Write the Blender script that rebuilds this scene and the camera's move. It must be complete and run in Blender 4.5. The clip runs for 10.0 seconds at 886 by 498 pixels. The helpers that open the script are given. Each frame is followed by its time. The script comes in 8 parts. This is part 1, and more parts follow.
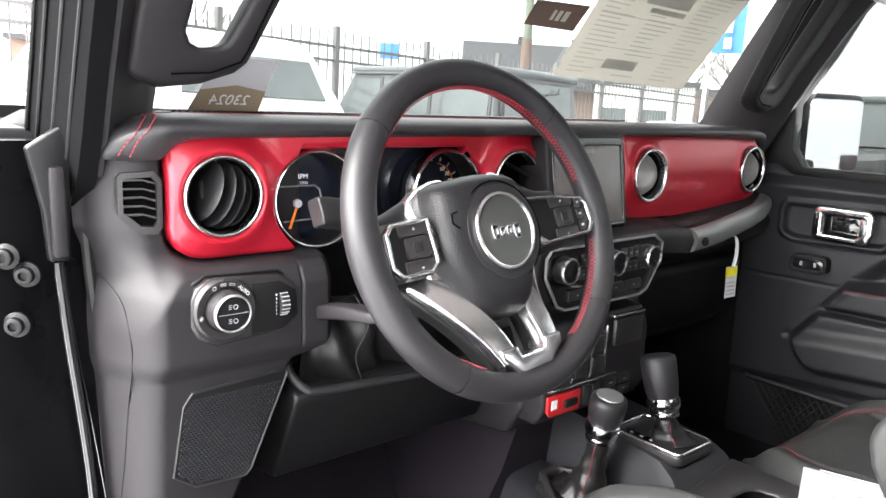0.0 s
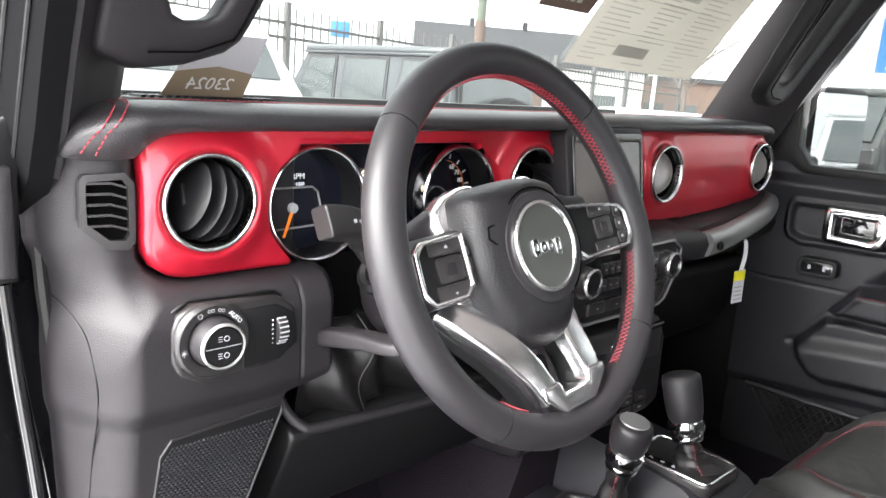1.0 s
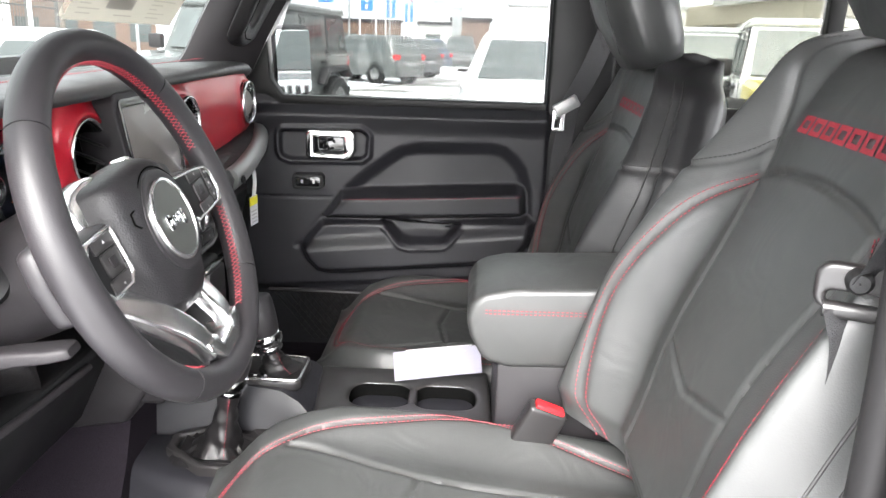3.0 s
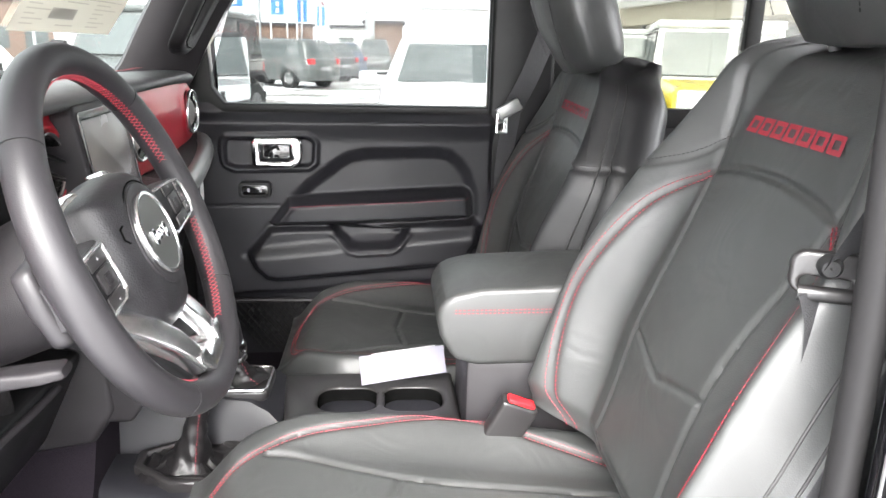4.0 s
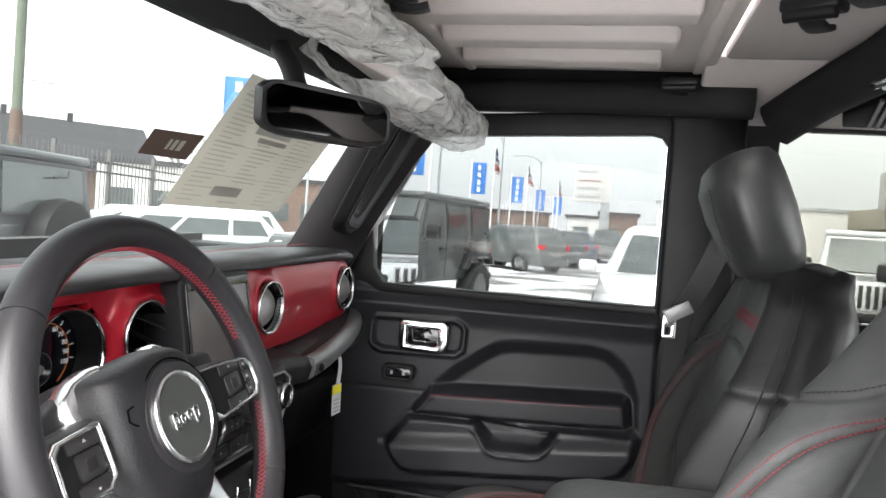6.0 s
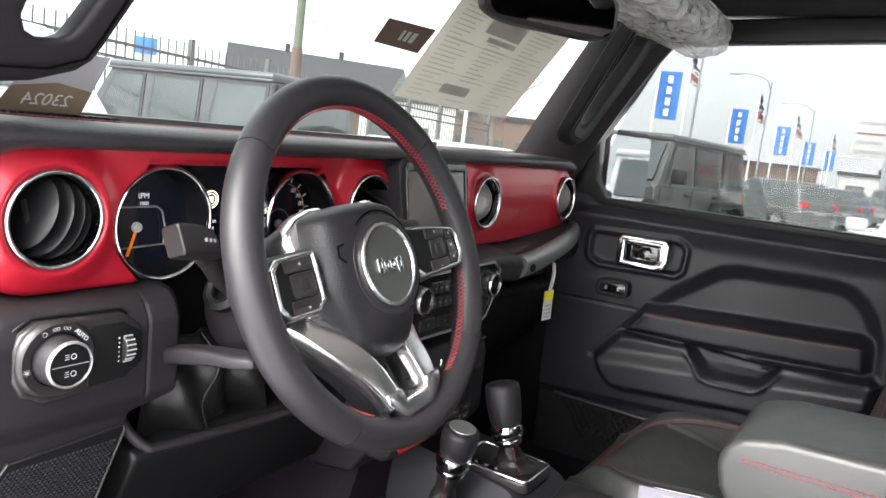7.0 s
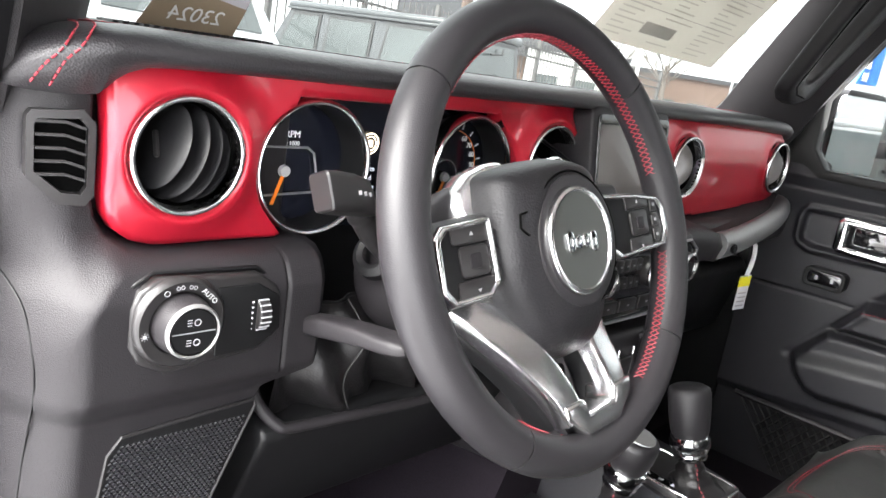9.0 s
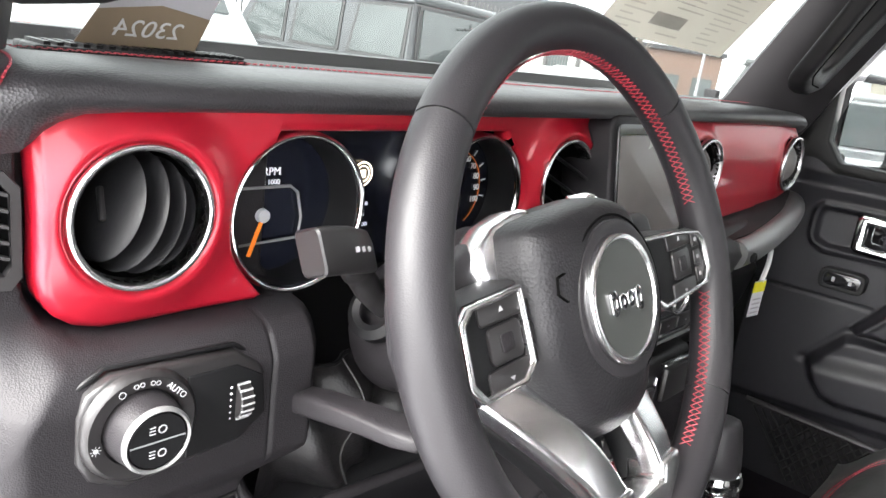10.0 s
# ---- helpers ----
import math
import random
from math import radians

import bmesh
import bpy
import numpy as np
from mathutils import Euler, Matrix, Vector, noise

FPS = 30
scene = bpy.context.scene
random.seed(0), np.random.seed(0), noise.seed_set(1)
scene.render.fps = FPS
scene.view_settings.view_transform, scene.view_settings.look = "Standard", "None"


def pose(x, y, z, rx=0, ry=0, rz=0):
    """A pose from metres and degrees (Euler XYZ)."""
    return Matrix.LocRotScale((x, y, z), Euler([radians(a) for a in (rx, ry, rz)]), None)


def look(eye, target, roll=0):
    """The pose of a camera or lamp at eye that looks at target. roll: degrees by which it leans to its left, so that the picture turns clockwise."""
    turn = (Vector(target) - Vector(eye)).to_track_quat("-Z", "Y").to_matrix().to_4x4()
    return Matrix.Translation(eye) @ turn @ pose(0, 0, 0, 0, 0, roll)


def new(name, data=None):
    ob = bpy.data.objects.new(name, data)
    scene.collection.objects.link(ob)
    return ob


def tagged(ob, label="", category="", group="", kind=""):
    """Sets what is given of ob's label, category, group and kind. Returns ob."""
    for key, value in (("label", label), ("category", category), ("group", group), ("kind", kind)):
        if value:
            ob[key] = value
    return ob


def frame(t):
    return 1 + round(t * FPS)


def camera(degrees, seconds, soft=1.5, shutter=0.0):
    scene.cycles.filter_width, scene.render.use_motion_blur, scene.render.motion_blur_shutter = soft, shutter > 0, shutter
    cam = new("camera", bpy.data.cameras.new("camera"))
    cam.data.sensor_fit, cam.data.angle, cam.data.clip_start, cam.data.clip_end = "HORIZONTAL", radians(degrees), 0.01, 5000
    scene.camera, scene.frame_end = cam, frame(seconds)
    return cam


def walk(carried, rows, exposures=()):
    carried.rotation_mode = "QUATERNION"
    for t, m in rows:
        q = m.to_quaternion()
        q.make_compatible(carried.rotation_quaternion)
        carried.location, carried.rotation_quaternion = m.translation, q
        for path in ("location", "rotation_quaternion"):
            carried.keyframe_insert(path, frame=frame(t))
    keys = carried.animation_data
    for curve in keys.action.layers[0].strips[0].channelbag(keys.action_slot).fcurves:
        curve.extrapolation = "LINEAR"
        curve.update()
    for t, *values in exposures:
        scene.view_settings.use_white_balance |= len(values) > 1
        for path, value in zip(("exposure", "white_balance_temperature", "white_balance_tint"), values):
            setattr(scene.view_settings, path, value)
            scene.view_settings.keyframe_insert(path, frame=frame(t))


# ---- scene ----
cam = camera(61.5, 10.0)
PATH = [
    (0, (-0.873, -0.768, 1.389), (0.388, 0.734, 1.0), 2.3),
    (0.5, (-0.848, -0.642, 1.392), (0.461, 0.814, 0.981), 3.6),
    (1, (-0.848, -0.62, 1.394), (0.512, 0.782, 0.964), 3.6),
    (1.5, (-0.864, -0.604, 1.398), (0.655, 0.613, 0.94), 2.8),
    (2, (-0.906, -0.65, 1.404), (0.845, 0.168, 0.891), 2.2),
    (2.5, (-0.994, -0.619, 1.426), (0.884, -0.223, 0.865), 1.9),
    (3, (-1.023, -0.501, 1.451), (0.89, -0.427, 0.871), 1.8),
    (3.2, (-1.037, -0.477, 1.458), (0.878, -0.496, 0.882), 1.9),
    (4.3, (-1.051, -0.427, 1.456), (0.874, -0.634, 0.952), 1.3),
    (4.5, (-1.057, -0.424, 1.467), (0.907, -0.641, 1.161), 1.6),
    (5, (-1.043, -0.442, 1.491), (0.95, -0.603, 1.438), 2.2),
    (5.2, (-1.027, -0.455, 1.492), (0.971, -0.545, 1.47), 2.6),
    (6.3, (-0.899, -0.625, 1.441), (0.968, 0.069, 1.259), 4.3),
    (6.5, (-0.906, -0.634, 1.424), (0.908, 0.178, 1.199), 4.9),
    (7, (-0.912, -0.636, 1.394), (0.768, 0.403, 1.079), 6.3),
    (7.5, (-0.87, -0.546, 1.379), (0.709, 0.619, 0.99), 7.5),
    (8, (-0.823, -0.494, 1.373), (0.677, 0.751, 0.928), 8.5),
    (8.5, (-0.808, -0.516, 1.378), (0.633, 0.789, 0.906), 9.1),
    (9, (-0.806, -0.518, 1.376), (0.613, 0.805, 0.887), 8.9),
    (9.5, (-0.788, -0.499, 1.376), (0.638, 0.808, 0.867), 8.3),
    (10, (-0.746, -0.416, 1.404), (0.709, 0.843, 0.86), 7.9),
]
walk(cam, [(t, look(eye, target, roll)) for t, eye, target, roll in PATH],
     [(0.0, 5.55), (1.5, 5.60), (2.5, 5.58), (3.0, 5.72), (4.5, 5.85), (5.0, 5.47), (5.2, 5.28), (6.5, 5.02), (7.5, 5.18), (8.5, 5.53), (10.0, 5.56)])

# ---- daylight: an overcast winter sky and a very soft sun ----
world = bpy.data.worlds.new("overcast_sky")
scene.world = world
world.use_nodes = True
wn = world.node_tree
sky = wn.nodes.new("ShaderNodeTexSky")
sky.sky_type = "NISHITA"
sky.sun_disc = False
sky.sun_elevation, sky.sun_rotation = radians(43), radians(-83)
sky.air_density, sky.dust_density, sky.ozone_density = 1.0, 6.0, 1.0
grey = wn.nodes.new("ShaderNodeHueSaturation")
grey.inputs["Saturation"].default_value = 0.12
cloud = wn.nodes.new("ShaderNodeTexNoise")
cloud.inputs["Scale"].default_value = 2.2
cloud.inputs["Detail"].default_value = 6.0
cloud_ramp = wn.nodes.new("ShaderNodeMapRange")
cloud_ramp.inputs["From Min"].default_value, cloud_ramp.inputs["From Max"].default_value = 0.3, 0.7
cloud_ramp.inputs["To Min"].default_value, cloud_ramp.inputs["To Max"].default_value = 0.82, 1.1
tint = wn.nodes.new("ShaderNodeVectorMath")
tint.operation = "SCALE"
back = wn.nodes["Background"]
back.inputs["Strength"].default_value = 0.15
geo = wn.nodes.new("ShaderNodeTexCoord")
wn.links.new(geo.outputs["Generated"], cloud.inputs["Vector"])
wn.links.new(cloud.outputs["Fac"], cloud_ramp.inputs["Value"])
veil = wn.nodes.new("ShaderNodeMix")
veil.data_type = "RGBA"
veil.inputs["Factor"].default_value = 0.88
veil.inputs["B"].default_value = (1.20, 1.21, 1.24, 1)
wn.links.new(sky.outputs["Color"], grey.inputs["Color"])
wn.links.new(grey.outputs["Color"], veil.inputs["A"])
wn.links.new(veil.outputs["Result"], tint.inputs[0])
wn.links.new(cloud_ramp.outputs["Result"], tint.inputs["Scale"])
wn.links.new(tint.outputs["Vector"], back.inputs["Color"])

sun_data = bpy.data.lights.new("sun", "SUN")
sun_data.energy, sun_data.angle, sun_data.color = 0.42, radians(45), (1.0, 0.97, 0.93)
sun = new("sun", sun_data)
sun.matrix_world = look((-7.0, 0.9, 6.5), (0, 0, 0))


# ---- materials ----
def material(name, base, rough=0.5, metal=0.0, spec=0.5, grain=0.0, grain_scale=400.0, blotch=0.12, blotch_scale=6.0, coat=0.0,
             mottle=0.0, rough_var=0.08, island=0.0):
    """A procedural surface: base colour varied at two scales, roughness varied, fine bump."""
    m = bpy.data.materials.new(name)
    m.use_nodes = True
    nt = m.node_tree
    p = nt.nodes["Principled BSDF"]
    p.inputs["Roughness"].default_value, p.inputs["Metallic"].default_value = rough, metal
    p.inputs["Specular IOR Level"].default_value, p.inputs["Coat Weight"].default_value = spec, coat
    p.inputs["Coat Roughness"].default_value = 0.08
    tc = nt.nodes.new("ShaderNodeTexCoord")
    big = nt.nodes.new("ShaderNodeTexNoise")
    big.inputs["Scale"].default_value, big.inputs["Detail"].default_value = blotch_scale, 5.0
    nt.links.new(tc.outputs["Object"], big.inputs["Vector"])
    small = nt.nodes.new("ShaderNodeTexNoise")
    small.inputs["Scale"].default_value, small.inputs["Detail"].default_value = grain_scale, 3.0
    nt.links.new(tc.outputs["Object"], small.inputs["Vector"])
    val = nt.nodes.new("ShaderNodeMapRange")
    val.inputs["From Min"].default_value, val.inputs["From Max"].default_value = 0.25, 0.75
    val.inputs["To Min"].default_value, val.inputs["To Max"].default_value = 1 - blotch, 1 + blotch
    nt.links.new(big.outputs["Fac"], val.inputs["Value"])
    fine = nt.nodes.new("ShaderNodeMapRange")
    fine.inputs["From Min"].default_value, fine.inputs["From Max"].default_value = 0.25, 0.75
    fine.inputs["To Min"].default_value, fine.inputs["To Max"].default_value = 1 - mottle, 1 + mottle
    nt.links.new(small.outputs["Fac"], fine.inputs["Value"])
    mul = nt.nodes.new("ShaderNodeMath")
    mul.operation = "MULTIPLY"
    nt.links.new(val.outputs["Result"], mul.inputs[0])
    nt.links.new(fine.outputs["Result"], mul.inputs[1])
    last = mul.outputs[0]
    if island:
        info = nt.nodes.new("ShaderNodeObjectInfo")
        ir = nt.nodes.new("ShaderNodeMapRange")
        ir.inputs["To Min"].default_value, ir.inputs["To Max"].default_value = 1 - island, 1 + island
        nt.links.new(info.outputs["Random"], ir.inputs["Value"])
        mul2 = nt.nodes.new("ShaderNodeMath")
        mul2.operation = "MULTIPLY"
        nt.links.new(last, mul2.inputs[0])
        nt.links.new(ir.outputs["Result"], mul2.inputs[1])
        last = mul2.outputs[0]
    col = nt.nodes.new("ShaderNodeVectorMath")
    col.operation = "SCALE"
    col.inputs[0].default_value = base[:3]
    nt.links.new(last, col.inputs["Scale"])
    nt.links.new(col.outputs["Vector"], p.inputs["Base Color"])
    rr = nt.nodes.new("ShaderNodeMapRange")
    rr.inputs["From Min"].default_value, rr.inputs["From Max"].default_value = 0.25, 0.75
    rr.inputs["To Min"].default_value, rr.inputs["To Max"].default_value = max(0.02, rough - rough_var), min(1, rough + rough_var)
    nt.links.new(big.outputs["Fac"], rr.inputs["Value"])
    nt.links.new(rr.outputs["Result"], p.inputs["Roughness"])
    if grain:
        b = nt.nodes.new("ShaderNodeBump")
        b.inputs["Strength"].default_value, b.inputs["Distance"].default_value = grain, 0.001
        nt.links.new(small.outputs["Fac"], b.inputs["Height"])
        nt.links.new(b.outputs["Normal"], p.inputs["Normal"])
    return m


def leather(name, base, rough, cell=380.0, strength=0.25, wrinkle=0.0, spec=0.5):
    """Grained leather: a pebbled cell bump, soft creases, uneven sheen."""
    m = material(name, base, rough, spec=spec, grain=0.0, blotch=0.10, blotch_scale=9.0)
    nt = m.node_tree
    p = nt.nodes["Principled BSDF"]
    tc = next(n for n in nt.nodes if n.type == "TEX_COORD")
    v = nt.nodes.new("ShaderNodeTexVoronoi")
    v.inputs["Scale"].default_value = cell
    nt.links.new(tc.outputs["Object"], v.inputs["Vector"])
    b = nt.nodes.new("ShaderNodeBump")
    b.inputs["Strength"].default_value, b.inputs["Distance"].default_value = strength, 0.0008
    nt.links.new(v.outputs["Distance"], b.inputs["Height"])
    if wrinkle:
        w = nt.nodes.new("ShaderNodeTexNoise")
        w.inputs["Scale"].default_value, w.inputs["Detail"].default_value, w.inputs["Distortion"].default_value = 11.0, 2.0, 1.2
        nt.links.new(tc.outputs["Object"], w.inputs["Vector"])
        b2 = nt.nodes.new("ShaderNodeBump")
        b2.inputs["Strength"].default_value, b2.inputs["Distance"].default_value = wrinkle, 0.02
        nt.links.new(w.outputs["Fac"], b2.inputs["Height"])
        nt.links.new(b.outputs["Normal"], b2.inputs["Normal"])
        b = b2
    nt.links.new(b.outputs["Normal"], p.inputs["Normal"])
    return m


def pane_material(name, tint_colour, gloss=1.0, haze=0.0):
    """A thin clear pane: straight-through light with a Fresnel gloss."""
    m = bpy.data.materials.new(name)
    m.use_nodes = True
    nt = m.node_tree
    nt.nodes.remove(nt.nodes["Principled BSDF"])
    out = nt.nodes["Material Output"]
    tr = nt.nodes.new("ShaderNodeBsdfTransparent")
    tr.inputs["Color"].default_value = (*tint_colour, 1)
    gl = nt.nodes.new("ShaderNodeBsdfGlossy")
    gl.inputs["Roughness"].default_value = 0.01
    lw = nt.nodes.new("ShaderNodeLayerWeight")
    pw = nt.nodes.new("ShaderNodeMath")
    pw.operation, pw.inputs[1].default_value = "POWER", 5.0
    nt.links.new(lw.outputs["Facing"], pw.inputs[0])
    fr = nt.nodes.new("ShaderNodeMath")
    fr.operation, fr.inputs[1].default_value, fr.inputs[2].default_value = "MULTIPLY_ADD", 0.9 * gloss, 0.04 * gloss
    nt.links.new(pw.outputs[0], fr.inputs[0])
    mix = nt.nodes.new("ShaderNodeMixShader")
    nt.links.new(fr.outputs[0], mix.inputs["Fac"])
    nt.links.new(tr.outputs["BSDF"], mix.inputs[1])
    nt.links.new(gl.outputs["BSDF"], mix.inputs[2])
    last = mix
    # pale uneven veil: haze over the view, put into the pane
    if haze:
        film = nt.nodes.new("ShaderNodeBsdfTranslucent")
        film.inputs["Color"].default_value = (0.85, 0.86, 0.86, 1)
        tc = nt.nodes.new("ShaderNodeTexCoord")
        haze_noise = nt.nodes.new("ShaderNodeTexNoise")
        haze_noise.inputs["Scale"].default_value, haze_noise.inputs["Detail"].default_value = 9.0, 8.0
        nt.links.new(tc.outputs["Object"], haze_noise.inputs["Vector"])
        amount = nt.nodes.new("ShaderNodeMapRange")
        amount.inputs["To Min"].default_value, amount.inputs["To Max"].default_value = 0.4 * haze, 1.6 * haze
        nt.links.new(haze_noise.outputs["Fac"], amount.inputs["Value"])
        last = nt.nodes.new("ShaderNodeMixShader")
        nt.links.new(amount.outputs["Result"], last.inputs["Fac"])
        nt.links.new(mix.outputs["Shader"], last.inputs[1])
        nt.links.new(film.outputs["BSDF"], last.inputs[2])
    nt.links.new(last.outputs["Shader"], out.inputs["Surface"])
    return m


def glow(name, colour, strength):
    m = bpy.data.materials.new(name)
    m.use_nodes = True
    p = m.node_tree.nodes["Principled BSDF"]
    p.inputs["Base Color"].default_value = (*colour, 1)
    p.inputs["Emission Color"].default_value = (*colour, 1)
    p.inputs["Emission Strength"].default_value = strength
    return m


def film_material(name):
    """Thin crinkled milky plastic film."""
    m = material(name, (0.75, 0.75, 0.73), 0.22, grain=0.0)
    nt = m.node_tree
    p = nt.nodes["Principled BSDF"]
    tc = next(n for n in nt.nodes if n.type == "TEX_COORD")
    w = nt.nodes.new("ShaderNodeTexNoise")
    w.inputs["Scale"].default_value, w.inputs["Detail"].default_value, w.inputs["Distortion"].default_value = 26.0, 4.0, 2.0
    nt.links.new(tc.outputs["Object"], w.inputs["Vector"])
    b = nt.nodes.new("ShaderNodeBump")
    b.inputs["Strength"].default_value, b.inputs["Distance"].default_value = 0.8, 0.02
    nt.links.new(w.outputs["Fac"], b.inputs["Height"])
    nt.links.new(b.outputs["Normal"], p.inputs["Normal"])
    tr = nt.nodes.new("ShaderNodeBsdfTransparent")
    mix = nt.nodes.new("ShaderNodeMixShader")
    mr = nt.nodes.new("ShaderNodeMapRange")
    mr.inputs["To Min"].default_value, mr.inputs["To Max"].default_value = 0.15, 0.80
    nt.links.new(w.outputs["Fac"], mr.inputs["Value"])
    nt.links.new(mr.outputs["Result"], mix.inputs["Fac"])
    nt.links.new(tr.outputs["BSDF"], mix.inputs[1])
    nt.links.new(p.outputs["BSDF"], mix.inputs[2])
    nt.links.new(mix.outputs["Shader"], nt.nodes["Material Output"].inputs["Surface"])
    return m


def backlit(m, amount):
    """Lets light through a thin sheet."""
    nt = m.node_tree
    p = nt.nodes["Principled BSDF"]
    tl = nt.nodes.new("ShaderNodeBsdfTranslucent")
    tl.inputs["Color"].default_value = (0.62, 0.60, 0.52, 1)
    mix = nt.nodes.new("ShaderNodeMixShader")
    mix.inputs["Fac"].default_value = amount
    nt.links.new(p.outputs["BSDF"], mix.inputs[1])
    nt.links.new(tl.outputs["BSDF"], mix.inputs[2])
    nt.links.new(mix.outputs["Shader"], nt.nodes["Material Output"].inputs["Surface"])
    return m


M = {
    "plastic": leather("grained_plastic", (0.0125, 0.0113, 0.0127), 0.50, 1000.0, 0.26, spec=0.27),
    "plastic_smooth": material("smooth_plastic", (0.014, 0.013, 0.0135), 0.38, grain=0.05, grain_scale=900),
    "plastic_dark": material("dark_plastic", (0.006, 0.006, 0.0065), 0.42, spec=0.2, grain=0.1),
    "pad": leather("dash_pad_leather", (0.0165, 0.0152, 0.0168), 0.47, 620.0, 0.34, spec=0.45),
    "wheel": leather("wheel_leather", (0.0140, 0.0130, 0.0146), 0.46, 900.0, 0.12, spec=0.36),
    "seat": leather("seat_leather", (0.0265, 0.0275, 0.0272), 0.45, 620.0, 0.12, wrinkle=0.14, spec=0.62),
    # darker copy of the seat leather: the sides' shade is put into its colour
    "seat_side": leather("shaded_seat_side", (0.010, 0.010, 0.011), 0.42, 520.0, 0.22, wrinkle=0.1, spec=0.3),
    "boot": leather("boot_leather", (0.007, 0.0065, 0.007), 0.42, 420.0, 0.25, wrinkle=0.3, spec=0.3),
    "red": material("red_satin_paint", (0.37, 0.0070, 0.021), 0.36, metal=0.35, coat=0.45, blotch=0.04, grain=0.03, grain_scale=1500, rough_var=0.03),
    "red_plastic": material("red_plastic", (0.45, 0.012, 0.016), 0.35),
    "thread": material("red_thread", (0.22, 0.012, 0.024), 0.6, mottle=0.3, grain_scale=900),
    "thread_dull": material("dull_red_thread", (0.15, 0.010, 0.018), 0.6, mottle=0.3, grain_scale=900),
    "thread_rim": material("rim_thread", (0.19, 0.010, 0.020), 0.55, mottle=0.4, grain_scale=900),
    "thread_black": material("black_thread", (0.012, 0.012, 0.012), 0.6),
    "chrome": material("bright_chrome", (0.72, 0.73, 0.74), 0.12, metal=1.0, blotch=0.03, rough_var=0.04),
    "satin": material("satin_silver", (0.82, 0.82, 0.83), 0.24, metal=1.0, blotch=0.04, rough_var=0.05),
    "bar_grey": material("grey_metallic_plastic", (0.22, 0.22, 0.22), 0.4, metal=0.5),
    "gloss": material("gloss_black", (0.008, 0.008, 0.009), 0.08, coat=0.6, blotch=0.05),
    "rubber": material("rubber", (0.008, 0.008, 0.008), 0.5, spec=0.25, grain=0.2),
    "black_paint": material("black_car_paint", (0.006, 0.006, 0.007), 0.12, coat=1.0, blotch=0.05),
    "carpet": material("black_carpet", (0.0105, 0.0085, 0.0112), 0.95, spec=0.05, grain=1.0, grain_scale=650, mottle=0.5, blotch=0.25),
    "headliner": material("grey_beige_roof_panel", (0.52, 0.475, 0.455), 0.6, grain=0.25, grain_scale=300, blotch=0.05),
    "fabric_dark": material("dark_fabric_trim", (0.020, 0.0195, 0.021), 0.9, spec=0.12, grain=0.5, grain_scale=800, mottle=0.3),
    "webbing": material("belt_webbing", (0.028, 0.028, 0.030), 0.6, grain=0.9, grain_scale=700, mottle=0.5),
    "print_white": material("white_print", (0.72, 0.72, 0.72), 0.5),
    "print_grey": material("grey_print", (0.30, 0.30, 0.31), 0.5),
    "print_dim": material("faded_print", (0.16, 0.165, 0.17), 0.6),
    "orange": material("orange_needle", (0.85, 0.20, 0.02), 0.4),
    "white_plastic": material("white_plastic", (0.75, 0.75, 0.75), 0.4),
    "yellow": material("yellow_label", (0.80, 0.72, 0.03), 0.5),
    "paper": material("white_paper", (0.55, 0.55, 0.58), 0.8, blotch=0.03),
    "slip": material("slip_paper", (0.175, 0.170, 0.205), 0.85, blotch=0.05),
    "sticker": backlit(material("cream_window_sheet", (0.55, 0.53, 0.45), 0.7, blotch=0.06), 0.06),
    "sticker_ink": material("sheet_print", (0.39, 0.372, 0.325), 0.8),
    "brown_card": material("brown_card", (0.10, 0.065, 0.05), 0.8),
    "film": film_material("plastic_film"),
    "screen": material("dust_and_reflection_grey", (0.13, 0.12, 0.115), 0.22, blotch=0.12, blotch_scale=12),
    "display": material("display_black", (0.006, 0.007, 0.012), 0.15),
    # grey in these two tints stands for dimmer outdoor light, not tinted panes
    "glass": pane_material("dimmed_glass", (0.40, 0.412, 0.408), 0.35, haze=0.003),
    "screen_glass": pane_material("windscreen_glass", (0.31, 0.332, 0.322), haze=0.008),
    "tinted_glass": pane_material("tinted_rear_glass", (0.40, 0.41, 0.39)),
    # black without sheen: puts shade into recesses; also colours the open door's lining
    "void": material("shade_black", (0.003, 0.003, 0.003), 0.8, spec=0.0),
    "door_plastic": leather("door_plastic", (0.0112, 0.0110, 0.0136), 0.44, 900.0, 0.20, spec=0.34),
    "lens": pane_material("gauge_lens", (0.97, 0.97, 0.97), 0.5),
    "mirror": material("mirror_silver", (0.80, 0.82, 0.83), 0.015, metal=1.0, blotch=0.0, rough_var=0.0),
    "icon": glow("icon_light", (1.0, 0.85, 0.62), 0.07),
    "icon_white": glow("text_light", (0.85, 0.88, 1.0), 0.012),
}


M["steel_dull"] = material("dull_bolt_steel", (0.012, 0.012, 0.0125), 0.42, spec=0.2, metal=0.1, grain=0.2)
M["seal_black"] = material("dull_black_seal", (0.0035, 0.0035, 0.0038), 0.8, spec=0.03)
M["jamb_paint"] = material("black_jamb_paint", (0.0022, 0.0022, 0.0027), 0.30, spec=0.10, blotch=0.2, blotch_scale=14)


# ---- mesh helpers ----
def part(name, bm, mat, parent=None, label="", smooth=38, category="", group="", kind=""):
    me = bpy.data.meshes.new(name)
    bmesh.ops.recalc_face_normals(bm, faces=bm.faces)
    bm.to_mesh(me)
    bm.free()
    me.polygons.foreach_set("use_smooth", [True] * len(me.polygons))
    me.set_sharp_from_angle(angle=radians(smooth))
    me.materials.append(M[mat] if isinstance(mat, str) else mat)
    ob = new(name, me)
    if parent is not None:
        ob.parent = parent
    return tagged(ob, label, category, group, kind)


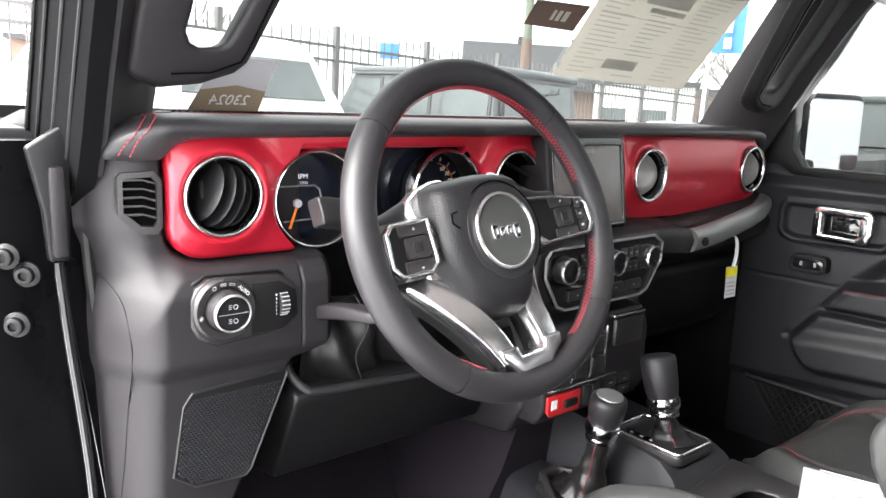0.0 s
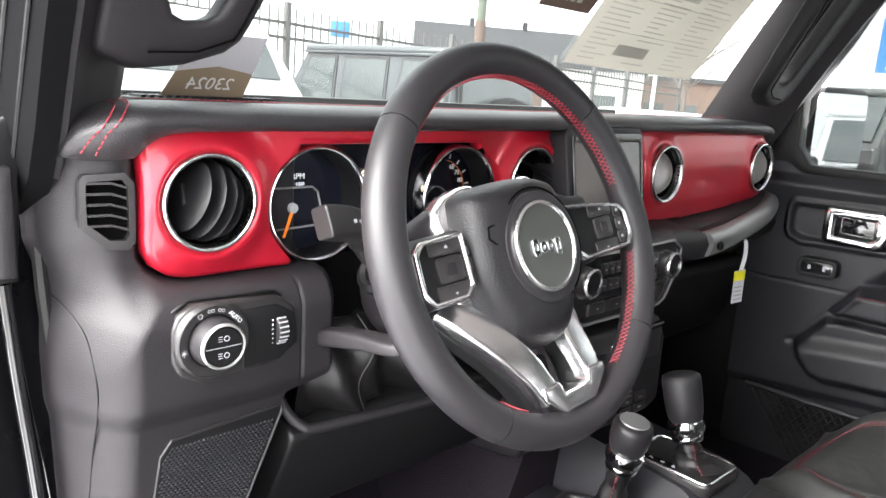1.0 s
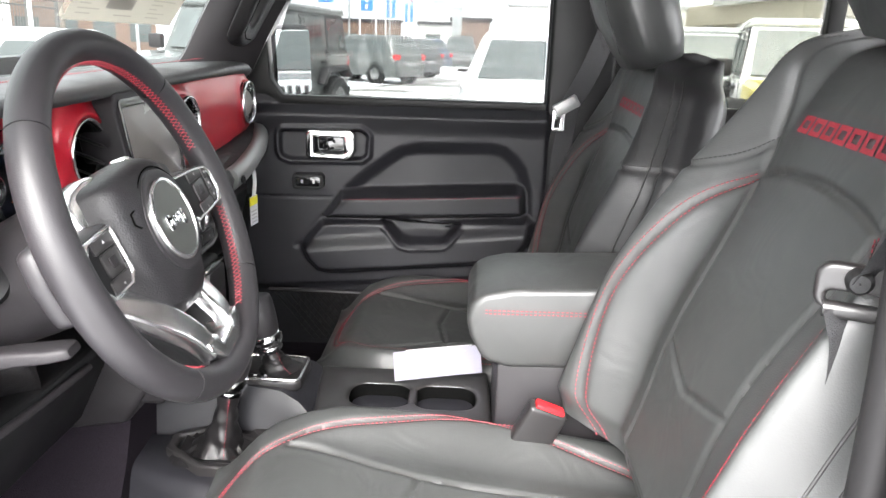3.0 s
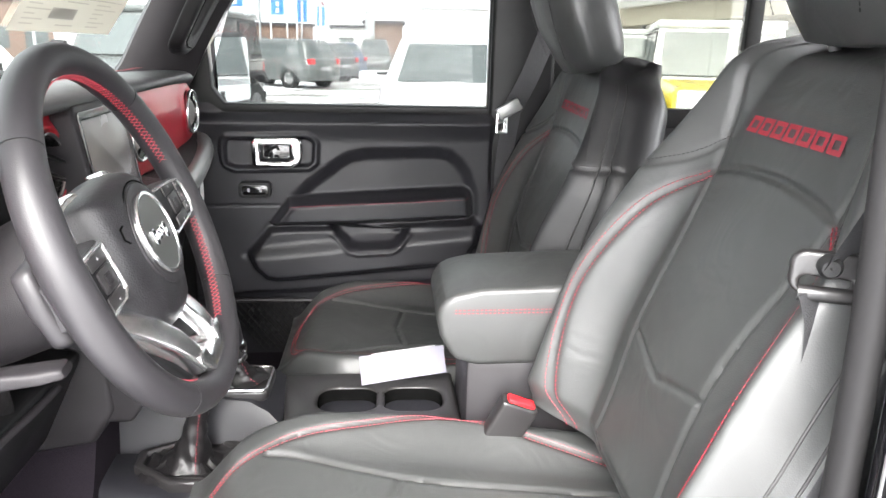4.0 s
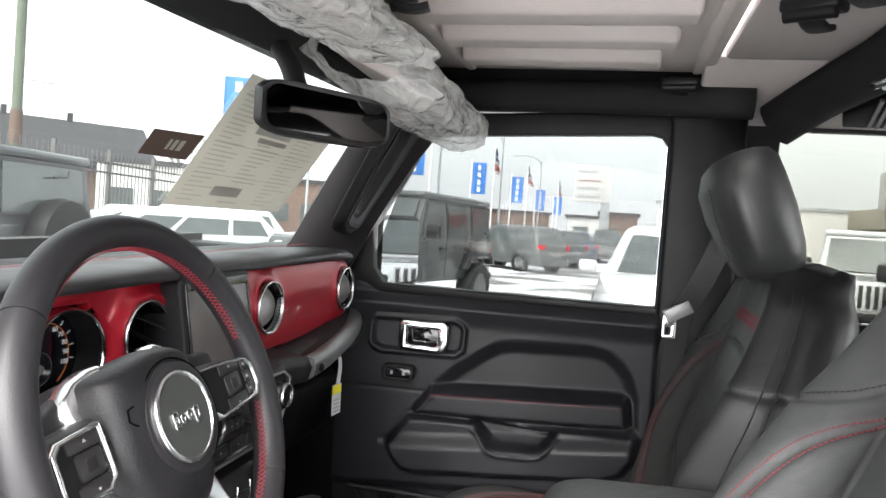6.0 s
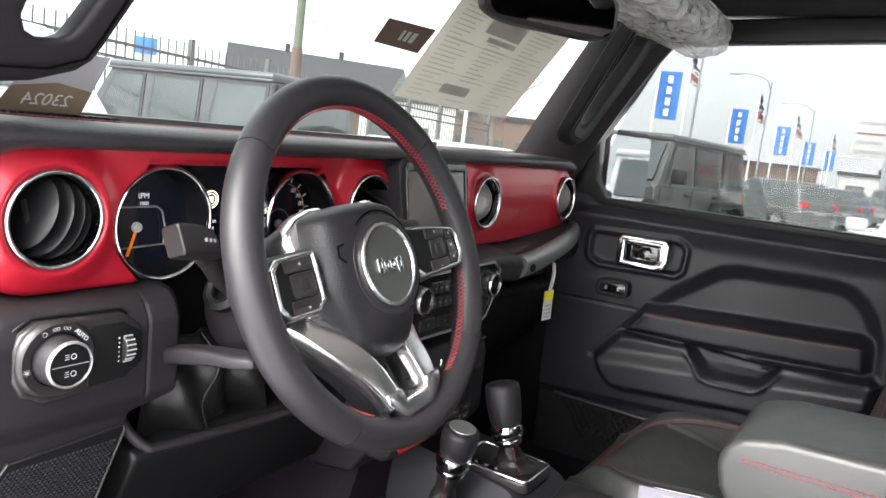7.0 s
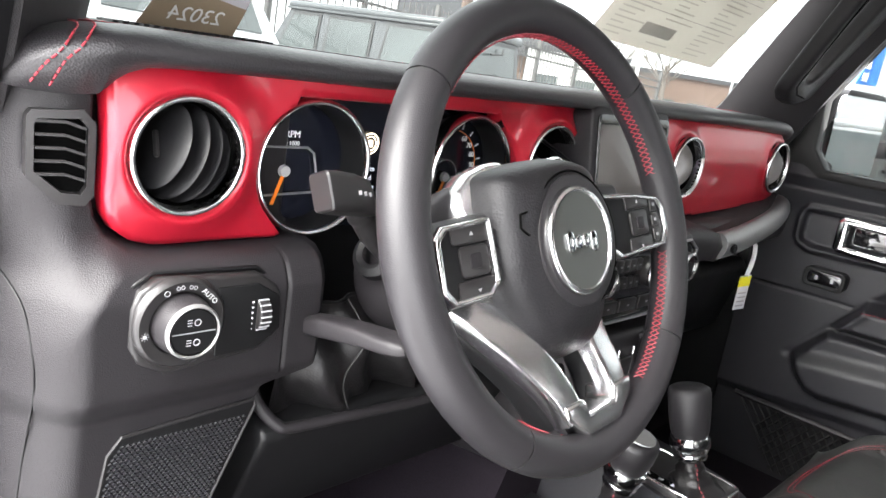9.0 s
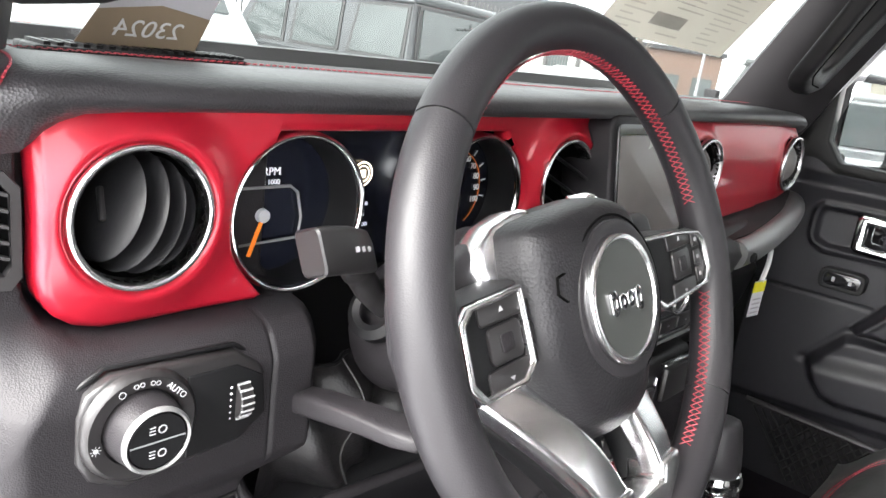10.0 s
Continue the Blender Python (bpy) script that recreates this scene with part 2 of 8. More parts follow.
def thing(name, label, category, m=None, group="", kind=""):
    ob = new(name)
    ob.empty_display_size = 0.05
    if m is not None:
        ob.matrix_world = m
    return tagged(ob, label, category, group, kind)


def merge(bm, tmp, m=None):
    me = bpy.data.meshes.new("tmp")
    if m is not None:
        tmp.transform(m)
    tmp.to_mesh(me)
    tmp.free()
    bm.from_mesh(me)
    bpy.data.meshes.remove(me)
    return bm


def rounded(tmp, bevel, seg=2, angle=25):
    if bevel:
        edges = [e for e in tmp.edges if len(e.link_faces) == 2 and e.calc_face_angle(0) > radians(angle)]
        bmesh.ops.bevel(tmp, geom=edges, offset=bevel, segments=seg, profile=0.5, affect="EDGES", clamp_overlap=True)
    return tmp


def box(x0, x1, y0, y1, z0, z1, bevel=0.0, seg=2, m=None, bm=None):
    tmp = bmesh.new()
    bmesh.ops.create_cube(tmp, size=1, matrix=Matrix.LocRotScale(((x0 + x1) / 2, (y0 + y1) / 2, (z0 + z1) / 2), None, (x1 - x0, y1 - y0, z1 - z0)))
    rounded(tmp, bevel, seg)
    return merge(bm if bm is not None else bmesh.new(), tmp, m)


AXES = {"x": lambda a, p, q: (a, p, q), "y": lambda a, p, q: (p, a, q), "z": lambda a, p, q: (p, q, a)}


def prism(pts, axis, a, b, bevel=0.0, seg=2, m=None, bm=None, angle=25):
    """A polygon, given in the two other axes, drawn out along one axis from a to b."""
    f = AXES[axis]
    tmp = bmesh.new()
    lo = [tmp.verts.new(f(a, *p)) for p in pts]
    hi = [tmp.verts.new(f(b, *p)) for p in pts]
    tmp.faces.new(lo)
    tmp.faces.new(hi)
    for i in range(len(pts)):
        tmp.faces.new((lo[i - 1], lo[i], hi[i], hi[i - 1]))
    bmesh.ops.recalc_face_normals(tmp, faces=tmp.faces)
    rounded(tmp, bevel, seg, angle)
    return merge(bm if bm is not None else bmesh.new(), tmp, m)


def loft(rings, bm=None, cap=True, m=None, closed=True):
    tmp = bmesh.new()
    rows = [[tmp.verts.new(p) for p in r] for r in rings]
    n = len(rows[0])
    for a, b in zip(rows, rows[1:]):
        for i in range(n if closed else n - 1):
            j = (i + 1) % n
            tmp.faces.new((a[i], a[j], b[j], b[i]))
    if cap and closed:
        tmp.faces.new(rows[0])
        tmp.faces.new(rows[-1])
    return merge(bm if bm is not None else bmesh.new(), tmp, m)


def lathe(profile, m=None, seg=48, bm=None, cap=False):
    """Turns (radius, height) pairs about the local z axis."""
    rings = [[(r * math.cos(2 * math.pi * i / seg), r * math.sin(2 * math.pi * i / seg), h) for i in range(seg)] for r, h in profile]
    return loft(rings, bm, cap, m)


def spline(pts, n=8, closed=False):
    """Catmull-Rom through points."""
    P = [Vector(p) for p in pts]
    out = []
    cnt = len(P) if closed else len(P) - 1
    for i in range(cnt):
        a = P[i - 1] if (closed or i > 0) else P[0] * 2 - P[1]
        b, c = P[i], P[(i + 1) % len(P)]
        d = P[(i + 2) % len(P)] if (closed or i + 2 < len(P)) else c * 2 - b
        for k in range(n):
            t = k / n
            out.append(0.5 * ((2 * b) + (c - a) * t + (2 * a - 5 * b + 4 * c - d) * t * t + (3 * b - a - 3 * c + d) * t ** 3))
    if not closed:
        out.append(P[-1].copy())
    return out


def tube(path, r, seg=10, closed=False, bm=None, squash=1.0, up=None, cap=True, m=None):
    """A round or oval bar along a path; r a number or a list."""
    P = [Vector(p) for p in path]
    n = len(P)
    rings = []
    ref = Vector(up) if up else None
    prev = None
    for i in range(n):
        t = (P[(i + 1) % n] - P[i - 1]) if closed else (P[min(i + 1, n - 1)] - P[max(i - 1, 0)])
        t.normalize()
        if ref is not None:
            a = ref - t * ref.dot(t)
        elif prev is not None:
            a = prev - t * prev.dot(t)
        else:
            a = Vector((0, 0, 1)).cross(t)
            if a.length < 1e-3:
                a = Vector((1, 0, 0)).cross(t)
        a.normalize()
        prev = a
        b = t.cross(a)
        rr = r[i] if isinstance(r, (list, tuple)) else r
        rings.append([P[i] + a * rr * math.cos(2 * math.pi * k / seg) + b * rr * squash * math.sin(2 * math.pi * k / seg) for k in range(seg)])
    if closed:
        rings.append(rings[0])
    bm = loft(rings, bm, cap and not closed, m)
    if closed:
        bmesh.ops.remove_doubles(bm, verts=bm.verts, dist=1e-6)
    return bm


def grid(nu, nv, f, bm=None, closed_u=False):
    """A surface f(u, v) with u and v from 0 to 1."""
    tmp = bmesh.new()
    rows = [[tmp.verts.new(f(i / nu, j / nv)) for i in range(nu if closed_u else nu + 1)] for j in range(nv + 1)]
    for a, b in zip(rows, rows[1:]):
        for i in range(nu):
            k = (i + 1) % len(a)
            tmp.faces.new((a[i], a[k], b[k], b[i]))
    return merge(bm if bm is not None else bmesh.new(), tmp)


def rrect(w, h, r, n=6, cx=0.0, cy=0.0):
    """Outline of a rectangle with round corners."""
    pts = []
    for sx, sy, a0 in ((1, 1, 0), (-1, 1, 90), (-1, -1, 180), (1, -1, 270)):
        for k in range(n + 1):
            a = radians(a0 + 90 * k / n)
            pts.append((cx + sx * (w / 2 - r) + r * math.cos(a), cy + sy * (h / 2 - r) + r * math.sin(a)))
    return pts


def plate(outline, holes, axis, a, b, bm=None, m=None, bevel=0.0):
    """A flat plate from a to b along an axis, with holes through it."""
    f = AXES[axis]
    tmp = bmesh.new()
    edges = []
    for loop in (outline, *holes):
        vs = [tmp.verts.new(f(a, *p)) for p in loop]
        edges += [tmp.edges.new((vs[i - 1], vs[i])) for i in range(len(vs))]
    bmesh.ops.triangle_fill(tmp, use_beauty=True, use_dissolve=False, edges=edges)
    faces = list(tmp.faces)
    res = bmesh.ops.extrude_face_region(tmp, geom=faces)
    d = Vector(f(b - a, 0, 0))
    bmesh.ops.translate(tmp, verts=[v for v in res["geom"] if isinstance(v, bmesh.types.BMVert)], vec=d)
    bmesh.ops.recalc_face_normals(tmp, faces=tmp.faces)
    if bevel:
        es = [e for e in tmp.edges if len(e.link_faces) == 2 and e.calc_face_angle(0) > radians(50)]
        bmesh.ops.bevel(tmp, geom=es, offset=bevel, segments=3, profile=0.5, affect="EDGES", clamp_overlap=True)
    return merge(bm if bm is not None else bmesh.new(), tmp, m)


def resample(path, step):
    P = [Vector(p) for p in path]
    out, left = [P[0].copy()], step
    for a, b in zip(P, P[1:]):
        d = (b - a).length
        pos = 0.0
        while d - pos >= left and d > 0:
            pos += left
            out.append(a.lerp(b, pos / d))
            left = step
        left -= d - pos
    return out


def stitch_row(path, step=0.006, length=0.6, r=0.0006, bm=None):
    """Short thread stitches along a path."""
    bm = bm if bm is not None else bmesh.new()
    P = resample(path, step)
    for a, b in zip(P, P[1:]):
        tube([a, a.lerp(b, length)], r, 5, bm=bm)
    return bm


def lettering(text, size, depth=0.0004, space=1.0):
    """Built-in font, as a mesh, centred; lies in the local xy plane."""
    cu = bpy.data.curves.new("lettering", "FONT")
    cu.body, cu.size, cu.extrude, cu.align_x, cu.align_y, cu.space_character = text, size, depth, "CENTER", "CENTER", space
    ob = bpy.data.objects.new("lettering", cu)
    scene.collection.objects.link(ob)
    bpy.context.view_layer.update()
    me = bpy.data.meshes.new_from_object(ob)
    bpy.data.objects.remove(ob)
    bm = bmesh.new()
    bm.from_mesh(me)
    bpy.data.meshes.remove(me)
    return bm


def put(bm, m):
    bm.transform(m)
    return bm


def smoothstep(a, b, x):
    t = min(1.0, max(0.0, (x - a) / (b - a)))
    return t * t * (3 - 2 * t)


def sd_poly(px, py, pts):
    """Signed distance to a polygon, negative inside."""
    d, s = 1e9, 1.0
    n = len(pts)
    for i in range(n):
        ax, ay = pts[i]
        bx, by = pts[i - 1]
        ex, ey, wx, wy = bx - ax, by - ay, px - ax, py - ay
        t = max(0.0, min(1.0, (wx * ex + wy * ey) / (ex * ex + ey * ey + 1e-12)))
        dx, dy = wx - ex * t, wy - ey * t
        d = min(d, dx * dx + dy * dy)
        c1, c2, c3 = py >= ay, py < by, ex * wy > ey * wx
        if (c1 and c2 and c3) or not (c1 or c2 or c3):
            s = -s
    return s * math.sqrt(d)


def d_line(px, py, pts):
    """Distance to an open line."""
    d = 1e9
    for (ax, ay), (bx, by) in zip(pts, pts[1:]):
        ex, ey, wx, wy = bx - ax, by - ay, px - ax, py - ay
        t = max(0.0, min(1.0, (wx * ex + wy * ey) / (ex * ex + ey * ey + 1e-12)))
        d = min(d, (wx - ex * t) ** 2 + (wy - ey * t) ** 2)
    return math.sqrt(d)


def flat_bar(path, w, h, r=0.4, up=(0, 0, 1), bm=None, ends=1.0):
    """A bar of rounded rectangular section along a path; w across, h along up."""
    P = [Vector(p) for p in path]
    n = len(P)
    rings = []
    for i in range(n):
        t = (P[min(i + 1, n - 1)] - P[max(i - 1, 0)]).normalized()
        b = Vector(up) - t * t.dot(Vector(up))
        b.normalize()
        a = t.cross(b)
        ww = w[i] if isinstance(w, (list, tuple)) else w
        hh = h[i] if isinstance(h, (list, tuple)) else h
        rings.append([P[i] + a * ww / 2 * sx + b * hh / 2 * sy for sx, sy in rrect(2, 2, r * 2, 4)])
    return loft(rings, bm)


# ---- the car's shell ----
def setting(name, bm, mat, label, category, smooth=38):
    return part(name, bm, mat, None, label, smooth, category, kind="structure")


bm = box(-0.70, 0.74, -1.75, 0.10, 0.66, 0.70)
prism([(0.10, 0.66), (0.10, 0.70), (0.42, 0.93), (0.42, 1.30), (0.46, 1.30), (0.46, 0.90)], "x", -0.66, 0.70, bm=bm)
setting("floor", bm, "carpet", "black carpeted car floor with a sloping toe board", "floor")
sill = prism([(-0.745, 0.60), (-0.745, 0.80), (-0.72, 0.815), (-0.675, 0.815), (-0.665, 0.80), (-0.665, 0.60)], "y", -1.0, 0.10, 0.012, 3)
setting("sill", sill, "black_paint", "glossy black painted door sill", "sill")
setting("trim_1", prism([(0.68, 0.62), (0.68, 0.80), (0.70, 0.82), (0.78, 0.82), (0.80, 0.62)], "y", -1.7, 0.10, 0.01), "black_paint", "black painted sill under the passenger door", "sill")


def ws_y(z):
    return 0.165 - 0.60 * (z - 1.362)


# windscreen glass and its surround
bm = bmesh.new()
def screen_pt(u, v):
    x = -0.64 + 1.28 * u
    z = 1.352 + 0.352 * v
    return Vector((x, ws_y(z) - 0.030 * (x / 0.64) ** 2, z))
bm = grid(24, 10, screen_pt)
ws = setting("window_1", bm, "screen_glass", "clear raked windscreen", "windscreen", 80)
ws.visible_shadow = False
hdr = prism([(0.01, 1.690), (-0.03, 1.685), (-0.10, 1.700), (-0.13, 1.755), (-0.05, 1.775), (0.02, 1.73)], "x", -0.66, 0.68, 0.008, 3)
setting("trim_2", hdr, "fabric_dark", "dark header rail over the windscreen", "header rail")
setting("trim_3", prism([(0.30, 1.30), (0.14, 1.352), (0.17, 1.362), (0.30, 1.345)], "x", -0.70, 0.72), "plastic_dark", "dark cowl under the windscreen", "cowl")

# roof: two ribbed front panels and the rest behind
bm = box(-0.60, 0.035, -0.72, -0.12, 1.752, 1.785, 0.008)
box(0.045, 0.60, -0.72, -0.12, 1.752, 1.785, 0.008, bm=bm)
box(-0.60, 0.62, -1.75, -0.73, 1.760, 1.79, 0.008, bm=bm)
for k in range(3):
    for x in (0.085 + 0.155 * k, -0.505 + 0.155 * k):
        prism([(x, 1.754), (x + 0.020, 1.732), (x + 0.075, 1.732), (x + 0.095, 1.754)], "y", -0.66 + 0.02 * k, -0.27, 0.007, 3, bm=bm)
for x0, x1 in ((-0.57, 0.005), (0.075, 0.575)):
    box(x0, x1, -0.265, -0.245, 1.744, 1.756, 0.005, 2, bm=bm)
    box(x0, x1, -0.70, -0.68, 1.744, 1.756, 0.005, 2, bm=bm)
setting("ceiling", bm, "headliner", "pale ribbed hard-top roof panels", "ceiling")

# closed roof edges above the doors and closed foot wells
for sx in (-1, 1):
    setting("trim_12" if sx > 0 else "trim_13", prism([(sx * 0.595, 1.752), (sx * 0.60, 1.79), (sx * 0.73, 1.76), (sx * 0.735, 1.675), (sx * 0.665, 1.68)], "y", -0.74, -0.02), "plastic_dark", "dark roof edge above the door", "roof edge")
setting("wall_front", box(-0.68, 0.74, 0.44, 0.48, 0.60, 1.36), "plastic_dark", "dark bulkhead in front of the foot wells", "bulkhead")
# darker plastic than the driver's side panel: foot-well shade put into the colour
setting("wall_side", prism([(0.02, 0.66), (0.02, 1.30), (0.06, 1.345), (0.46, 1.345), (0.46, 0.66)], "x", 0.640, 0.720, 0.006), "plastic_dark", "black side panel beside the passenger foot well", "side panel")
setting("wall_kick", prism([(0.10, 0.66), (0.10, 1.30), (0.46, 1.345), (0.46, 0.66)], "x", -0.70, -0.632), "plastic", "black side panel beside the driver's foot well", "side panel")

# bars and rails
def rail(name, pts, r, mat, label, squash=1.0, up=None):
    return setting(name, tube(spline(pts, 6), r, 14, squash=squash, up=up), mat, label, "roll bar", 60)
rail("trim_4", [(0.615, -0.08, 1.690), (0.615, -0.30, 1.700), (0.615, -0.60, 1.703), (0.612, -0.80, 1.700)], 0.032, "fabric_dark", "padded dark roof rail above the passenger door")
rail("trim_5", [(-0.60, -0.08, 1.690), (-0.60, -0.30, 1.700), (-0.60, -0.60, 1.703), (-0.595, -0.95, 1.705), (-0.59, -1.5, 1.70)], 0.034, "fabric_dark", "padded dark roof rail above the driver's door")
rail("trim_6", [(0.61, -0.84, 1.66), (0.56, -0.90, 1.705), (0.46, -0.93, 1.722), (0.30, -0.94, 1.724), (0.0, -0.94, 1.724), (-0.30, -0.94, 1.722), (-0.50, -0.92, 1.712), (-0.58, -0.86, 1.66)], 0.044, "fabric_dark", "padded dark cross bar behind the front seats")

# passenger side: pillars, window frames, glass
bm = prism([(-0.655, 1.10), (-0.655, 1.66), (-0.645, 1.69), (-0.80, 1.69), (-0.80, 0.85), (-0.66, 0.85)], "x", 0.655, 0.70, 0.010, 3)
setting("trim_7", bm, "plastic_dark", "dark pillar trim behind the passenger door", "pillar trim")
door_frame = [(-0.672, 1.262), (0.03, 1.262), (0.012, 1.40), (-0.048, 1.52), (-0.110, 1.635), (-0.145, 1.668), (-0.672, 1.685)]
bm = plate(door_frame, [[(-0.030, 1.41), (-0.092, 1.512), (-0.130, 1.588), (-0.148, 1.610), (-0.172, 1.620), (-0.622, 1.639), (-0.641, 1.634), (-0.652, 1.618), (-0.652, 1.285), (-0.06, 1.285), (-0.034, 1.32)]], "x", 0.672, 0.712, bevel=0.005)
setting("trim_8", bm, "rubber", "black rubber-sealed window frame of the passenger door", "window frame")
bm = plate([(0.0, 1.25), (-0.13, 1.65), (-0.65, 1.66), (-0.65, 1.25)], [], "x", 0.694, 0.698)
w2 = setting("window_2", bm, "glass", "clear passenger door window", "window")
w2.visible_shadow = False
# rear door window
rear = [(-0.80, 1.24), (-0.80, 1.69), (-1.60, 1.70), (-1.60, 1.24)]
rear_in = rrect(0.385, 0.375, 0.03, 5, -1.060, 1.473)
rear_in2 = rrect(0.26, 0.33, 0.03, 5, -1.42, 1.465)
bm = plate(rear, [rear_in, rear_in2], "x", 0.700, 0.735, bevel=0.004)
setting("trim_9", bm, "rubber", "black rubber-sealed rear window frame", "window frame")
w3 = setting("window_3", plate([(-0.84, 1.26), (-0.84, 1.67), (-1.58, 1.67), (-1.58, 1.26)], [], "x", 0.712, 0.715), "tinted_glass", "clear rear door window", "window")
w3.visible_shadow = False
setting("wall_right", box(0.70, 0.75, -1.70, -0.80, 0.80, 1.245, 0.01), "plastic", "black rear door lining", "door lining")
# roof lining strip with speaker above the rear window
bm = prism([(0.50, 1.762), (0.56, 1.742), (0.70, 1.668), (0.735, 1.665), (0.735, 1.79), (0.50, 1.79)], "y", -1.70, -0.70, 0.006)
setting("wall_upper", bm, "headliner", "pale hard-top edge above the rear window", "roof edge")
bm = box(-0.70, 0.735, -1.80, -1.74, 0.70, 1.26)
for x0, x1 in ((-0.70, -0.60), (0.64, 0.735)):
    box(x0, x1, -1.80, -1.74, 1.26, 1.79, bm=bm)
box(-0.60, 0.64, -1.80, -1.74, 1.70, 1.79, bm=bm)
setting("wall_rear", bm, "plastic", "dark tailgate with an open rear window", "tailgate")
# driver's side, behind the door opening
bm = prism([(-0.765, 0.82), (-0.762, 1.25), (-0.752, 1.50), (-0.738, 1.62), (-0.70, 1.68), (-0.68, 1.79), (-1.75, 1.79), (-1.75, 0.66), (-0.79, 0.66)], "x", -0.665, -0.63, 0.006)
setting("wall_left", bm, "plastic", "dark trim behind the driver's door opening", "pillar trim")
seal = [(-0.575, -0.7786, 0.728), (-0.575, -0.7763, 0.9496), (-0.575, -0.7736, 1.2266), (-0.575, -0.7653, 1.3928), (-0.575, -0.7597, 1.5036), (-0.575, -0.7531, 1.5867), (-0.5818, -0.7357, 1.6251), (-0.5981, -0.7012, 1.6444), (-0.618, -0.64, 1.654), (-0.615, -0.42, 1.674), (-0.615, -0.15, 1.68)]
setting("trim_10", tube(spline(seal, 6), 0.0145, 12, squash=0.8), material("grey_seal", (0.014, 0.0135, 0.014), 0.62, spec=0.16), "grey rubber door seal round the driver's opening", "door seal", 60)
setting("trim_11", tube(spline([(x - 0.018, y - 0.022, z) for x, y, z in seal], 6), 0.012, 12), "black_paint", "glossy black body edge round the driver's opening", "body edge", 60)

# windscreen pillars with grab handles
def pillar(s):
    """The trimmed windscreen pillar; s 1 passenger, -1 driver."""
    p = thing("windscreen_pillar", "black grained windscreen pillar trim with a grab handle", "pillar", pose(s * 0.62, 0.06, 1.45), group="windscreen pillars")
    inv = pose(-s * 0.62, -0.06, -1.45)
    rings = []
    for y, z, d in ((0.150, 1.335, 0.125), (0.120, 1.375, 0.120), (0.085, 1.44, 0.118), (0.045, 1.51, 0.118), (0.000, 1.585, 0.120), (-0.045, 1.660, 0.13), (-0.065, 1.70, 0.14)):
        rings.append([(s * 0.578, y, z), (s * 0.584, y - 0.03, z - 0.010), (s * 0.604, y - 0.060, z - 0.020), (s * 0.640, y - d * 0.8, z - 0.03), (s * 0.658, y - d, z - 0.035), (s * 0.675, y - d, z - 0.03), (s * 0.680, y - 0.02, z), (s * 0.660, y + 0.02, z + 0.01), (s * 0.615, y + 0.015, z + 0.006)])
    part("pillar_trim", put(loft(rings), inv), "plastic", p, smooth=50)
    outer_ = [(-0.640, 1.404), (-0.605, 1.3915), (-0.565, 1.397), (-0.532, 1.409), (-0.521, 1.419), (-0.516, 1.432), (-0.502, 1.480), (-0.478, 1.570), (-0.470, 1.625), (-0.480, 1.660), (-0.640, 1.672)]
    inner_ = [(-0.590, 1.446), (-0.584, 1.436), (-0.574, 1.432), (-0.556, 1.434), (-0.548, 1.4385), (-0.544, 1.446), (-0.532, 1.480), (-0.506, 1.575), (-0.505, 1.600), (-0.515, 1.617), (-0.560, 1.622), (-0.576, 1.612), (-0.582, 1.590), (-0.588, 1.470)]
    bm = plate([(-s * x, z) for x, z in outer_], [[(-s * x, z) for x, z in inner_]], "y", -0.012, 0.020, bevel=0.0075)
    for v in bm.verts:
        v.co.y += 0.025 - 0.6 * (v.co.z - 1.362)
    part("grab_handle", put(bm, inv), "plastic", p, "moulded black grab handle", smooth=60)
    part("handle_seam", put(tube([(-s * x, 0.010 - 0.6 * (z - 1.362), z) for x, z in ((-0.600, 1.405), (-0.560, 1.408), (-0.531, 1.420), (-0.526, 1.432), (-0.513, 1.480), (-0.489, 1.570), (-0.484, 1.625))], 0.0011, 6), inv), "void", p)
    if s < 0:
        skin = []
        for y, z, d in ((0.160, 1.30, 0.10), (0.150, 1.335, 0.125), (0.120, 1.375, 0.120), (0.085, 1.44, 0.118), (0.045, 1.51, 0.118), (0.000, 1.585, 0.120), (-0.045, 1.660, 0.13), (-0.065, 1.70, 0.14)):
            skin.append([(-0.664, y - d - 0.004, z - 0.035), (-0.682, y - d - 0.005, z - 0.031), (-0.700, y - d * 0.6, z - 0.02), (-0.706, y - 0.02, z), (-0.690, y + 0.02, z + 0.01), (-0.672, y, z)])
        part("outer_skin", put(loft(skin), inv), "seal_black", p, "dull black outer face of the pillar", smooth=40)
        for k, (x, f) in enumerate(((-0.6885, 0.90), (-0.6965, 0.70), (-0.7035, 0.48), (-0.7070, 0.25))):
            part("seal_line", put(tube([(x, y - d * f, z - 0.03 * f) for y, z, d in ((0.150, 1.335, 0.125), (0.085, 1.44, 0.118), (0.045, 1.51, 0.118), (0.000, 1.585, 0.120), (-0.065, 1.70, 0.14))], 0.0022, 8), inv), ("plastic_dark", "rubber", "plastic_dark", "rubber")[k], p)
    return p
pillar(1)
pillar(-1)

# passenger door mirror outside
mir = thing("door_mirror", "black door mirror with a silvered glass", "door mirror", pose(0.812, -0.045, 1.350))
part("housing", put(prism(rrect(0.185, 0.175, 0.022, 5), "y", -0.01, 0.09, 0.012, 3), pose(0.0, 0.0, 0.0, -1.5, 0, -16)), "plastic", mir)
part("mirror_glass", put(prism(rrect(0.160, 0.150, 0.014, 5), "y", -0.013, -0.009), pose(0.0, 0.0, 0.0, -1.5, 0, -16)), "mirror", mir, "silvered mirror glass")
part("mirror_arm", box(-0.10, -0.02, 0.0, 0.05, -0.10, -0.05, 0.01), "plastic", mir)

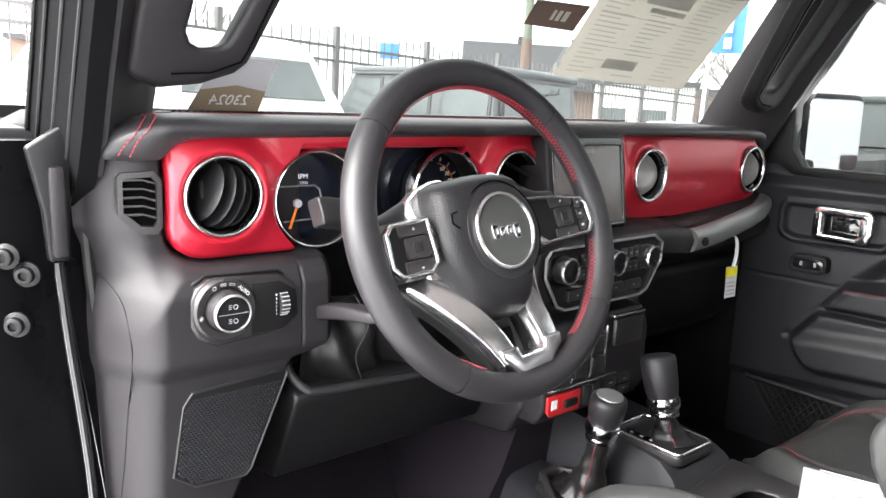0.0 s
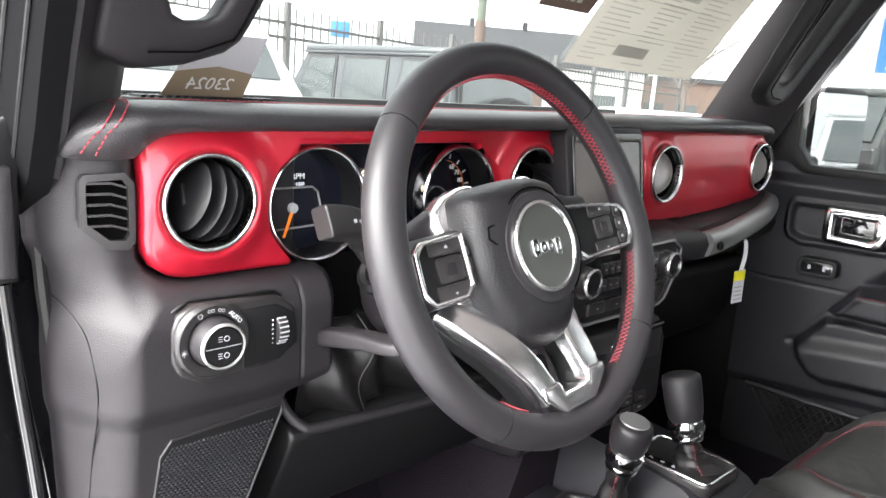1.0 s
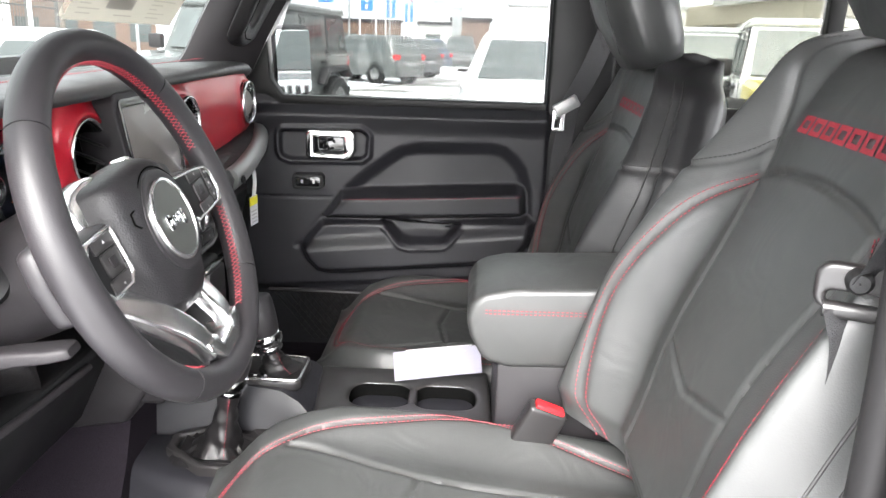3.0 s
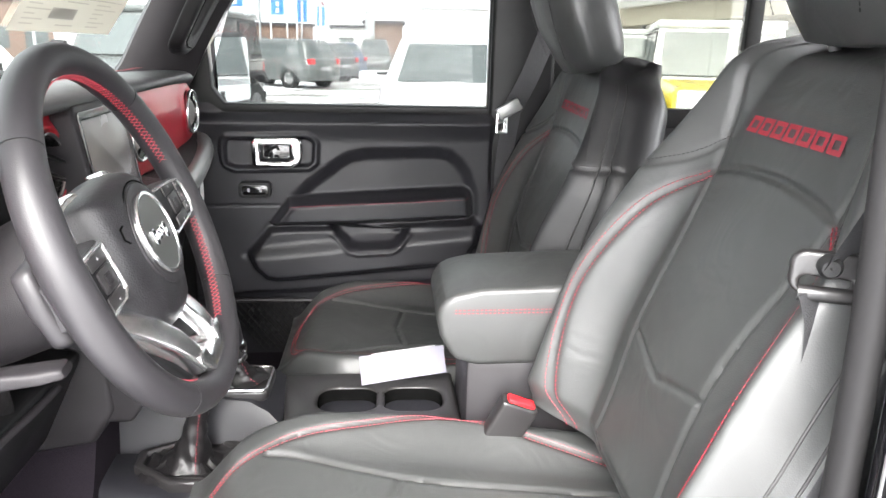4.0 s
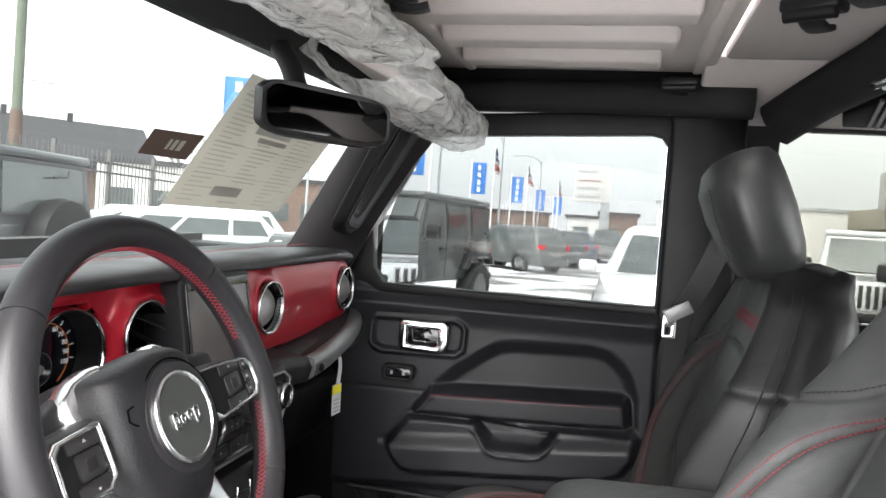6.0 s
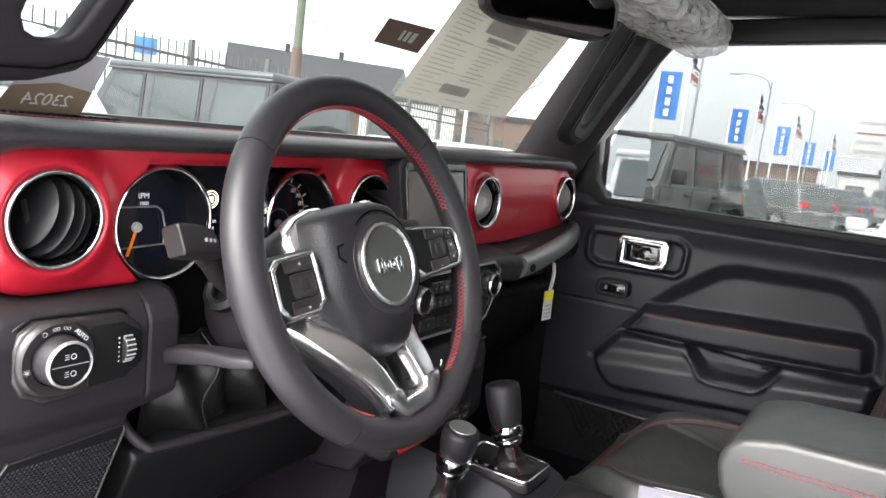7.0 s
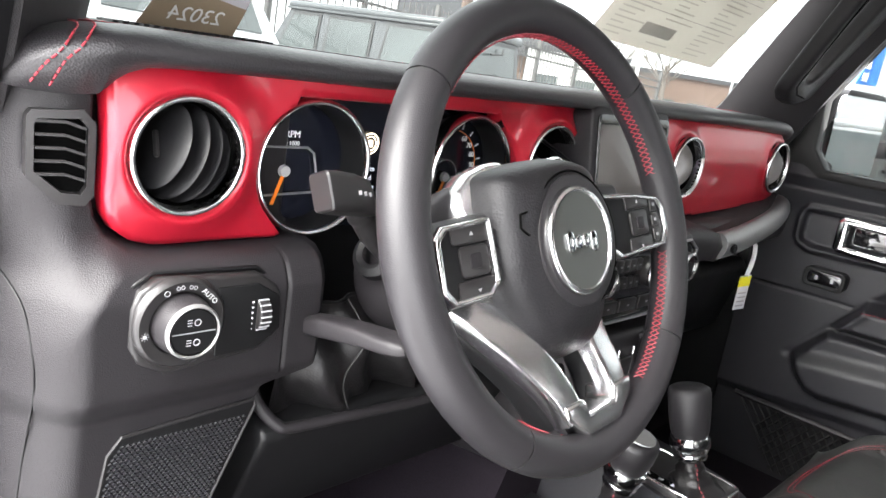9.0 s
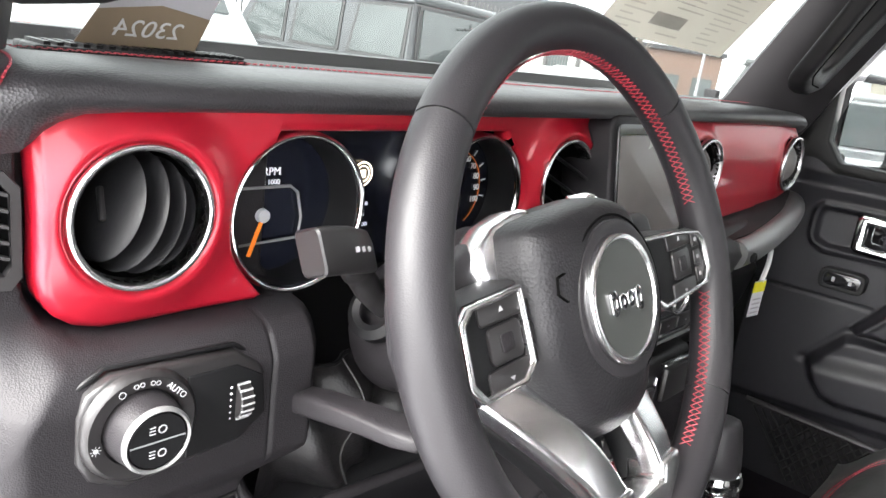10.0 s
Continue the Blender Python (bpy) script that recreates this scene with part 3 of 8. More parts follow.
# driver's door, swung wide open: hinge post, bolts and the near edge of the door
jamb = thing("hinge_post", "black painted hinge post with three bolts", "door post", pose(-0.70, 0.12, 1.1))
part("post", put(prism([(-0.655, 0.18), (-0.668, 0.11), (-0.695, 0.10), (-0.775, 0.12), (-0.775, 0.22), (-0.655, 0.22)], "z", 0.70, 1.345, 0.008, 3), pose(0.70, -0.12, -1.1)), "jamb_paint", jamb)
part("post_seal", put(tube(spline([(-0.672, 0.085, 0.80), (-0.673, 0.08, 0.95), (-0.674, 0.095, 1.10), (-0.676, 0.115, 1.22), (-0.678, 0.11, 1.33), (-0.678, 0.055, 1.42), (-0.672, -0.02, 1.53), (-0.668, -0.09, 1.65)], 6), 0.013, 12), pose(0.70, -0.12, -1.1)), "rubber", jamb, "black rubber door seal")
part("post_trim", put(loft([[(-0.648, y, z), (-0.660, y - 0.012, z), (-0.668, y + 0.02, z), (-0.660, y + 0.05, z), (-0.640, y + 0.05, z)] for y, z in ((0.075, 0.80), (0.070, 0.95), (0.085, 1.08), (0.125, 1.20), (0.14, 1.30), (0.145, 1.335))]), pose(0.70, -0.12, -1.1)), "plastic", jamb)
part("post_face", put(loft([[(x, 0.050 + k, z), (x + 0.012, 0.058 + k, z), (x + 0.012, 0.10, z), (-0.80, 0.10, z), (-0.80, 0.050 + k, z)] for x, z, k in ((-0.640, 0.70, 0.0), (-0.643, 0.86, 0.0), (-0.652, 0.95, 0.0), (-0.662, 1.04, 0.0), (-0.672, 1.12, 0.0), (-0.678, 1.20, 0.004), (-0.680, 1.28, 0.008), (-0.681, 1.335, 0.012))]), pose(0.70, -0.12, -1.1)), "jamb_paint", jamb, "glossy black painted face of the post", smooth=40)
for dx, rad, mat in ((0.010, 0.0060, "rubber"), (0.018, 0.0035, "plastic_dark"), (-0.014, 0.0012, "black_paint")):
    part("post_bead", put(tube(spline([(x + dx, 0.046 + k, z) for x, z, k in ((-0.640, 0.72, 0.0), (-0.643, 0.86, 0.0), (-0.652, 0.95, 0.0), (-0.662, 1.04, 0.0), (-0.672, 1.12, 0.0), (-0.678, 1.20, 0.004), (-0.680, 1.28, 0.008), (-0.681, 1.335, 0.012))], 5), rad, 8), pose(0.70, -0.12, -1.1)), mat, jamb)
part("hinge_cover", put(plate([(-0.679, 1.360), (-0.724, 1.330), (-0.712, 1.268), (-0.709, 1.217), (-0.690, 1.217), (-0.686, 1.300), (-0.679, 1.335)], [], "y", 0.030, 0.046, bevel=0.003), pose(0.70, -0.12, -1.1)), "plastic_dark", jamb, "dull black moulded cover over the hinge gap")
part("cover_ridge", put(box(-0.706, -0.692, 0.024, 0.036, 1.222, 1.312, 0.003), pose(0.70, -0.12, -1.1)), "plastic", jamb)
part("sill_seal", put(tube(spline([(-0.700, 0.040, 1.215), (-0.694, 0.040, 1.13), (-0.686, 0.040, 1.04), (-0.680, 0.040, 0.95), (-0.677, 0.040, 0.80)], 6), 0.0055, 10), pose(0.70, -0.12, -1.1)), "black_paint", jamb)
for x, y, z in ((-0.743, 0.060, 1.224), (-0.726, 0.060, 1.204), (-0.738, 0.060, 1.154)):
    part("bolt", put(lathe([(0.013, 0), (0.013, 0.003), (0.009, 0.005), (0.0085, 0.011), (0.007, 0.012), (0.0045, 0.012), (0.0042, 0.008), (0.0001, 0.008)], None, 18), pose(x + 0.70, y - 0.12 - 0.012, z - 1.1, 90, 0, -35)), "steel_dull", jamb)
dd = thing("driver_door", "black driver's door swung wide open", "car door", pose(-0.78, 0.14, 1.0) @ pose(0, 0, 0, 0, 0, -8))
part("door_shell", box(-1.0, -0.01, 0.0, 0.11, -0.25, 0.27, 0.02), "plastic_dark", dd)
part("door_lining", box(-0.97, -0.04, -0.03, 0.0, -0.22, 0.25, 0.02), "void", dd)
part("frame_bar", tube([(-0.02, 0.04, 0.26), (-0.12, 0.06, 0.45), (-0.24, 0.06, 0.66), (-0.95, 0.06, 0.68)], 0.02, 10), "black_paint", dd)

# ---- passenger door lining: one moulded surface ----
pdoor = thing("passenger_door", "black moulded passenger door lining with armrest and chrome handle", "car door", pose(0.64, -0.33, 1.0))
PD = pose(-0.64, 0.33, -1.0)
BEZ = [(-0.058, 1.200), (-0.062, 1.216), (-0.072, 1.2255), (-0.248, 1.2295), (-0.264, 1.220), (-0.273, 1.206), (-0.270, 1.160), (-0.252, 1.145), (-0.088, 1.142), (-0.066, 1.152), (-0.059, 1.166)]
RIDGE = [(-0.115, 0.96), (-0.194, 1.066), (-0.250, 1.118), (-0.305, 1.160), (-0.335, 1.179), (-0.372, 1.187), (-0.535, 1.191), (-0.568, 1.184), (-0.592, 1.166), (-0.612, 1.140), (-0.630, 1.09), (-0.634, 1.0), (-0.1, 0.95)]
ARM = [(-0.204, 1.083), (-0.600, 1.103), (-0.614, 1.098), (-0.620, 1.085), (-0.624, 1.040), (-0.612, 1.030), (-0.48, 1.024), (-0.295, 1.018), (-0.172, 1.017), (-0.160, 1.026)]
POCK = [(-0.115, 0.953), (-0.160, 1.008), (-0.18, 1.014), (-0.625, 1.026), (-0.634, 1.015), (-0.632, 0.975), (-0.608, 0.942), (-0.57, 0.925), (-0.175, 0.893), (-0.150, 0.899), (-0.128, 0.922)]
PULL = [(-0.294, 1.018), (-0.478, 1.012), (-0.445, 0.976), (-0.430, 0.971), (-0.360, 0.968), (-0.338, 0.974)]
def door_base(y):
    """The door leans out a little towards its rear edge."""
    return 0.614 - 0.06 * (y + 0.13)
def door_depth(y, z):
    """How far the lining stands into the cabin."""
    d = 0.0
    d += 0.014 * smoothstep(1.205, 1.262, z) - 0.022 * smoothstep(1.248, 1.274, z)
    s = sd_poly(y, z, BEZ)
    d += 0.007 * smoothstep(0.004, -0.004, s) - 0.016 * smoothstep(-0.007, -0.014, s)
    s = sd_poly(y, z, RIDGE)
    d -= 0.020 * smoothstep(0.012, -0.024, s)
    s = sd_poly(y, z, ARM)
    d += 0.058 * smoothstep(0.004, -0.018, s)
    s = sd_poly(y, z, POCK)
    d += 0.036 * smoothstep(0.012, -0.012, s)
    s = sd_poly(y, z, PULL)
    d -= 0.034 * smoothstep(0.003, -0.008, s)
    s = abs(sd_poly(y, z, [(a, b - 0.012) for a, b in PULL]))
    d += 0.006 * math.exp(-(s / 0.004) ** 2) * (z < 1.0)
    d -= 0.012 * smoothstep(0.885 - 0.06 * y, 0.865 - 0.06 * y, z + 0.03)
    d -= 0.004 * math.exp(-((z - 1.0645) / 0.0016) ** 2) * (-0.185 < y)
    d -= 0.016 * smoothstep(-0.655, -0.675, y)
    return d
def door_pt(u, v):
    y, z = 0.01 - 0.69 * u, 0.70 + (0.572 + 0.020 * smoothstep(-0.075, -0.035, 0.01 - 0.69 * u)) * v
    return Vector((door_base(y) - door_depth(y, z), y, z))
bm = grid(210, 180, door_pt)
bmesh.ops.transform(bm, matrix=PD, verts=bm.verts)
part("lining", bm, "door_plastic", pdoor, smooth=80)
part("door_skin", put(box(0.692, 0.77, -0.68, 0.02, 0.80, 1.255, 0.01), PD), "black_paint", pdoor)
bm = stitch_row([Vector((door_base(y) - door_depth(y, z) - 0.001, y, z)) for y, z in [(-0.208 - 0.405 * k / 60, 1.069 + 0.015 * k / 60) for k in range(61)]], 0.006, 0.62, 0.0007)
part("armrest_stitching", put(bm, PD), "thread", pdoor, "row of red stitching")
def on_door(x):
    """Sets a fitting, built flat at x, on the slanting lining."""
    return PD @ Matrix(((1, -0.06, 0, -0.0078), (0, 1, 0, 0), (0, 0, 1, 0), (0, 0, 0, 1))) @ Matrix.Translation((x, 0, 0))
H = part("door_handle", put(plate([(-0.236, 1.212), (-0.226, 1.222), (-0.134, 1.220), (-0.128, 1.212), (-0.128, 1.162), (-0.134, 1.154), (-0.216, 1.152), (-0.230, 1.160), (-0.238, 1.176)], [[(-0.214, 1.202), (-0.146, 1.204), (-0.146, 1.168), (-0.206, 1.166), (-0.218, 1.176), (-0.218, 1.194)]], "x", -0.020, -0.003, bevel=0.0055), on_door(0.616)), "chrome", pdoor, "bright chrome door pull", smooth=60)
part("pull_cup", put(box(0.000, 0.010, -0.214, -0.140, 1.160, 1.212, 0.004), on_door(0.618)), "gloss", H)
part("handle_foot", put(box(-0.014, 0.012, -0.142, -0.128, 1.156, 1.218, 0.005), on_door(0.618)), "chrome", H)
part("lock_slider", put(box(-0.022, -0.010, -0.231, -0.213, 1.170, 1.206, 0.003), on_door(0.618)), "satin", H)
SWP = part("lock_switch", put(plate(rrect(0.070, 0.035, 0.011, 5, -0.132, 1.104), [rrect(0.056, 0.022, 0.007, 5, -0.132, 1.104)], "x", -0.006, 0.025, bevel=0.002), on_door(0.597)), "plastic_dark", pdoor, "oval lock switch plate")
part("switch_face", put(prism(rrect(0.057, 0.023, 0.007, 5, -0.132, 1.104), "x", -0.002, 0.008, 0.001), on_door(0.597)), "gloss", SWP)
for k in (-1, 1):
    part("switch_mark", put(box(-0.0028, -0.0018, -0.132 + k * 0.013 - 0.0025, -0.132 + k * 0.013 + 0.0025, 1.100, 1.108), on_door(0.597)), "print_grey", SWP)
# map net in the lower door
bm = bmesh.new()
for i in range(26):
    for sgn in (-1, 1):
        pts = []
        for k in range(12):
            z = 0.72 + k * 0.0105
            y = -0.03 - i * 0.016 + sgn * k * 0.008 - (0.09 if sgn > 0 else 0)
            if -0.44 < y < -0.04 - (0.84 - z) * 0.7:
                pts.append((0.606 - 0.06 * (y + 0.13), y, z))
        if len(pts) > 1:
            tube(pts, 0.0022, 4, bm=bm)
part("map_net", put(bm, PD), "rubber", pdoor, "black netted map pocket")
part("net_rim", put(tube([(0.596, -0.035, 0.845), (0.622, -0.45, 0.835)], 0.006, 8), PD), "plastic", pdoor)

# ---- centre console ----
con = thing("centre_console", "black centre console with cup holders and two gear levers", "console", pose(0.03, -0.3, 0.80))
CI = pose(-0.03, 0.3, -0.80)
def cpart(name, bm, mat, parent=None, label="", smooth=38):
    return part(name, put(bm, CI), mat, con if parent is None else parent, label, smooth)
cpart("console_body", prism([(-0.075, 0.70), (-0.062, 0.83), (-0.05, 0.852), (0.140, 0.852), (0.155, 0.83), (0.165, 0.70)], "y", -0.56, -0.24, 0.012, 3), "door_plastic")
cpart("shifter_tower", loft([[(-0.05 + k, y, 0.70), (-0.02 + k, y, z - 0.02), (-0.008 + k, y, z), (0.140, y, z), (0.152, y, z - 0.02), (0.165, y, 0.70)] for y, z, k in ((-0.265, 0.866, 0.0), (-0.245, 0.884, 0.008), (-0.215, 0.896, 0.018), (-0.10, 0.905, 0.025), (0.06, 0.915, 0.025))]), "door_plastic", smooth=45)
cpart("lower_shelf", loft([[(-0.195 + k, y, 0.68), (-0.150 + k, y, 0.800), (-0.142 + k, y, 0.815), (-0.130 + k, y, 0.821), (-0.02, y, 0.826), (0.02, y, 0.80), (0.02, y, 0.68)] for y, k in ((-0.42, -0.012), (-0.24, -0.008), (-0.16, 0.0), (-0.08, 0.020), (0.0, 0.055), (0.06, 0.080), (0.14, 0.10))]), "door_plastic", smooth=50)
cpart("shelf_cap", put(lathe([(0.024, 0.0), (0.0235, 0.0015), (0.0001, 0.0018)], None, 32), pose(-0.1575, -0.165, 0.768, 0, -74, 0)), "door_plastic")
cpart("tunnel_side", loft([[(-0.205, y, 0.69), (-0.130 + k, y, 0.83), (-0.085 + k, y, 0.93), (-0.06 + k, y, 0.96), (0.10, y, 0.96), (0.10, y, 0.69)] for y, k in ((-0.02, 0.02), (0.10, 0.0), (0.30, 0.0))]), "carpet", smooth=50)
cups = [rrect(0.078, 0.098, 0.030, 6, 0.055, -0.365), rrect(0.078, 0.098, 0.030, 6, 0.055, -0.470)]
cpart("cup_holder_deck", plate([(-0.046, -0.275), (0.150, -0.25), (0.152, -0.54), (-0.030, -0.545), (-0.042, -0.52)], cups, "z", 0.848, 0.876, bevel=0.007), "plastic_smooth", label="cup holder deck with two rounded wells")
for cx in cups:
    c = Vector((sum(p[0] for p in cx) / len(cx), sum(p[1] for p in cx) / len(cx), 0))
    # the well's inner shade is put into its black colour
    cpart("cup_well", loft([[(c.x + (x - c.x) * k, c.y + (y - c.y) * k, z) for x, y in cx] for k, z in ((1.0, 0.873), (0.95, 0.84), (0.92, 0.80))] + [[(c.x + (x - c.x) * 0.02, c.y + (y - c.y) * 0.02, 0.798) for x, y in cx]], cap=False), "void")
cpart("well_divider", box(0.02, 0.09, -0.424, -0.411, 0.81, 0.874, 0.004), "plastic_smooth")
# automatic lever
gate = cpart("lever_gate", prism(rrect(0.092, 0.124, 0.012, 5, 0.066, -0.181), "z", 0.890, 0.907, 0.004, 3), "plastic_smooth", label="gate of the gear lever with a bright rim")
cpart("gate_rim", tube([(x, y, 0.908) for x, y in rrect(0.086, 0.118, 0.010, 5, 0.066, -0.181)], 0.0020, 8, closed=True), "satin", gate)
cpart("gate_letters", box(0.027, 0.040, -0.215, -0.140, 0.9065, 0.9090), "gloss", gate)
for k, word in enumerate("PRND"):
    cpart("gate_letter", put(lettering(word, 0.008), pose(0.0335, -0.152 - k * 0.017, 0.9094)), "print_grey", gate)
def lever(base, top, boot_w, head, name, label):
    lv = thing(name, label, "gear lever", pose(*base))
    inv = Matrix.Translation(-Vector(base))
    ax = (Vector(top) - Vector(base)).normalized()
    q = Matrix.Translation(top) @ ax.to_track_quat("Z", "Y").to_matrix().to_4x4()
    L = (Vector(top) - Vector(base)).length
    neck = L - head - 0.012
    rings = []
    for k in range(15):
        f = k / 14
        w = boot_w * (1 - f) ** 3.2 + 0.0150 + 0.0022 * math.sin(f * 26) * (1 - f * 0.5)
        z = -L + neck * f
        rings.append([(w * (1 + 0.13 * math.sin(5 * a + f * 11) * (1 - 0.6 * f)) * math.cos(a), w * (1 + 0.10 * math.cos(4 * a - f * 7) * (1 - f)) * math.sin(a), z) for a in [2 * math.pi * i / 28 for i in range(28)]])
    boot = part("boot", put(loft(rings), inv @ q), "boot", lv, "creased black leather gaiter", smooth=70)
    bm = bmesh.new()
    for aa in (0.9, 3.6):
        stitch_row([rings[k][int(aa / 6.283 * 28)] for k in range(15)], 0.006, 0.62, 0.0008, bm)
    part("boot_stitching", put(bm, inv @ q), "thread_dull", boot, kind="stuff")
    part("collar", put(lathe([(0.0165, -head - 0.026), (0.0205, -head - 0.024), (0.0215, -head - 0.020), (0.0205, -head - 0.017), (0.0225, -head - 0.015), (0.0250, -head - 0.008), (0.0255, -head - 0.002), (0.0240, -head + 0.004), (0.020, -head + 0.006)], None, 36), inv @ q), "chrome", lv, "chrome collar")
    part("knob", put(lathe([(0.0215, -head + 0.004), (0.0240, -head + 0.012), (0.0258, -head * 0.55), (0.0264, -0.010), (0.0250, -0.003), (0.020, 0.0), (0.0001, 0.0008)], None, 36), inv @ q), "wheel", lv, smooth=60)
    return lv, inv @ q
lever((0.062, -0.196, 0.903), (0.062, -0.163, 1.030), 0.026, 0.068, "gear_lever", "black leather gear lever with a chrome collar")
tcase, TQ = lever((-0.050, -0.138, 0.826), (-0.052, -0.168, 0.992), 0.026, 0.046, "transfer_lever", "short black transfer lever with a patterned silver top")
part("knob_plate", put(lathe([(0.0195, 0.0005), (0.0185, 0.0022), (0.0001, 0.0026)], None, 32), TQ), "bar_grey", tcase, "silver shift pattern plate")
tp = cpart("transfer_plate", plate([(-0.070, -0.062), (-0.030, -0.058), (0.008, -0.120), (0.014, -0.150), (-0.010, -0.212), (-0.088, -0.218), (-0.116, -0.185), (-0.116, -0.125)], [[(-0.064, -0.074), (-0.034, -0.071), (-0.003, -0.124), (0.002, -0.150), (-0.017, -0.201), (-0.084, -0.206), (-0.104, -0.180), (-0.104, -0.129)]], "z", 0.816, 0.838, bevel=0.004), "plastic_smooth")
cpart("transfer_gaiter", loft([[(-0.048 + (x + 0.048) * k, -0.138 + (y + 0.138) * k, z + 0.003 * math.sin(9 * x * 40) + 0.002 * math.sin(230 * y)) for x, y in rrect(0.106, 0.136, 0.030, 6, -0.051, -0.138)] for k, z in ((1.0, 0.824), (0.86, 0.832), (0.66, 0.829), (0.45, 0.838))]), "boot", tp)

# arm rest box
arm = thing("arm_rest", "black leather centre arm rest lid with red stitching on its box", "arm rest", pose(0.03, -0.68, 0.85))
AI = pose(-0.03, 0.68, -0.85)
lid = prism([(-0.505, 1.03), (-0.498, 1.060), (-0.506, 1.082), (-0.522, 1.095), (-0.56, 1.104), (-0.72, 1.111), (-0.90, 1.111), (-0.90, 0.995), (-0.56, 0.985), (-0.525, 0.995)], "x", -0.058, 0.125, 0.014, 4, angle=20)
L_ = part("lid", put(lid, AI), "seat", arm, "padded black leather lid", smooth=60)
bm = bmesh.new()
for dz in (0.0, 0.008):
    path = [(-0.0592, y, 1.072 + dz - 0.02 * 0) for y in (-0.90, -0.525)] 
    stitch_row([(-0.0592, -0.90, 1.074 + dz * 0.6), (-0.0592, -0.53, 1.068 + dz * 0.6), (-0.050, -0.505, 1.066 + dz * 0.6), (0.11, -0.505, 1.066 + dz * 0.6)], 0.0062, 0.6, 0.0008, bm)
part("lid_stitching", put(bm, AI), "thread", L_)
part("bin", put(prism([(-0.545, 0.70), (-0.545, 0.99), (-0.90, 0.99), (-0.90, 0.70)], "x", -0.050, 0.118, 0.008), AI), "plastic", arm)
bk = thing("belt_buckle", "black seat belt buckle with a red release button", "belt buckle", pose(-0.098, -0.602, 0.914, 22, -12, 0))
part("buckle_body", box(-0.012, 0.012, -0.028, 0.028, -0.05, 0.042, 0.006, 3), "plastic_smooth", bk)
part("release_button", box(-0.008, 0.008, -0.021, 0.021, 0.038, 0.047, 0.003), "red_plastic", bk, "red release button")
# paper slip beside the arm rest
pp = part("folded_paper", put(grid(10, 6, lambda u, v: Vector((-0.075 + 0.15 * u, 0.004 * math.sin(u * 3), -0.030 + 0.047 * v))), pose(0.106, -0.455, 0.918, -20, 0, -72)), "slip", None, "white paper slip with faint print, beside the passenger seat", 60, "paper")

# speaker, dome lamp and latches under the roof
spk = thing("roof_speaker", "dark ribbed speaker grille in the pale roof lining", "speaker", pose(0.628, -1.17, 1.700, 0, 28, 0))
part("speaker_frame", prism([(-0.05, -0.16), (0.05, -0.15), (0.05, 0.20), (0.01, 0.21), (-0.05, 0.15)], "z", -0.012, 0.004, 0.004), "plastic_dark", spk)
for k in range(22):
    part("grille_rib", box(-0.042, 0.042, -0.150 + k * 0.0145, -0.143 + k * 0.0145, -0.017, -0.011), "bar_grey", spk)
dome = thing("dome_lamp", "clear dome lamp in a chrome rim", "dome lamp", pose(0.165, -0.925, 1.682, -28, 0, 8))
part("rim", prism(rrect(0.13, 0.075, 0.03, 5), "z", -0.008, 0.004, 0.003), "chrome", dome)
part("lens", prism(rrect(0.11, 0.055, 0.022, 5), "z", -0.014, -0.007, 0.003), "white_plastic", dome)


def roof_latch(m):
    l = thing("roof_latch", "black roof panel latch with a curled lever", "roof latch", m, group="roof latches")
    part("latch_base", box(-0.035, 0.035, -0.022, 0.022, -0.006, 0.012, 0.005, 3), "plastic_dark", l)
    part("latch_lever", flat_bar(spline([(0.0, 0.018, -0.004), (0.0, 0.004, -0.017), (0.0, -0.022, -0.020), (0.0, -0.040, -0.016)], 5), 0.030, 0.010, 0.3, (0, 0, 1)), "plastic", l, "curled black lever")
    part("latch_pivot", put(lathe([(0.001, -0.03), (0.010, -0.03), (0.010, 0.03), (0.001, 0.03)], None, 14), pose(0, 0.012, -0.008, 0, 90)), "plastic_dark", l)
    return l


for x, y, z, a in ((0.03, -0.272, 1.740, 10), (0.585, -0.662, 1.728, 80), (0.085, -0.785, 1.735, 60), (-0.03, -0.808, 1.735, 50)):
    roof_latch(pose(x, y, z, 0, 0, a))
for k in range(5):
    part("print_line", put(box(-0.055 + 0.012 * (k % 2), 0.01 + 0.012 * k, -0.0006, 0.0, -0.018 + k * 0.009, -0.0165 + k * 0.009), pose(0.106, -0.455, 0.918, -20, 0, -72) @ pose(0, -0.0045, 0)), "print_grey", pp)

# ---- dashboard ----
dash = thing("dashboard", "black grained dashboard with glossy red trim panels and round chrome-ringed vents", "dashboard", pose(0, 0.1, 1.2))
DASH_INV = pose(0, -0.1, -1.2)


def dpart(name, bm, mat, parent=None, label="", smooth=38):
    """A part of the dashboard, built in world coordinates."""
    bm.transform(DASH_INV)
    ob = part(name, bm, mat, dash if parent is None else parent, label, smooth)
    return ob


# driver's end: one moulded skin from the door post round to the switch face and the grille panel
def slope_y(z):
    return -0.026 + (1.078 - z) * 0.10


def end_right(z):
    """Inner edge of the driver's end: straight beside the switches, slanting away below."""
    return -0.424 - 0.042 * smoothstep(1.104, 1.088, z) - max(0.0, 1.094 - z) * 0.40


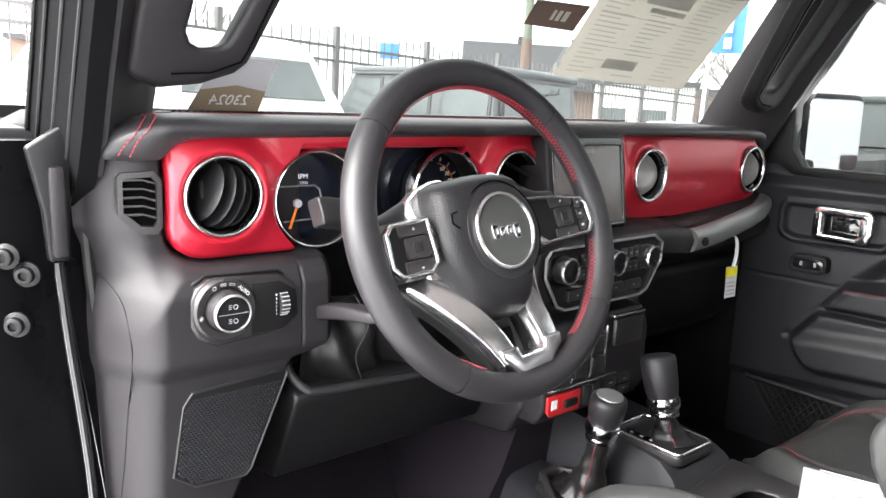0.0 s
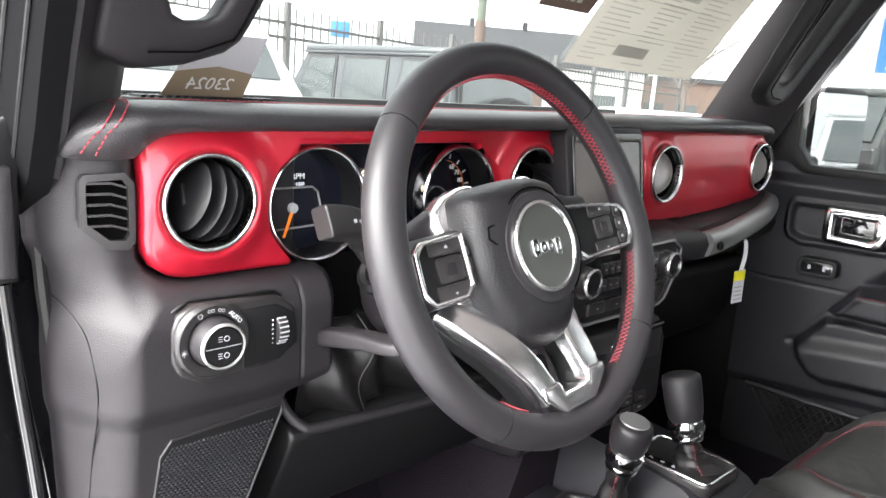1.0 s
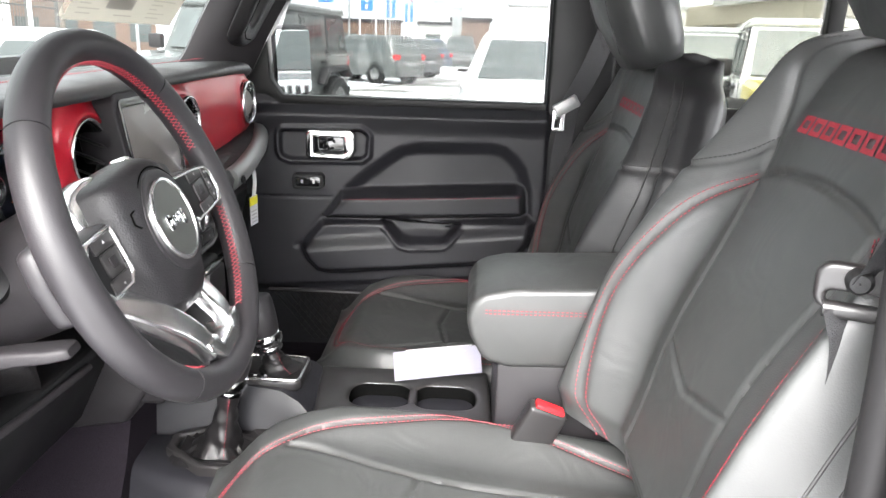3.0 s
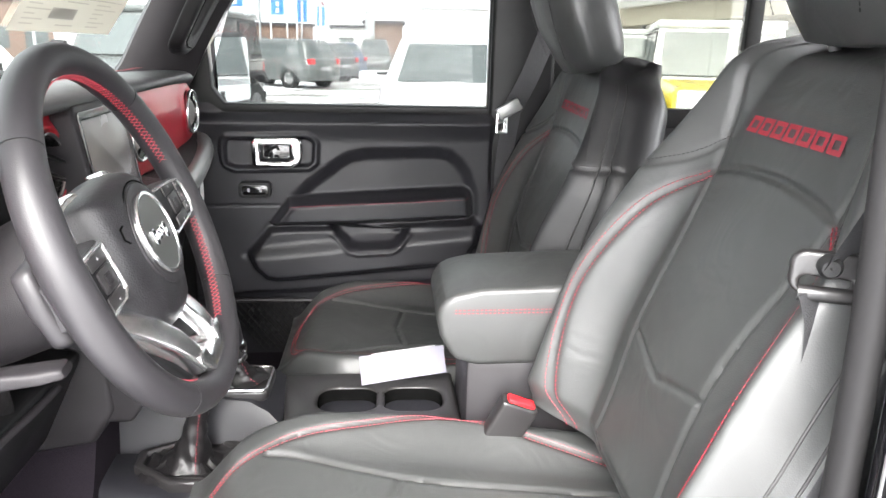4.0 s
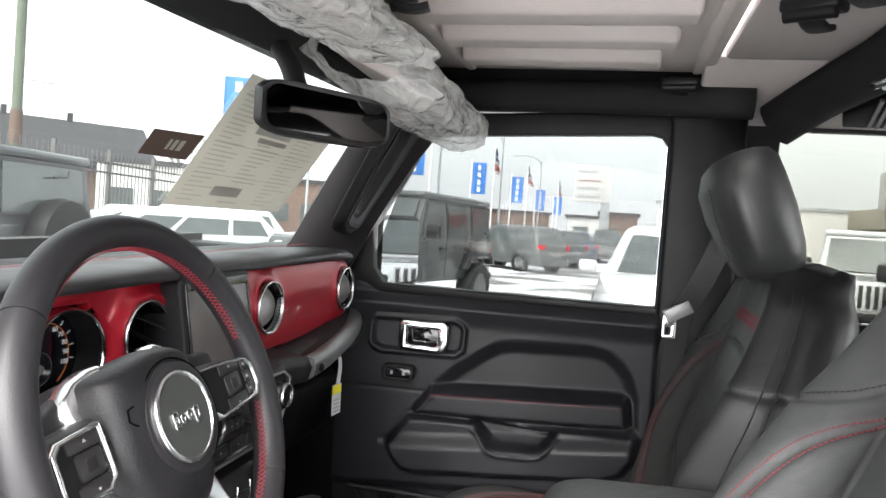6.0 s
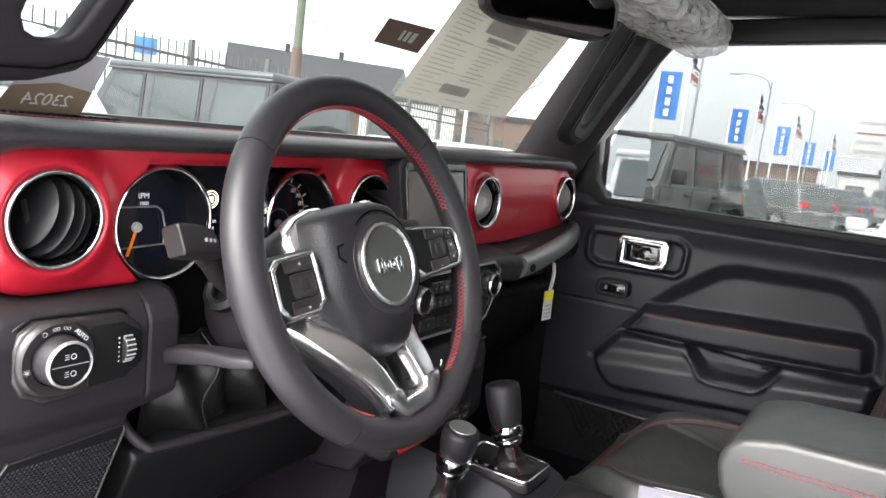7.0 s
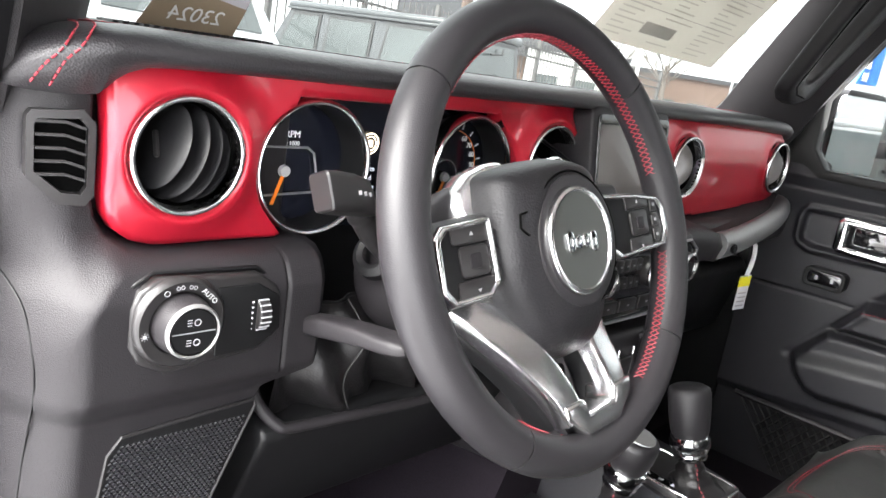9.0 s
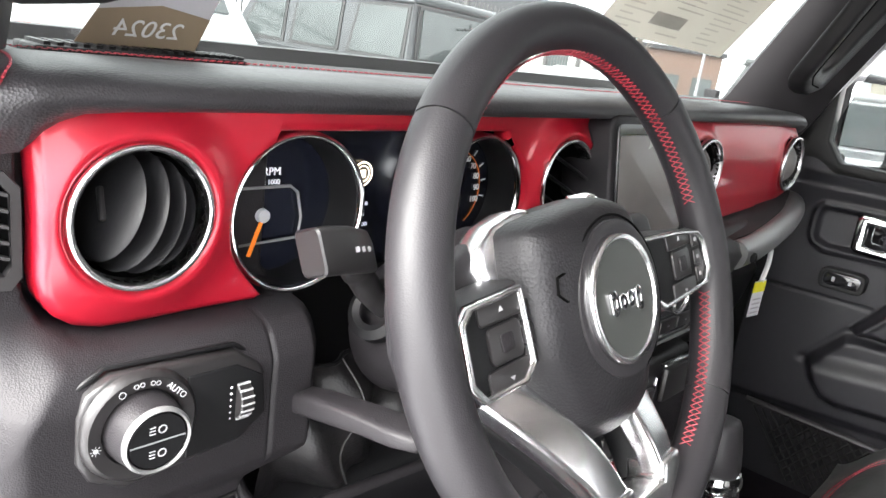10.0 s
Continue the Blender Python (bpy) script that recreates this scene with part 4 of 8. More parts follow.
def end_y(x, z):
    """How far back the skin stands at a place of the driver's end."""
    face = -0.040 + 0.010 * smoothstep(1.178, 1.206, z)
    q = smoothstep(-0.596, -0.648, x)
    face = face + (0.004 - face) * smoothstep(1.196 - 0.058 * q, 1.224 + 0.018 * q, z)
    face = face + (slope_y(z) - face) * smoothstep(1.112, 1.086, z)
    w = max(0.0, -0.618 - x)
    wrap = 30.0 * w * w * (1 - 0.55 * smoothstep(1.19, 1.25, z))
    sd = sd_poly(x, z, RED_EDGE)
    recess = 0.030 * smoothstep(0.0035, -0.0035, sd) + 0.016 * smoothstep(0.002, -0.002, sd_poly(x, z, VENT_EDGE)) * (x < -0.604)
    groove = 0.0022 * math.exp(-((x + 0.4665) / 0.0010) ** 2) * (1.105 < z < 1.207)
    lip = 0.010 * smoothstep(0.010, 0.0, end_right(z) - x)
    return face + wrap + recess + groove + lip


RED_EDGE = [(-0.606, 1.36), (-0.606, 1.250), (-0.603, 1.234), (-0.596, 1.221), (-0.584, 1.2125), (-0.566, 1.2085), (-0.40, 1.2085), (-0.40, 1.36)]
VENT_EDGE = [(-0.6125, 1.2555), (-0.618, 1.250), (-0.630, 1.251), (-0.6465, 1.2655), (-0.6465, 1.298), (-0.644, 1.3015), (-0.618, 1.303), (-0.6125, 1.2965)]
NX, NZ = 130, 190
bm = bmesh.new()
rows = []
for j in range(NZ + 1):
    z = 0.900 + 0.440 * j / NZ
    xr = end_right(z)
    row = [Vector((-0.688, 0.19, z))]
    row += [Vector((x, end_y(x, z), z)) for x in [-0.686 + (xr + 0.686) * i / NX for i in range(NX + 1)]]
    row.append(Vector((xr, 0.10, z)))
    rows.append([bm.verts.new(p) for p in row])
for a, b in zip(rows, rows[1:]):
    for i in range(len(a) - 1):
        bm.faces.new((a[i], a[i + 1], b[i + 1], b[i]))
bm.faces.new([rows[0][0]] + [rows[0][k] for k in range(len(rows[0]) - 1, 0, -1)])
dpart("end_panel", bm, "plastic", label="moulded black grained end of the dashboard", smooth=75)
seam = [(-0.676, 1.206), (-0.664, 1.200), (-0.655, 1.186), (-0.650, 1.165), (-0.648, 1.12), (-0.649, 1.06), (-0.652, 0.99), (-0.656, 0.92)]
dpart("panel_seam", tube(spline([(x, end_y(x, z) - 0.0004, z) for x, z in seam], 5), 0.0009, 6), "plastic_dark")
# column bay with knee ledge
bay = [(0.22, 1.22), (0.06, 1.21), (0.05, 1.05), (-0.022, 1.044), (-0.030, 1.036), (-0.026, 1.024), (0.03, 0.91), (0.22, 0.88)]
dpart("knee_panel", prism(bay, "x", -0.470, -0.12, 0.006, 3, angle=12), "plastic_dark")
dpart("knee_ledge", tube(spline([(-0.470, -0.002, 1.078), (-0.466, -0.014, 1.060), (-0.455, -0.025, 1.046), (-0.44, -0.029, 1.041), (-0.36, -0.031, 1.036), (-0.26, -0.032, 1.030), (-0.20, -0.032, 1.028)], 6), 0.0055, 10), "plastic", label="rounded lip of the knee panel")
# centre stack and passenger side
dpart("centre_body", prism([(0.22, 1.335), (0.064, 1.335), (0.064, 1.212), (-0.05, 1.205), (-0.078, 1.195), (-0.072, 1.105), (-0.05, 1.085), (-0.062, 0.95), (-0.03, 0.90), (0.22, 0.86)], "x", -0.118, 0.168, 0.008, 3, angle=12), "plastic")
dpart("passenger_body", prism([(0.22, 1.335), (0.064, 1.335), (0.064, 1.203), (-0.030, 1.196), (-0.044, 1.180), (-0.036, 1.155), (0.02, 1.12), (0.06, 1.05), (0.075, 0.93), (0.22, 0.90)], "x", 0.170, 0.610, 0.010, 3, angle=12), "plastic")
# lid in darker plastic, with the foot well's shade in its colour
dpart("glovebox_lid", prism([(0.012, 1.105), (-0.002, 1.09), (0.03, 0.97), (0.05, 0.95), (0.07, 0.95), (0.05, 1.1)], "x", 0.215, 0.585, 0.008, 3), "plastic_dark", label="dark closed glovebox lid")

# pad on top: a soft roll along the front edge
def pad_ring(x, drop=0.0, back=0.0, low=1.336):
    pr = [(0.20, 1.352), (0.10, 1.362), (0.03, 1.366), (0.0, 1.3655), (-0.016, 1.3635), (-0.0265, 1.3590), (-0.0305, 1.3530), (-0.0285, 1.3470), (-0.016, low + 0.0030), (0.006, low), (0.20, low)]
    return [(x, y + back * (1 - smoothstep(-0.03, 0.16, y)), max(z - drop, low + 0.0008 * k)) for k, (y, z) in enumerate(reversed(pr))]
xs = [(-0.670, 0.040, 0.070, 1.322), (-0.664, 0.027, 0.042, 1.3185), (-0.652, 0.015, 0.020, 1.317), (-0.636, 0.008, 0.008, 1.317), (-0.622, 0.0045, 0.003, 1.318), (-0.613, 0.003, 0.001, 1.3195), (-0.608, 0.002, 0.0, 1.324), (-0.602, 0.0015, 0, 1.330), (-0.594, 0.001, 0, 1.3345), (-0.582, 0, 0, 1.3375), (-0.56, 0, 0, 1.339), (-0.5, 0, 0, 1.340), (-0.3, 0, 0, 1.341), (-0.1, 0, 0, 1.342), (0.1, 0, 0, 1.342), (0.3, 0, 0, 1.341), (0.5, 0.002, 0.006, 1.338), (0.575, 0.005, 0.010, 1.334), (0.600, 0.009, 0.016, 1.328), (0.618, 0.016, 0.026, 1.322), (0.630, 0.028, 0.045, 1.315)]
pad = dpart("top_pad", loft([pad_ring(*x) for x in xs]), "pad", label="soft black stitched leather dash pad", smooth=60)
def pad_at(x):
    """The pad's outline at a place along it."""
    for a, b in zip(xs, xs[1:]):
        if a[0] <= x <= b[0]:
            f = (x - a[0]) / (b[0] - a[0])
            return [Vector(p) for p in pad_ring(x, *[a[k] * (1 - f) + b[k] * f for k in (1, 2, 3)])]
bm = bmesh.new()
for xo in (-0.006, 0.004):
    line = []
    for k, x in ((9, -0.598), (8, -0.608), (7, -0.615), (6, -0.622), (5, -0.628), (4, -0.634), (3, -0.640), (2, -0.645)):
        line.append(pad_at(x + xo)[k] + Vector((-0.0002, -0.0009, 0.0008)))
    stitch_row(spline(line, 8), 0.006, 0.66, 0.0008, bm)
for k in range(2):
    stitch_row([(x, 0.085 + 0.008 * k, 1.3645) for x in (-0.59, 0.6)], 0.006, 0.62, 0.0004, bm)
dpart("pad_stitching", bm, "thread", pad, "twin rows of red stitching")
# defroster grille on the pad
bm = box(-0.56, -0.40, 0.115, 0.155, 1.358, 1.3645, 0.002)
for k in range(18):
    x = -0.553 + k * 0.0086
    box(x, x + 0.0045, 0.118, 0.152, 1.363, 1.3668, bm=bm)
dpart("defroster_grille", bm, "plastic_dark")

# red trim panels
ZC = 1.280
TACH, SPEED = (-0.422, 1.2685), (-0.221, 1.2665)
VL, VCL, VCR, VR = -0.546, -0.105, 0.200, 0.545
R_HOLE = 0.0430


def ray_poly(c, a, pts):
    """How far an outline lies from c in the direction a."""
    dx, dy, best = math.cos(a), math.sin(a), 1e9
    for (x0, y0), (x1, y1) in zip(pts, pts[1:] + pts[:1]):
        ex, ey = x1 - x0, y1 - y0
        det = dx * ey - dy * ex
        if abs(det) < 1e-12:
            continue
        t = ((x0 - c[0]) * ey - (y0 - c[1]) * ex) / det
        u = ((x0 - c[0]) * dy - (y0 - c[1]) * dx) / det
        if t > 0 and -1e-6 <= u <= 1 + 1e-6:
            best = min(best, t)
    return best


def trim_y(x, z):
    """The red skin: gently crowned, swelling into a collar round each vent."""
    y = -0.003 if x < 0 else -0.003 - 0.014 * math.sin(math.pi * min(1.0, max(0.0, (z - 1.200) / 0.150))) - 0.004 * smoothstep(0.52, 0.30, x)
    for v, h, w in ((VL, 0.0125, 0.020), (VCL, 0.0150, 0.017), (VCR, 0.0050, 0.013), (VR, 0.0050, 0.013)):
        d = max(0.0, math.hypot(x - v, z - ZC) - R_HOLE)
        y -= h * math.exp(-(d / w) ** 2) * (1 - 0.55 * math.exp(-(d / 0.0035) ** 2))
    return y


def vent_block(bm, v, pts, free, n=150, m=16):
    """Red skin between a round vent hole and an outline; free(x, z) is true on edges that end in the open."""
    rings = [[] for _ in range(m + 3)]
    for i in range(n):
        a = 2 * math.pi * i / n
        L = ray_poly((v, ZC), a, pts)
        ex, ez = v + L * math.cos(a), ZC + L * math.sin(a)
        roll = free(ex, ez)
        rings[0].append((v + R_HOLE * math.cos(a), trim_y(v + R_HOLE * math.cos(a), ZC + R_HOLE * math.sin(a)) + 0.012, ZC + R_HOLE * math.sin(a)))
        for j in range(m + 1):
            f = (j / m)
            f = 1 - (1 - f) ** 1.35
            r = R_HOLE + (L - R_HOLE) * f
            x, z = v + r * math.cos(a), ZC + r * math.sin(a)
            edge = (L - r)
            y = trim_y(x, z) + (0.0045 * (1 - min(1.0, edge / 0.006)) ** 2 if roll else 0.0)
            rings[j + 1].append((x, y, z))
        rings[m + 2].append((ex, trim_y(ex, ez) + (0.020 if roll else 0.001), ez))
    return loft(rings, bm, cap=False)


def arc(c, r, a0, a1, n=16):
    return [(c[0] + r * math.cos(radians(a0 + (a1 - a0) * k / n)), c[1] + r * math.sin(radians(a0 + (a1 - a0) * k / n))) for k in range(n + 1)]


RT_ = 0.0605
TOPZ = 1.3475
left_out = [(-0.603, TOPZ), (-0.603, 1.250), (-0.600, 1.235), (-0.593, 1.2235), (-0.582, 1.2155), (-0.566, 1.2115), (-0.4545, 1.2105)] + arc(TACH, RT_, 241, 119) + [(TACH[0] + RT_ * math.cos(radians(119)), TOPZ)]
bm = vent_block(bmesh.new(), VL, left_out, lambda x, z: z < TOPZ - 0.001 and not (x > -0.4535 and z > 1.322))
xa, xb = TACH[0] + RT_ * math.cos(radians(119)), SPEED[0] + RT_ * math.cos(radians(64))


def brow(x):
    z = 1.3290
    for c in (TACH, SPEED):
        if abs(x - c[0]) < RT_:
            z = max(z, c[1] + math.sqrt(RT_ ** 2 - (x - c[0]) ** 2)) if abs(x - c[0]) < 0.020 else min(1.3290, z) if c[1] + math.sqrt(RT_ ** 2 - (x - c[0]) ** 2) < 1.3290 else c[1] + math.sqrt(RT_ ** 2 - (x - c[0]) ** 2)
    return z


cols = []
for i in range(81):
    x = xa + (xb - xa) * i / 80
    z0 = brow(x)
    if i == 0:
        z0 = TACH[1] + RT_ * math.sin(radians(119))
    if i == 80:
        z0 = SPEED[1] + RT_ * math.sin(radians(64))
    cols.append([(x, trim_y(x, z0) + 0.020, z0), (x, trim_y(x, z0) + 0.004, z0)] + [(x, trim_y(x, z0 + (TOPZ - z0) * f), z0 + (TOPZ - z0) * f) for f in (0.12, 0.4, 0.7, 1.0)])
loft(cols, bm, cap=False, closed=False)
mid_out = [(xb, TOPZ)] + arc(SPEED, RT_, 64, -48) + [(-0.172, 1.213), (-0.072, 1.210), (-0.056, 1.216), (-0.050, 1.235), (-0.050, TOPZ)]
vent_block(bm, VCL, mid_out, lambda x, z: z < TOPZ - 0.001 and x > -0.183)
dpart("driver_trim", bm, "red", label="satin red trim panel round the gauges", smooth=70)
bm = vent_block(bmesh.new(), VCR, [(0.140, TOPZ), (0.140, 1.200), (0.285, 1.2015), (0.285, TOPZ)], lambda x, z: z < TOPZ - 0.001 and x < 0.284)
loft([[(x, trim_y(x, z0) + (0.02 if k == 0 else 0.0), z) for k, (z0, z) in enumerate([(1.2015 + 0.05 * (x - 0.285), 1.2015 + 0.05 * (x - 0.285))] + [((1.2015 + 0.05 * (x - 0.285)) * (1 - f) + TOPZ * f,) * 2 for f in [q / 24 for q in range(25)]])] for x in [0.285 + 0.18 * q / 20 for q in range(21)]], bm, cap=False, closed=False)
vent_block(bm, VR, [(0.465, TOPZ), (0.465, 1.2105), (0.560, 1.216), (0.578, 1.224), (0.587, 1.240), (0.584, 1.300), (0.576, 1.330), (0.566, TOPZ)], lambda x, z: z < TOPZ - 0.001 and x > 0.466)
dpart("passenger_trim", bm, "red", label="satin red trim panel before the passenger seat", smooth=70)


def air_vent(x, normal, gap, tilt=0.0):
    """A round vent: chrome ring, dark bowl, four parallel louvre discs inside a ball."""
    base = pose(x, trim_y(x + R_HOLE, ZC) - 0.0015, ZC, 90)
    ring = dpart("air_vent", put(lathe([(0.0434, -0.004), (0.0446, 0.001), (0.0446, 0.0032), (0.0436, 0.0050), (0.0420, 0.0054), (0.0404, 0.0040), (0.0396, 0.0010), (0.0392, -0.008)], None, 56), base), "satin", label="round air vent with a bright silver ring", smooth=60)
    # bowl blackened so the shade behind the louvres is in its colour
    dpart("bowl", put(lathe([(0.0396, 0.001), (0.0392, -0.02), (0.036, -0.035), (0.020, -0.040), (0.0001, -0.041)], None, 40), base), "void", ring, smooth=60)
    n = Vector(normal).normalized()
    q = n.to_track_quat("Z", "Y").to_matrix().to_4x4()
    for off in gap:
        r = math.sqrt(max(0.0001, 0.0376 ** 2 - off ** 2))
        o = Vector((x, 0.006, ZC)) + n * off
        bm = lathe([(0.0001, 0.0022), (r * 0.6, 0.0019), (r * 0.93, 0.0012), (r, 0.0), (r * 0.95, -0.0012), (0.0001, -0.0012)], Matrix.Translation(o) @ q, 40)
        # passenger discs are paler: a sky reflection put into their colour
        dpart("louvre", bm, "plastic_dark" if x < 0.1 else "screen", ring, smooth=50)
    return ring


VENTS = ((VL, (-0.93, -0.16, 0.33), (0.017, 0.004, -0.009, -0.022)), (VCL, (0.35, -0.30, 0.88), (0.020, 0.0, -0.020)),
         (VCR, (-0.60, -0.78, 0.16), (0.006, -0.012)), (VR, (-0.60, -0.78, 0.16), (0.006, -0.012)))
for v in VENTS:
    air_vent(*v)
    if v[0] == VL:
        nv = Vector(v[1]).normalized()
        dpart("thumb_tab", put(box(-0.0022, 0.0022, -0.011, 0.011, 0.0, 0.004, 0.0016), Matrix.Translation(Vector((VL, 0.006, ZC)) + nv * 0.0180) @ nv.to_track_quat("Z", "Y").to_matrix().to_4x4() @ pose(0, 0, 0, 0, 0, 35)), "plastic_smooth")

# gauge cluster
cl = dpart("gauge_panel", box(-0.482, -0.150, 0.040, 0.06, 1.205, 1.335), "display", label="black instrument cluster with two round dials")
dpart("cluster_hood", prism([(0.0165, 1.3325), (0.052, 1.326), (0.052, 1.334), (0.0165, 1.336)], "x", -0.484, -0.15), "plastic_dark", cl)
for cx, cz in (TACH, SPEED):
    d = dpart("dial", put(lathe([(0.0600, -0.010), (0.0600, 0.006), (0.0590, 0.0090), (0.0572, 0.0100), (0.0556, 0.0090), (0.0550, 0.004)], None, 64), pose(cx, 0.010, cz, 90)), "chrome", cl, "dial with a chrome ring", smooth=60)
    dpart("dial_wall", put(lathe([(0.0552, 0.005), (0.0540, -0.020), (0.0530, -0.0285)], None, 48), pose(cx, 0.010, cz, 90)), "plastic_dark", cl, smooth=60)
    dpart("dial_face", put(lathe([(0.0001, 0), (0.0545, 0.0)], None, 48), pose(cx, 0.0375, cz, 90)), "display", cl)
bm = bmesh.new()
for k in range(11):
    a = radians(200 - k * 21)
    for rr, ln in ((0.041, 0.006),):
        c, s = math.cos(a), math.sin(a)
        tube([(SPEED[0] + c * rr, 0.0365, SPEED[1] + s * rr), (SPEED[0] + c * (rr + ln), 0.0365, SPEED[1] + s * (rr + ln))], 0.0007, 5, bm=bm)
dpart("scale_marks", bm, "print_white", cl)
for k, word in enumerate(("60", "70", "80", "90", "100")):
    a = radians(62 - k * 20)
    dpart("scale_number", put(lettering(word, 0.0082), pose(SPEED[0] + 0.0335 * math.cos(a), 0.036, SPEED[1] + 0.0335 * math.sin(a), 90)), "print_white", cl)
dpart("scale_arc", tube([(SPEED[0] + 0.0385 * math.cos(radians(a)), 0.0365, SPEED[1] + 0.0385 * math.sin(radians(a))) for a in range(80, -60, -5)], 0.0005, 5), "orange", cl)
dpart("dial_word", put(lettering("RPM", 0.0085), pose(TACH[0] - 0.004, 0.036, TACH[1] + 0.024, 90)), "print_white", cl)
dpart("dial_word", put(lettering("x 1000", 0.0055), pose(TACH[0] - 0.004, 0.036, TACH[1] + 0.016, 90)), "print_white", cl)
dpart("sub_dial_frame", tube([(TACH[0] + x, 0.034, TACH[1] + z) for x, z in [(-0.040, 0.013), (0.012, 0.013), (0.019, 0.008), (0.024, -0.012), (0.022, -0.028), (-0.03, -0.030)]], 0.0012, 6), "bar_grey", cl)
for cx, cz, r0 in ((TACH[0] - 0.012, TACH[1] - 0.008, 0.010), (SPEED[0] - 0.010, SPEED[1] - 0.012, 0.016)):
    dpart("needle_hub", put(lathe([(0.0055, 0.0), (0.005, 0.004), (0.0001, 0.0045)], None, 20), pose(cx, 0.034, cz, 90)), "print_grey", cl)
    a = radians(250)
    dpart("needle", put(box(-0.0015, 0.0015, 0, 0.032, -0.0006, 0.0006), pose(cx, 0.0315, cz, 90) @ pose(0, 0, 0, 0, 0, 250 - 90)), "orange", cl)
dpart("dial_ring", put(lathe([(0.0195, -0.001), (0.0195, 0.003), (0.0180, 0.003), (0.0180, -0.001)], None, 40), pose(SPEED[0] - 0.010, 0.036, SPEED[1] - 0.012, 90)), "satin", cl)
ic = (-0.336, 1.287)
dpart("warning_icon", put(lathe([(0.0105, 0), (0.0105, 0.0006), (0.0092, 0.0006), (0.0092, 0)], None, 32), pose(ic[0], 0.037, ic[1], 90)), "icon", cl)
dpart("warning_icon", put(lathe([(0.0072, 0), (0.0072, 0.0006), (0.0064, 0.0006), (0.0064, 0)], None, 32), pose(ic[0], 0.037, ic[1], 90)), "icon", cl)
dpart("warning_icon", box(ic[0] - 0.0028, ic[0] + 0.0028, 0.0364, 0.037, ic[1] - 0.0034, ic[1] + 0.0034), "icon", cl)
for k, word in enumerate(("Brake", "and", "Button", "Start")):
    dpart("message_line", put(lettering(word, 0.0066), pose(-0.335, 0.0365, 1.262 - k * 0.0090, 90)), "icon_white", cl)

# touch screen, leaning back
SCR = pose(0.018, -0.044, 1.277, -9) @ pose(-0.042, 0.030, -1.276)
scr = dpart("touch_screen", prism(rrect(0.180, 0.152, 0.014, 5, 0.042, 1.276), "y", -0.030, 0.03, 0.004, 3, m=SCR), "plastic", label="centre touch screen in a dark raised bezel")
dpart("screen_glass", prism(rrect(0.154, 0.118, 0.004, 4, 0.042, 1.272), "y", -0.0315, -0.028, 0.0008, m=SCR), "screen", scr, "dark dusty screen, switched off")
dpart("bezel_rim", plate(rrect(0.164, 0.140, 0.008, 5, 0.042, 1.273), [rrect(0.155, 0.119, 0.004, 4, 0.042, 1.272)], "y", -0.033, -0.029, bevel=0.0008, m=SCR), "gloss", scr)

# passenger grab bar with end bolt
bar_path = spline([(0.288, -0.058, 1.166), (0.345, -0.062, 1.173), (0.43, -0.058, 1.184), (0.52, -0.047, 1.195), (0.580, -0.032, 1.204), (0.612, -0.014, 1.214), (0.628, 0.004, 1.226)], 6)
nb = len(bar_path) - 1
bar = dpart("grab_bar", flat_bar(bar_path, [0.034 - 0.010 * smoothstep(0.8, 1.0, k / nb) for k in range(nb + 1)], [0.042 - 0.006 * smoothstep(0.3, 1.0, k / nb) for k in range(nb + 1)], 0.42, (0, -0.35, 1)), "bar_grey", label="grey metallic grab bar", smooth=60)
dpart("bar_bolt", put(lathe([(0.0075, 0), (0.0075, 0.003), (0.005, 0.004), (0.0035, 0.0025), (0.0001, 0.0025)], None, 20), pose(0.304, -0.0775, 1.166, 84, 0, -8)), "plastic_dark", bar)
dpart("bar_shelf", loft([[(x, y0, z + 0.006), (x, -0.020, z + 0.010), (x, 0.012, z + 0.028), (x, 0.05, z + 0.02), (x, 0.05, z - 0.03), (x, y0 + 0.03, z - 0.02)] for x, y0, z in ((0.285, -0.050, 1.178), (0.43, -0.046, 1.188), (0.52, -0.036, 1.198), (0.57, -0.024, 1.206), (0.600, -0.006, 1.216))]), "plastic", bar, smooth=45)
dpart("bar_mount", loft([[(x, -0.066 + k, z1 - 0.046), (x, -0.074 + k, z1 - 0.020), (x, -0.066 + k, z1 - 0.004), (x, -0.050 + k, z1), (x, 0.02, z1 + 0.010), (x, 0.03, z1 - 0.06)] for x, z1, k in ((0.120, 1.204, 0.002), (0.16, 1.203, 0.0), (0.22, 1.198, 0.0), (0.265, 1.192, 0.002), (0.288, 1.188, 0.006), (0.296, 1.186, 0.012))]), "plastic", bar, smooth=50)
# climate panel
cp = dpart("climate_panel", plate([(-0.108, 1.178), (-0.098, 1.190), (0.145, 1.192), (0.168, 1.178), (0.166, 1.150), (0.135, 1.105), (0.118, 1.098), (-0.062, 1.098), (-0.080, 1.105), (-0.108, 1.150)], [], "y", -0.082, -0.070, bevel=0.003), "gloss", label="climate panel with chrome-rimmed knobs")
dpart("panel_rim", tube([(x, -0.083, z) for x, z in [(-0.108, 1.178), (-0.098, 1.190), (0.145, 1.192), (0.168, 1.178), (0.166, 1.150), (0.135, 1.105), (0.118, 1.098), (-0.062, 1.098), (-0.080, 1.105), (-0.108, 1.150)]], 0.0022, 8, closed=True), "bar_grey", cp)
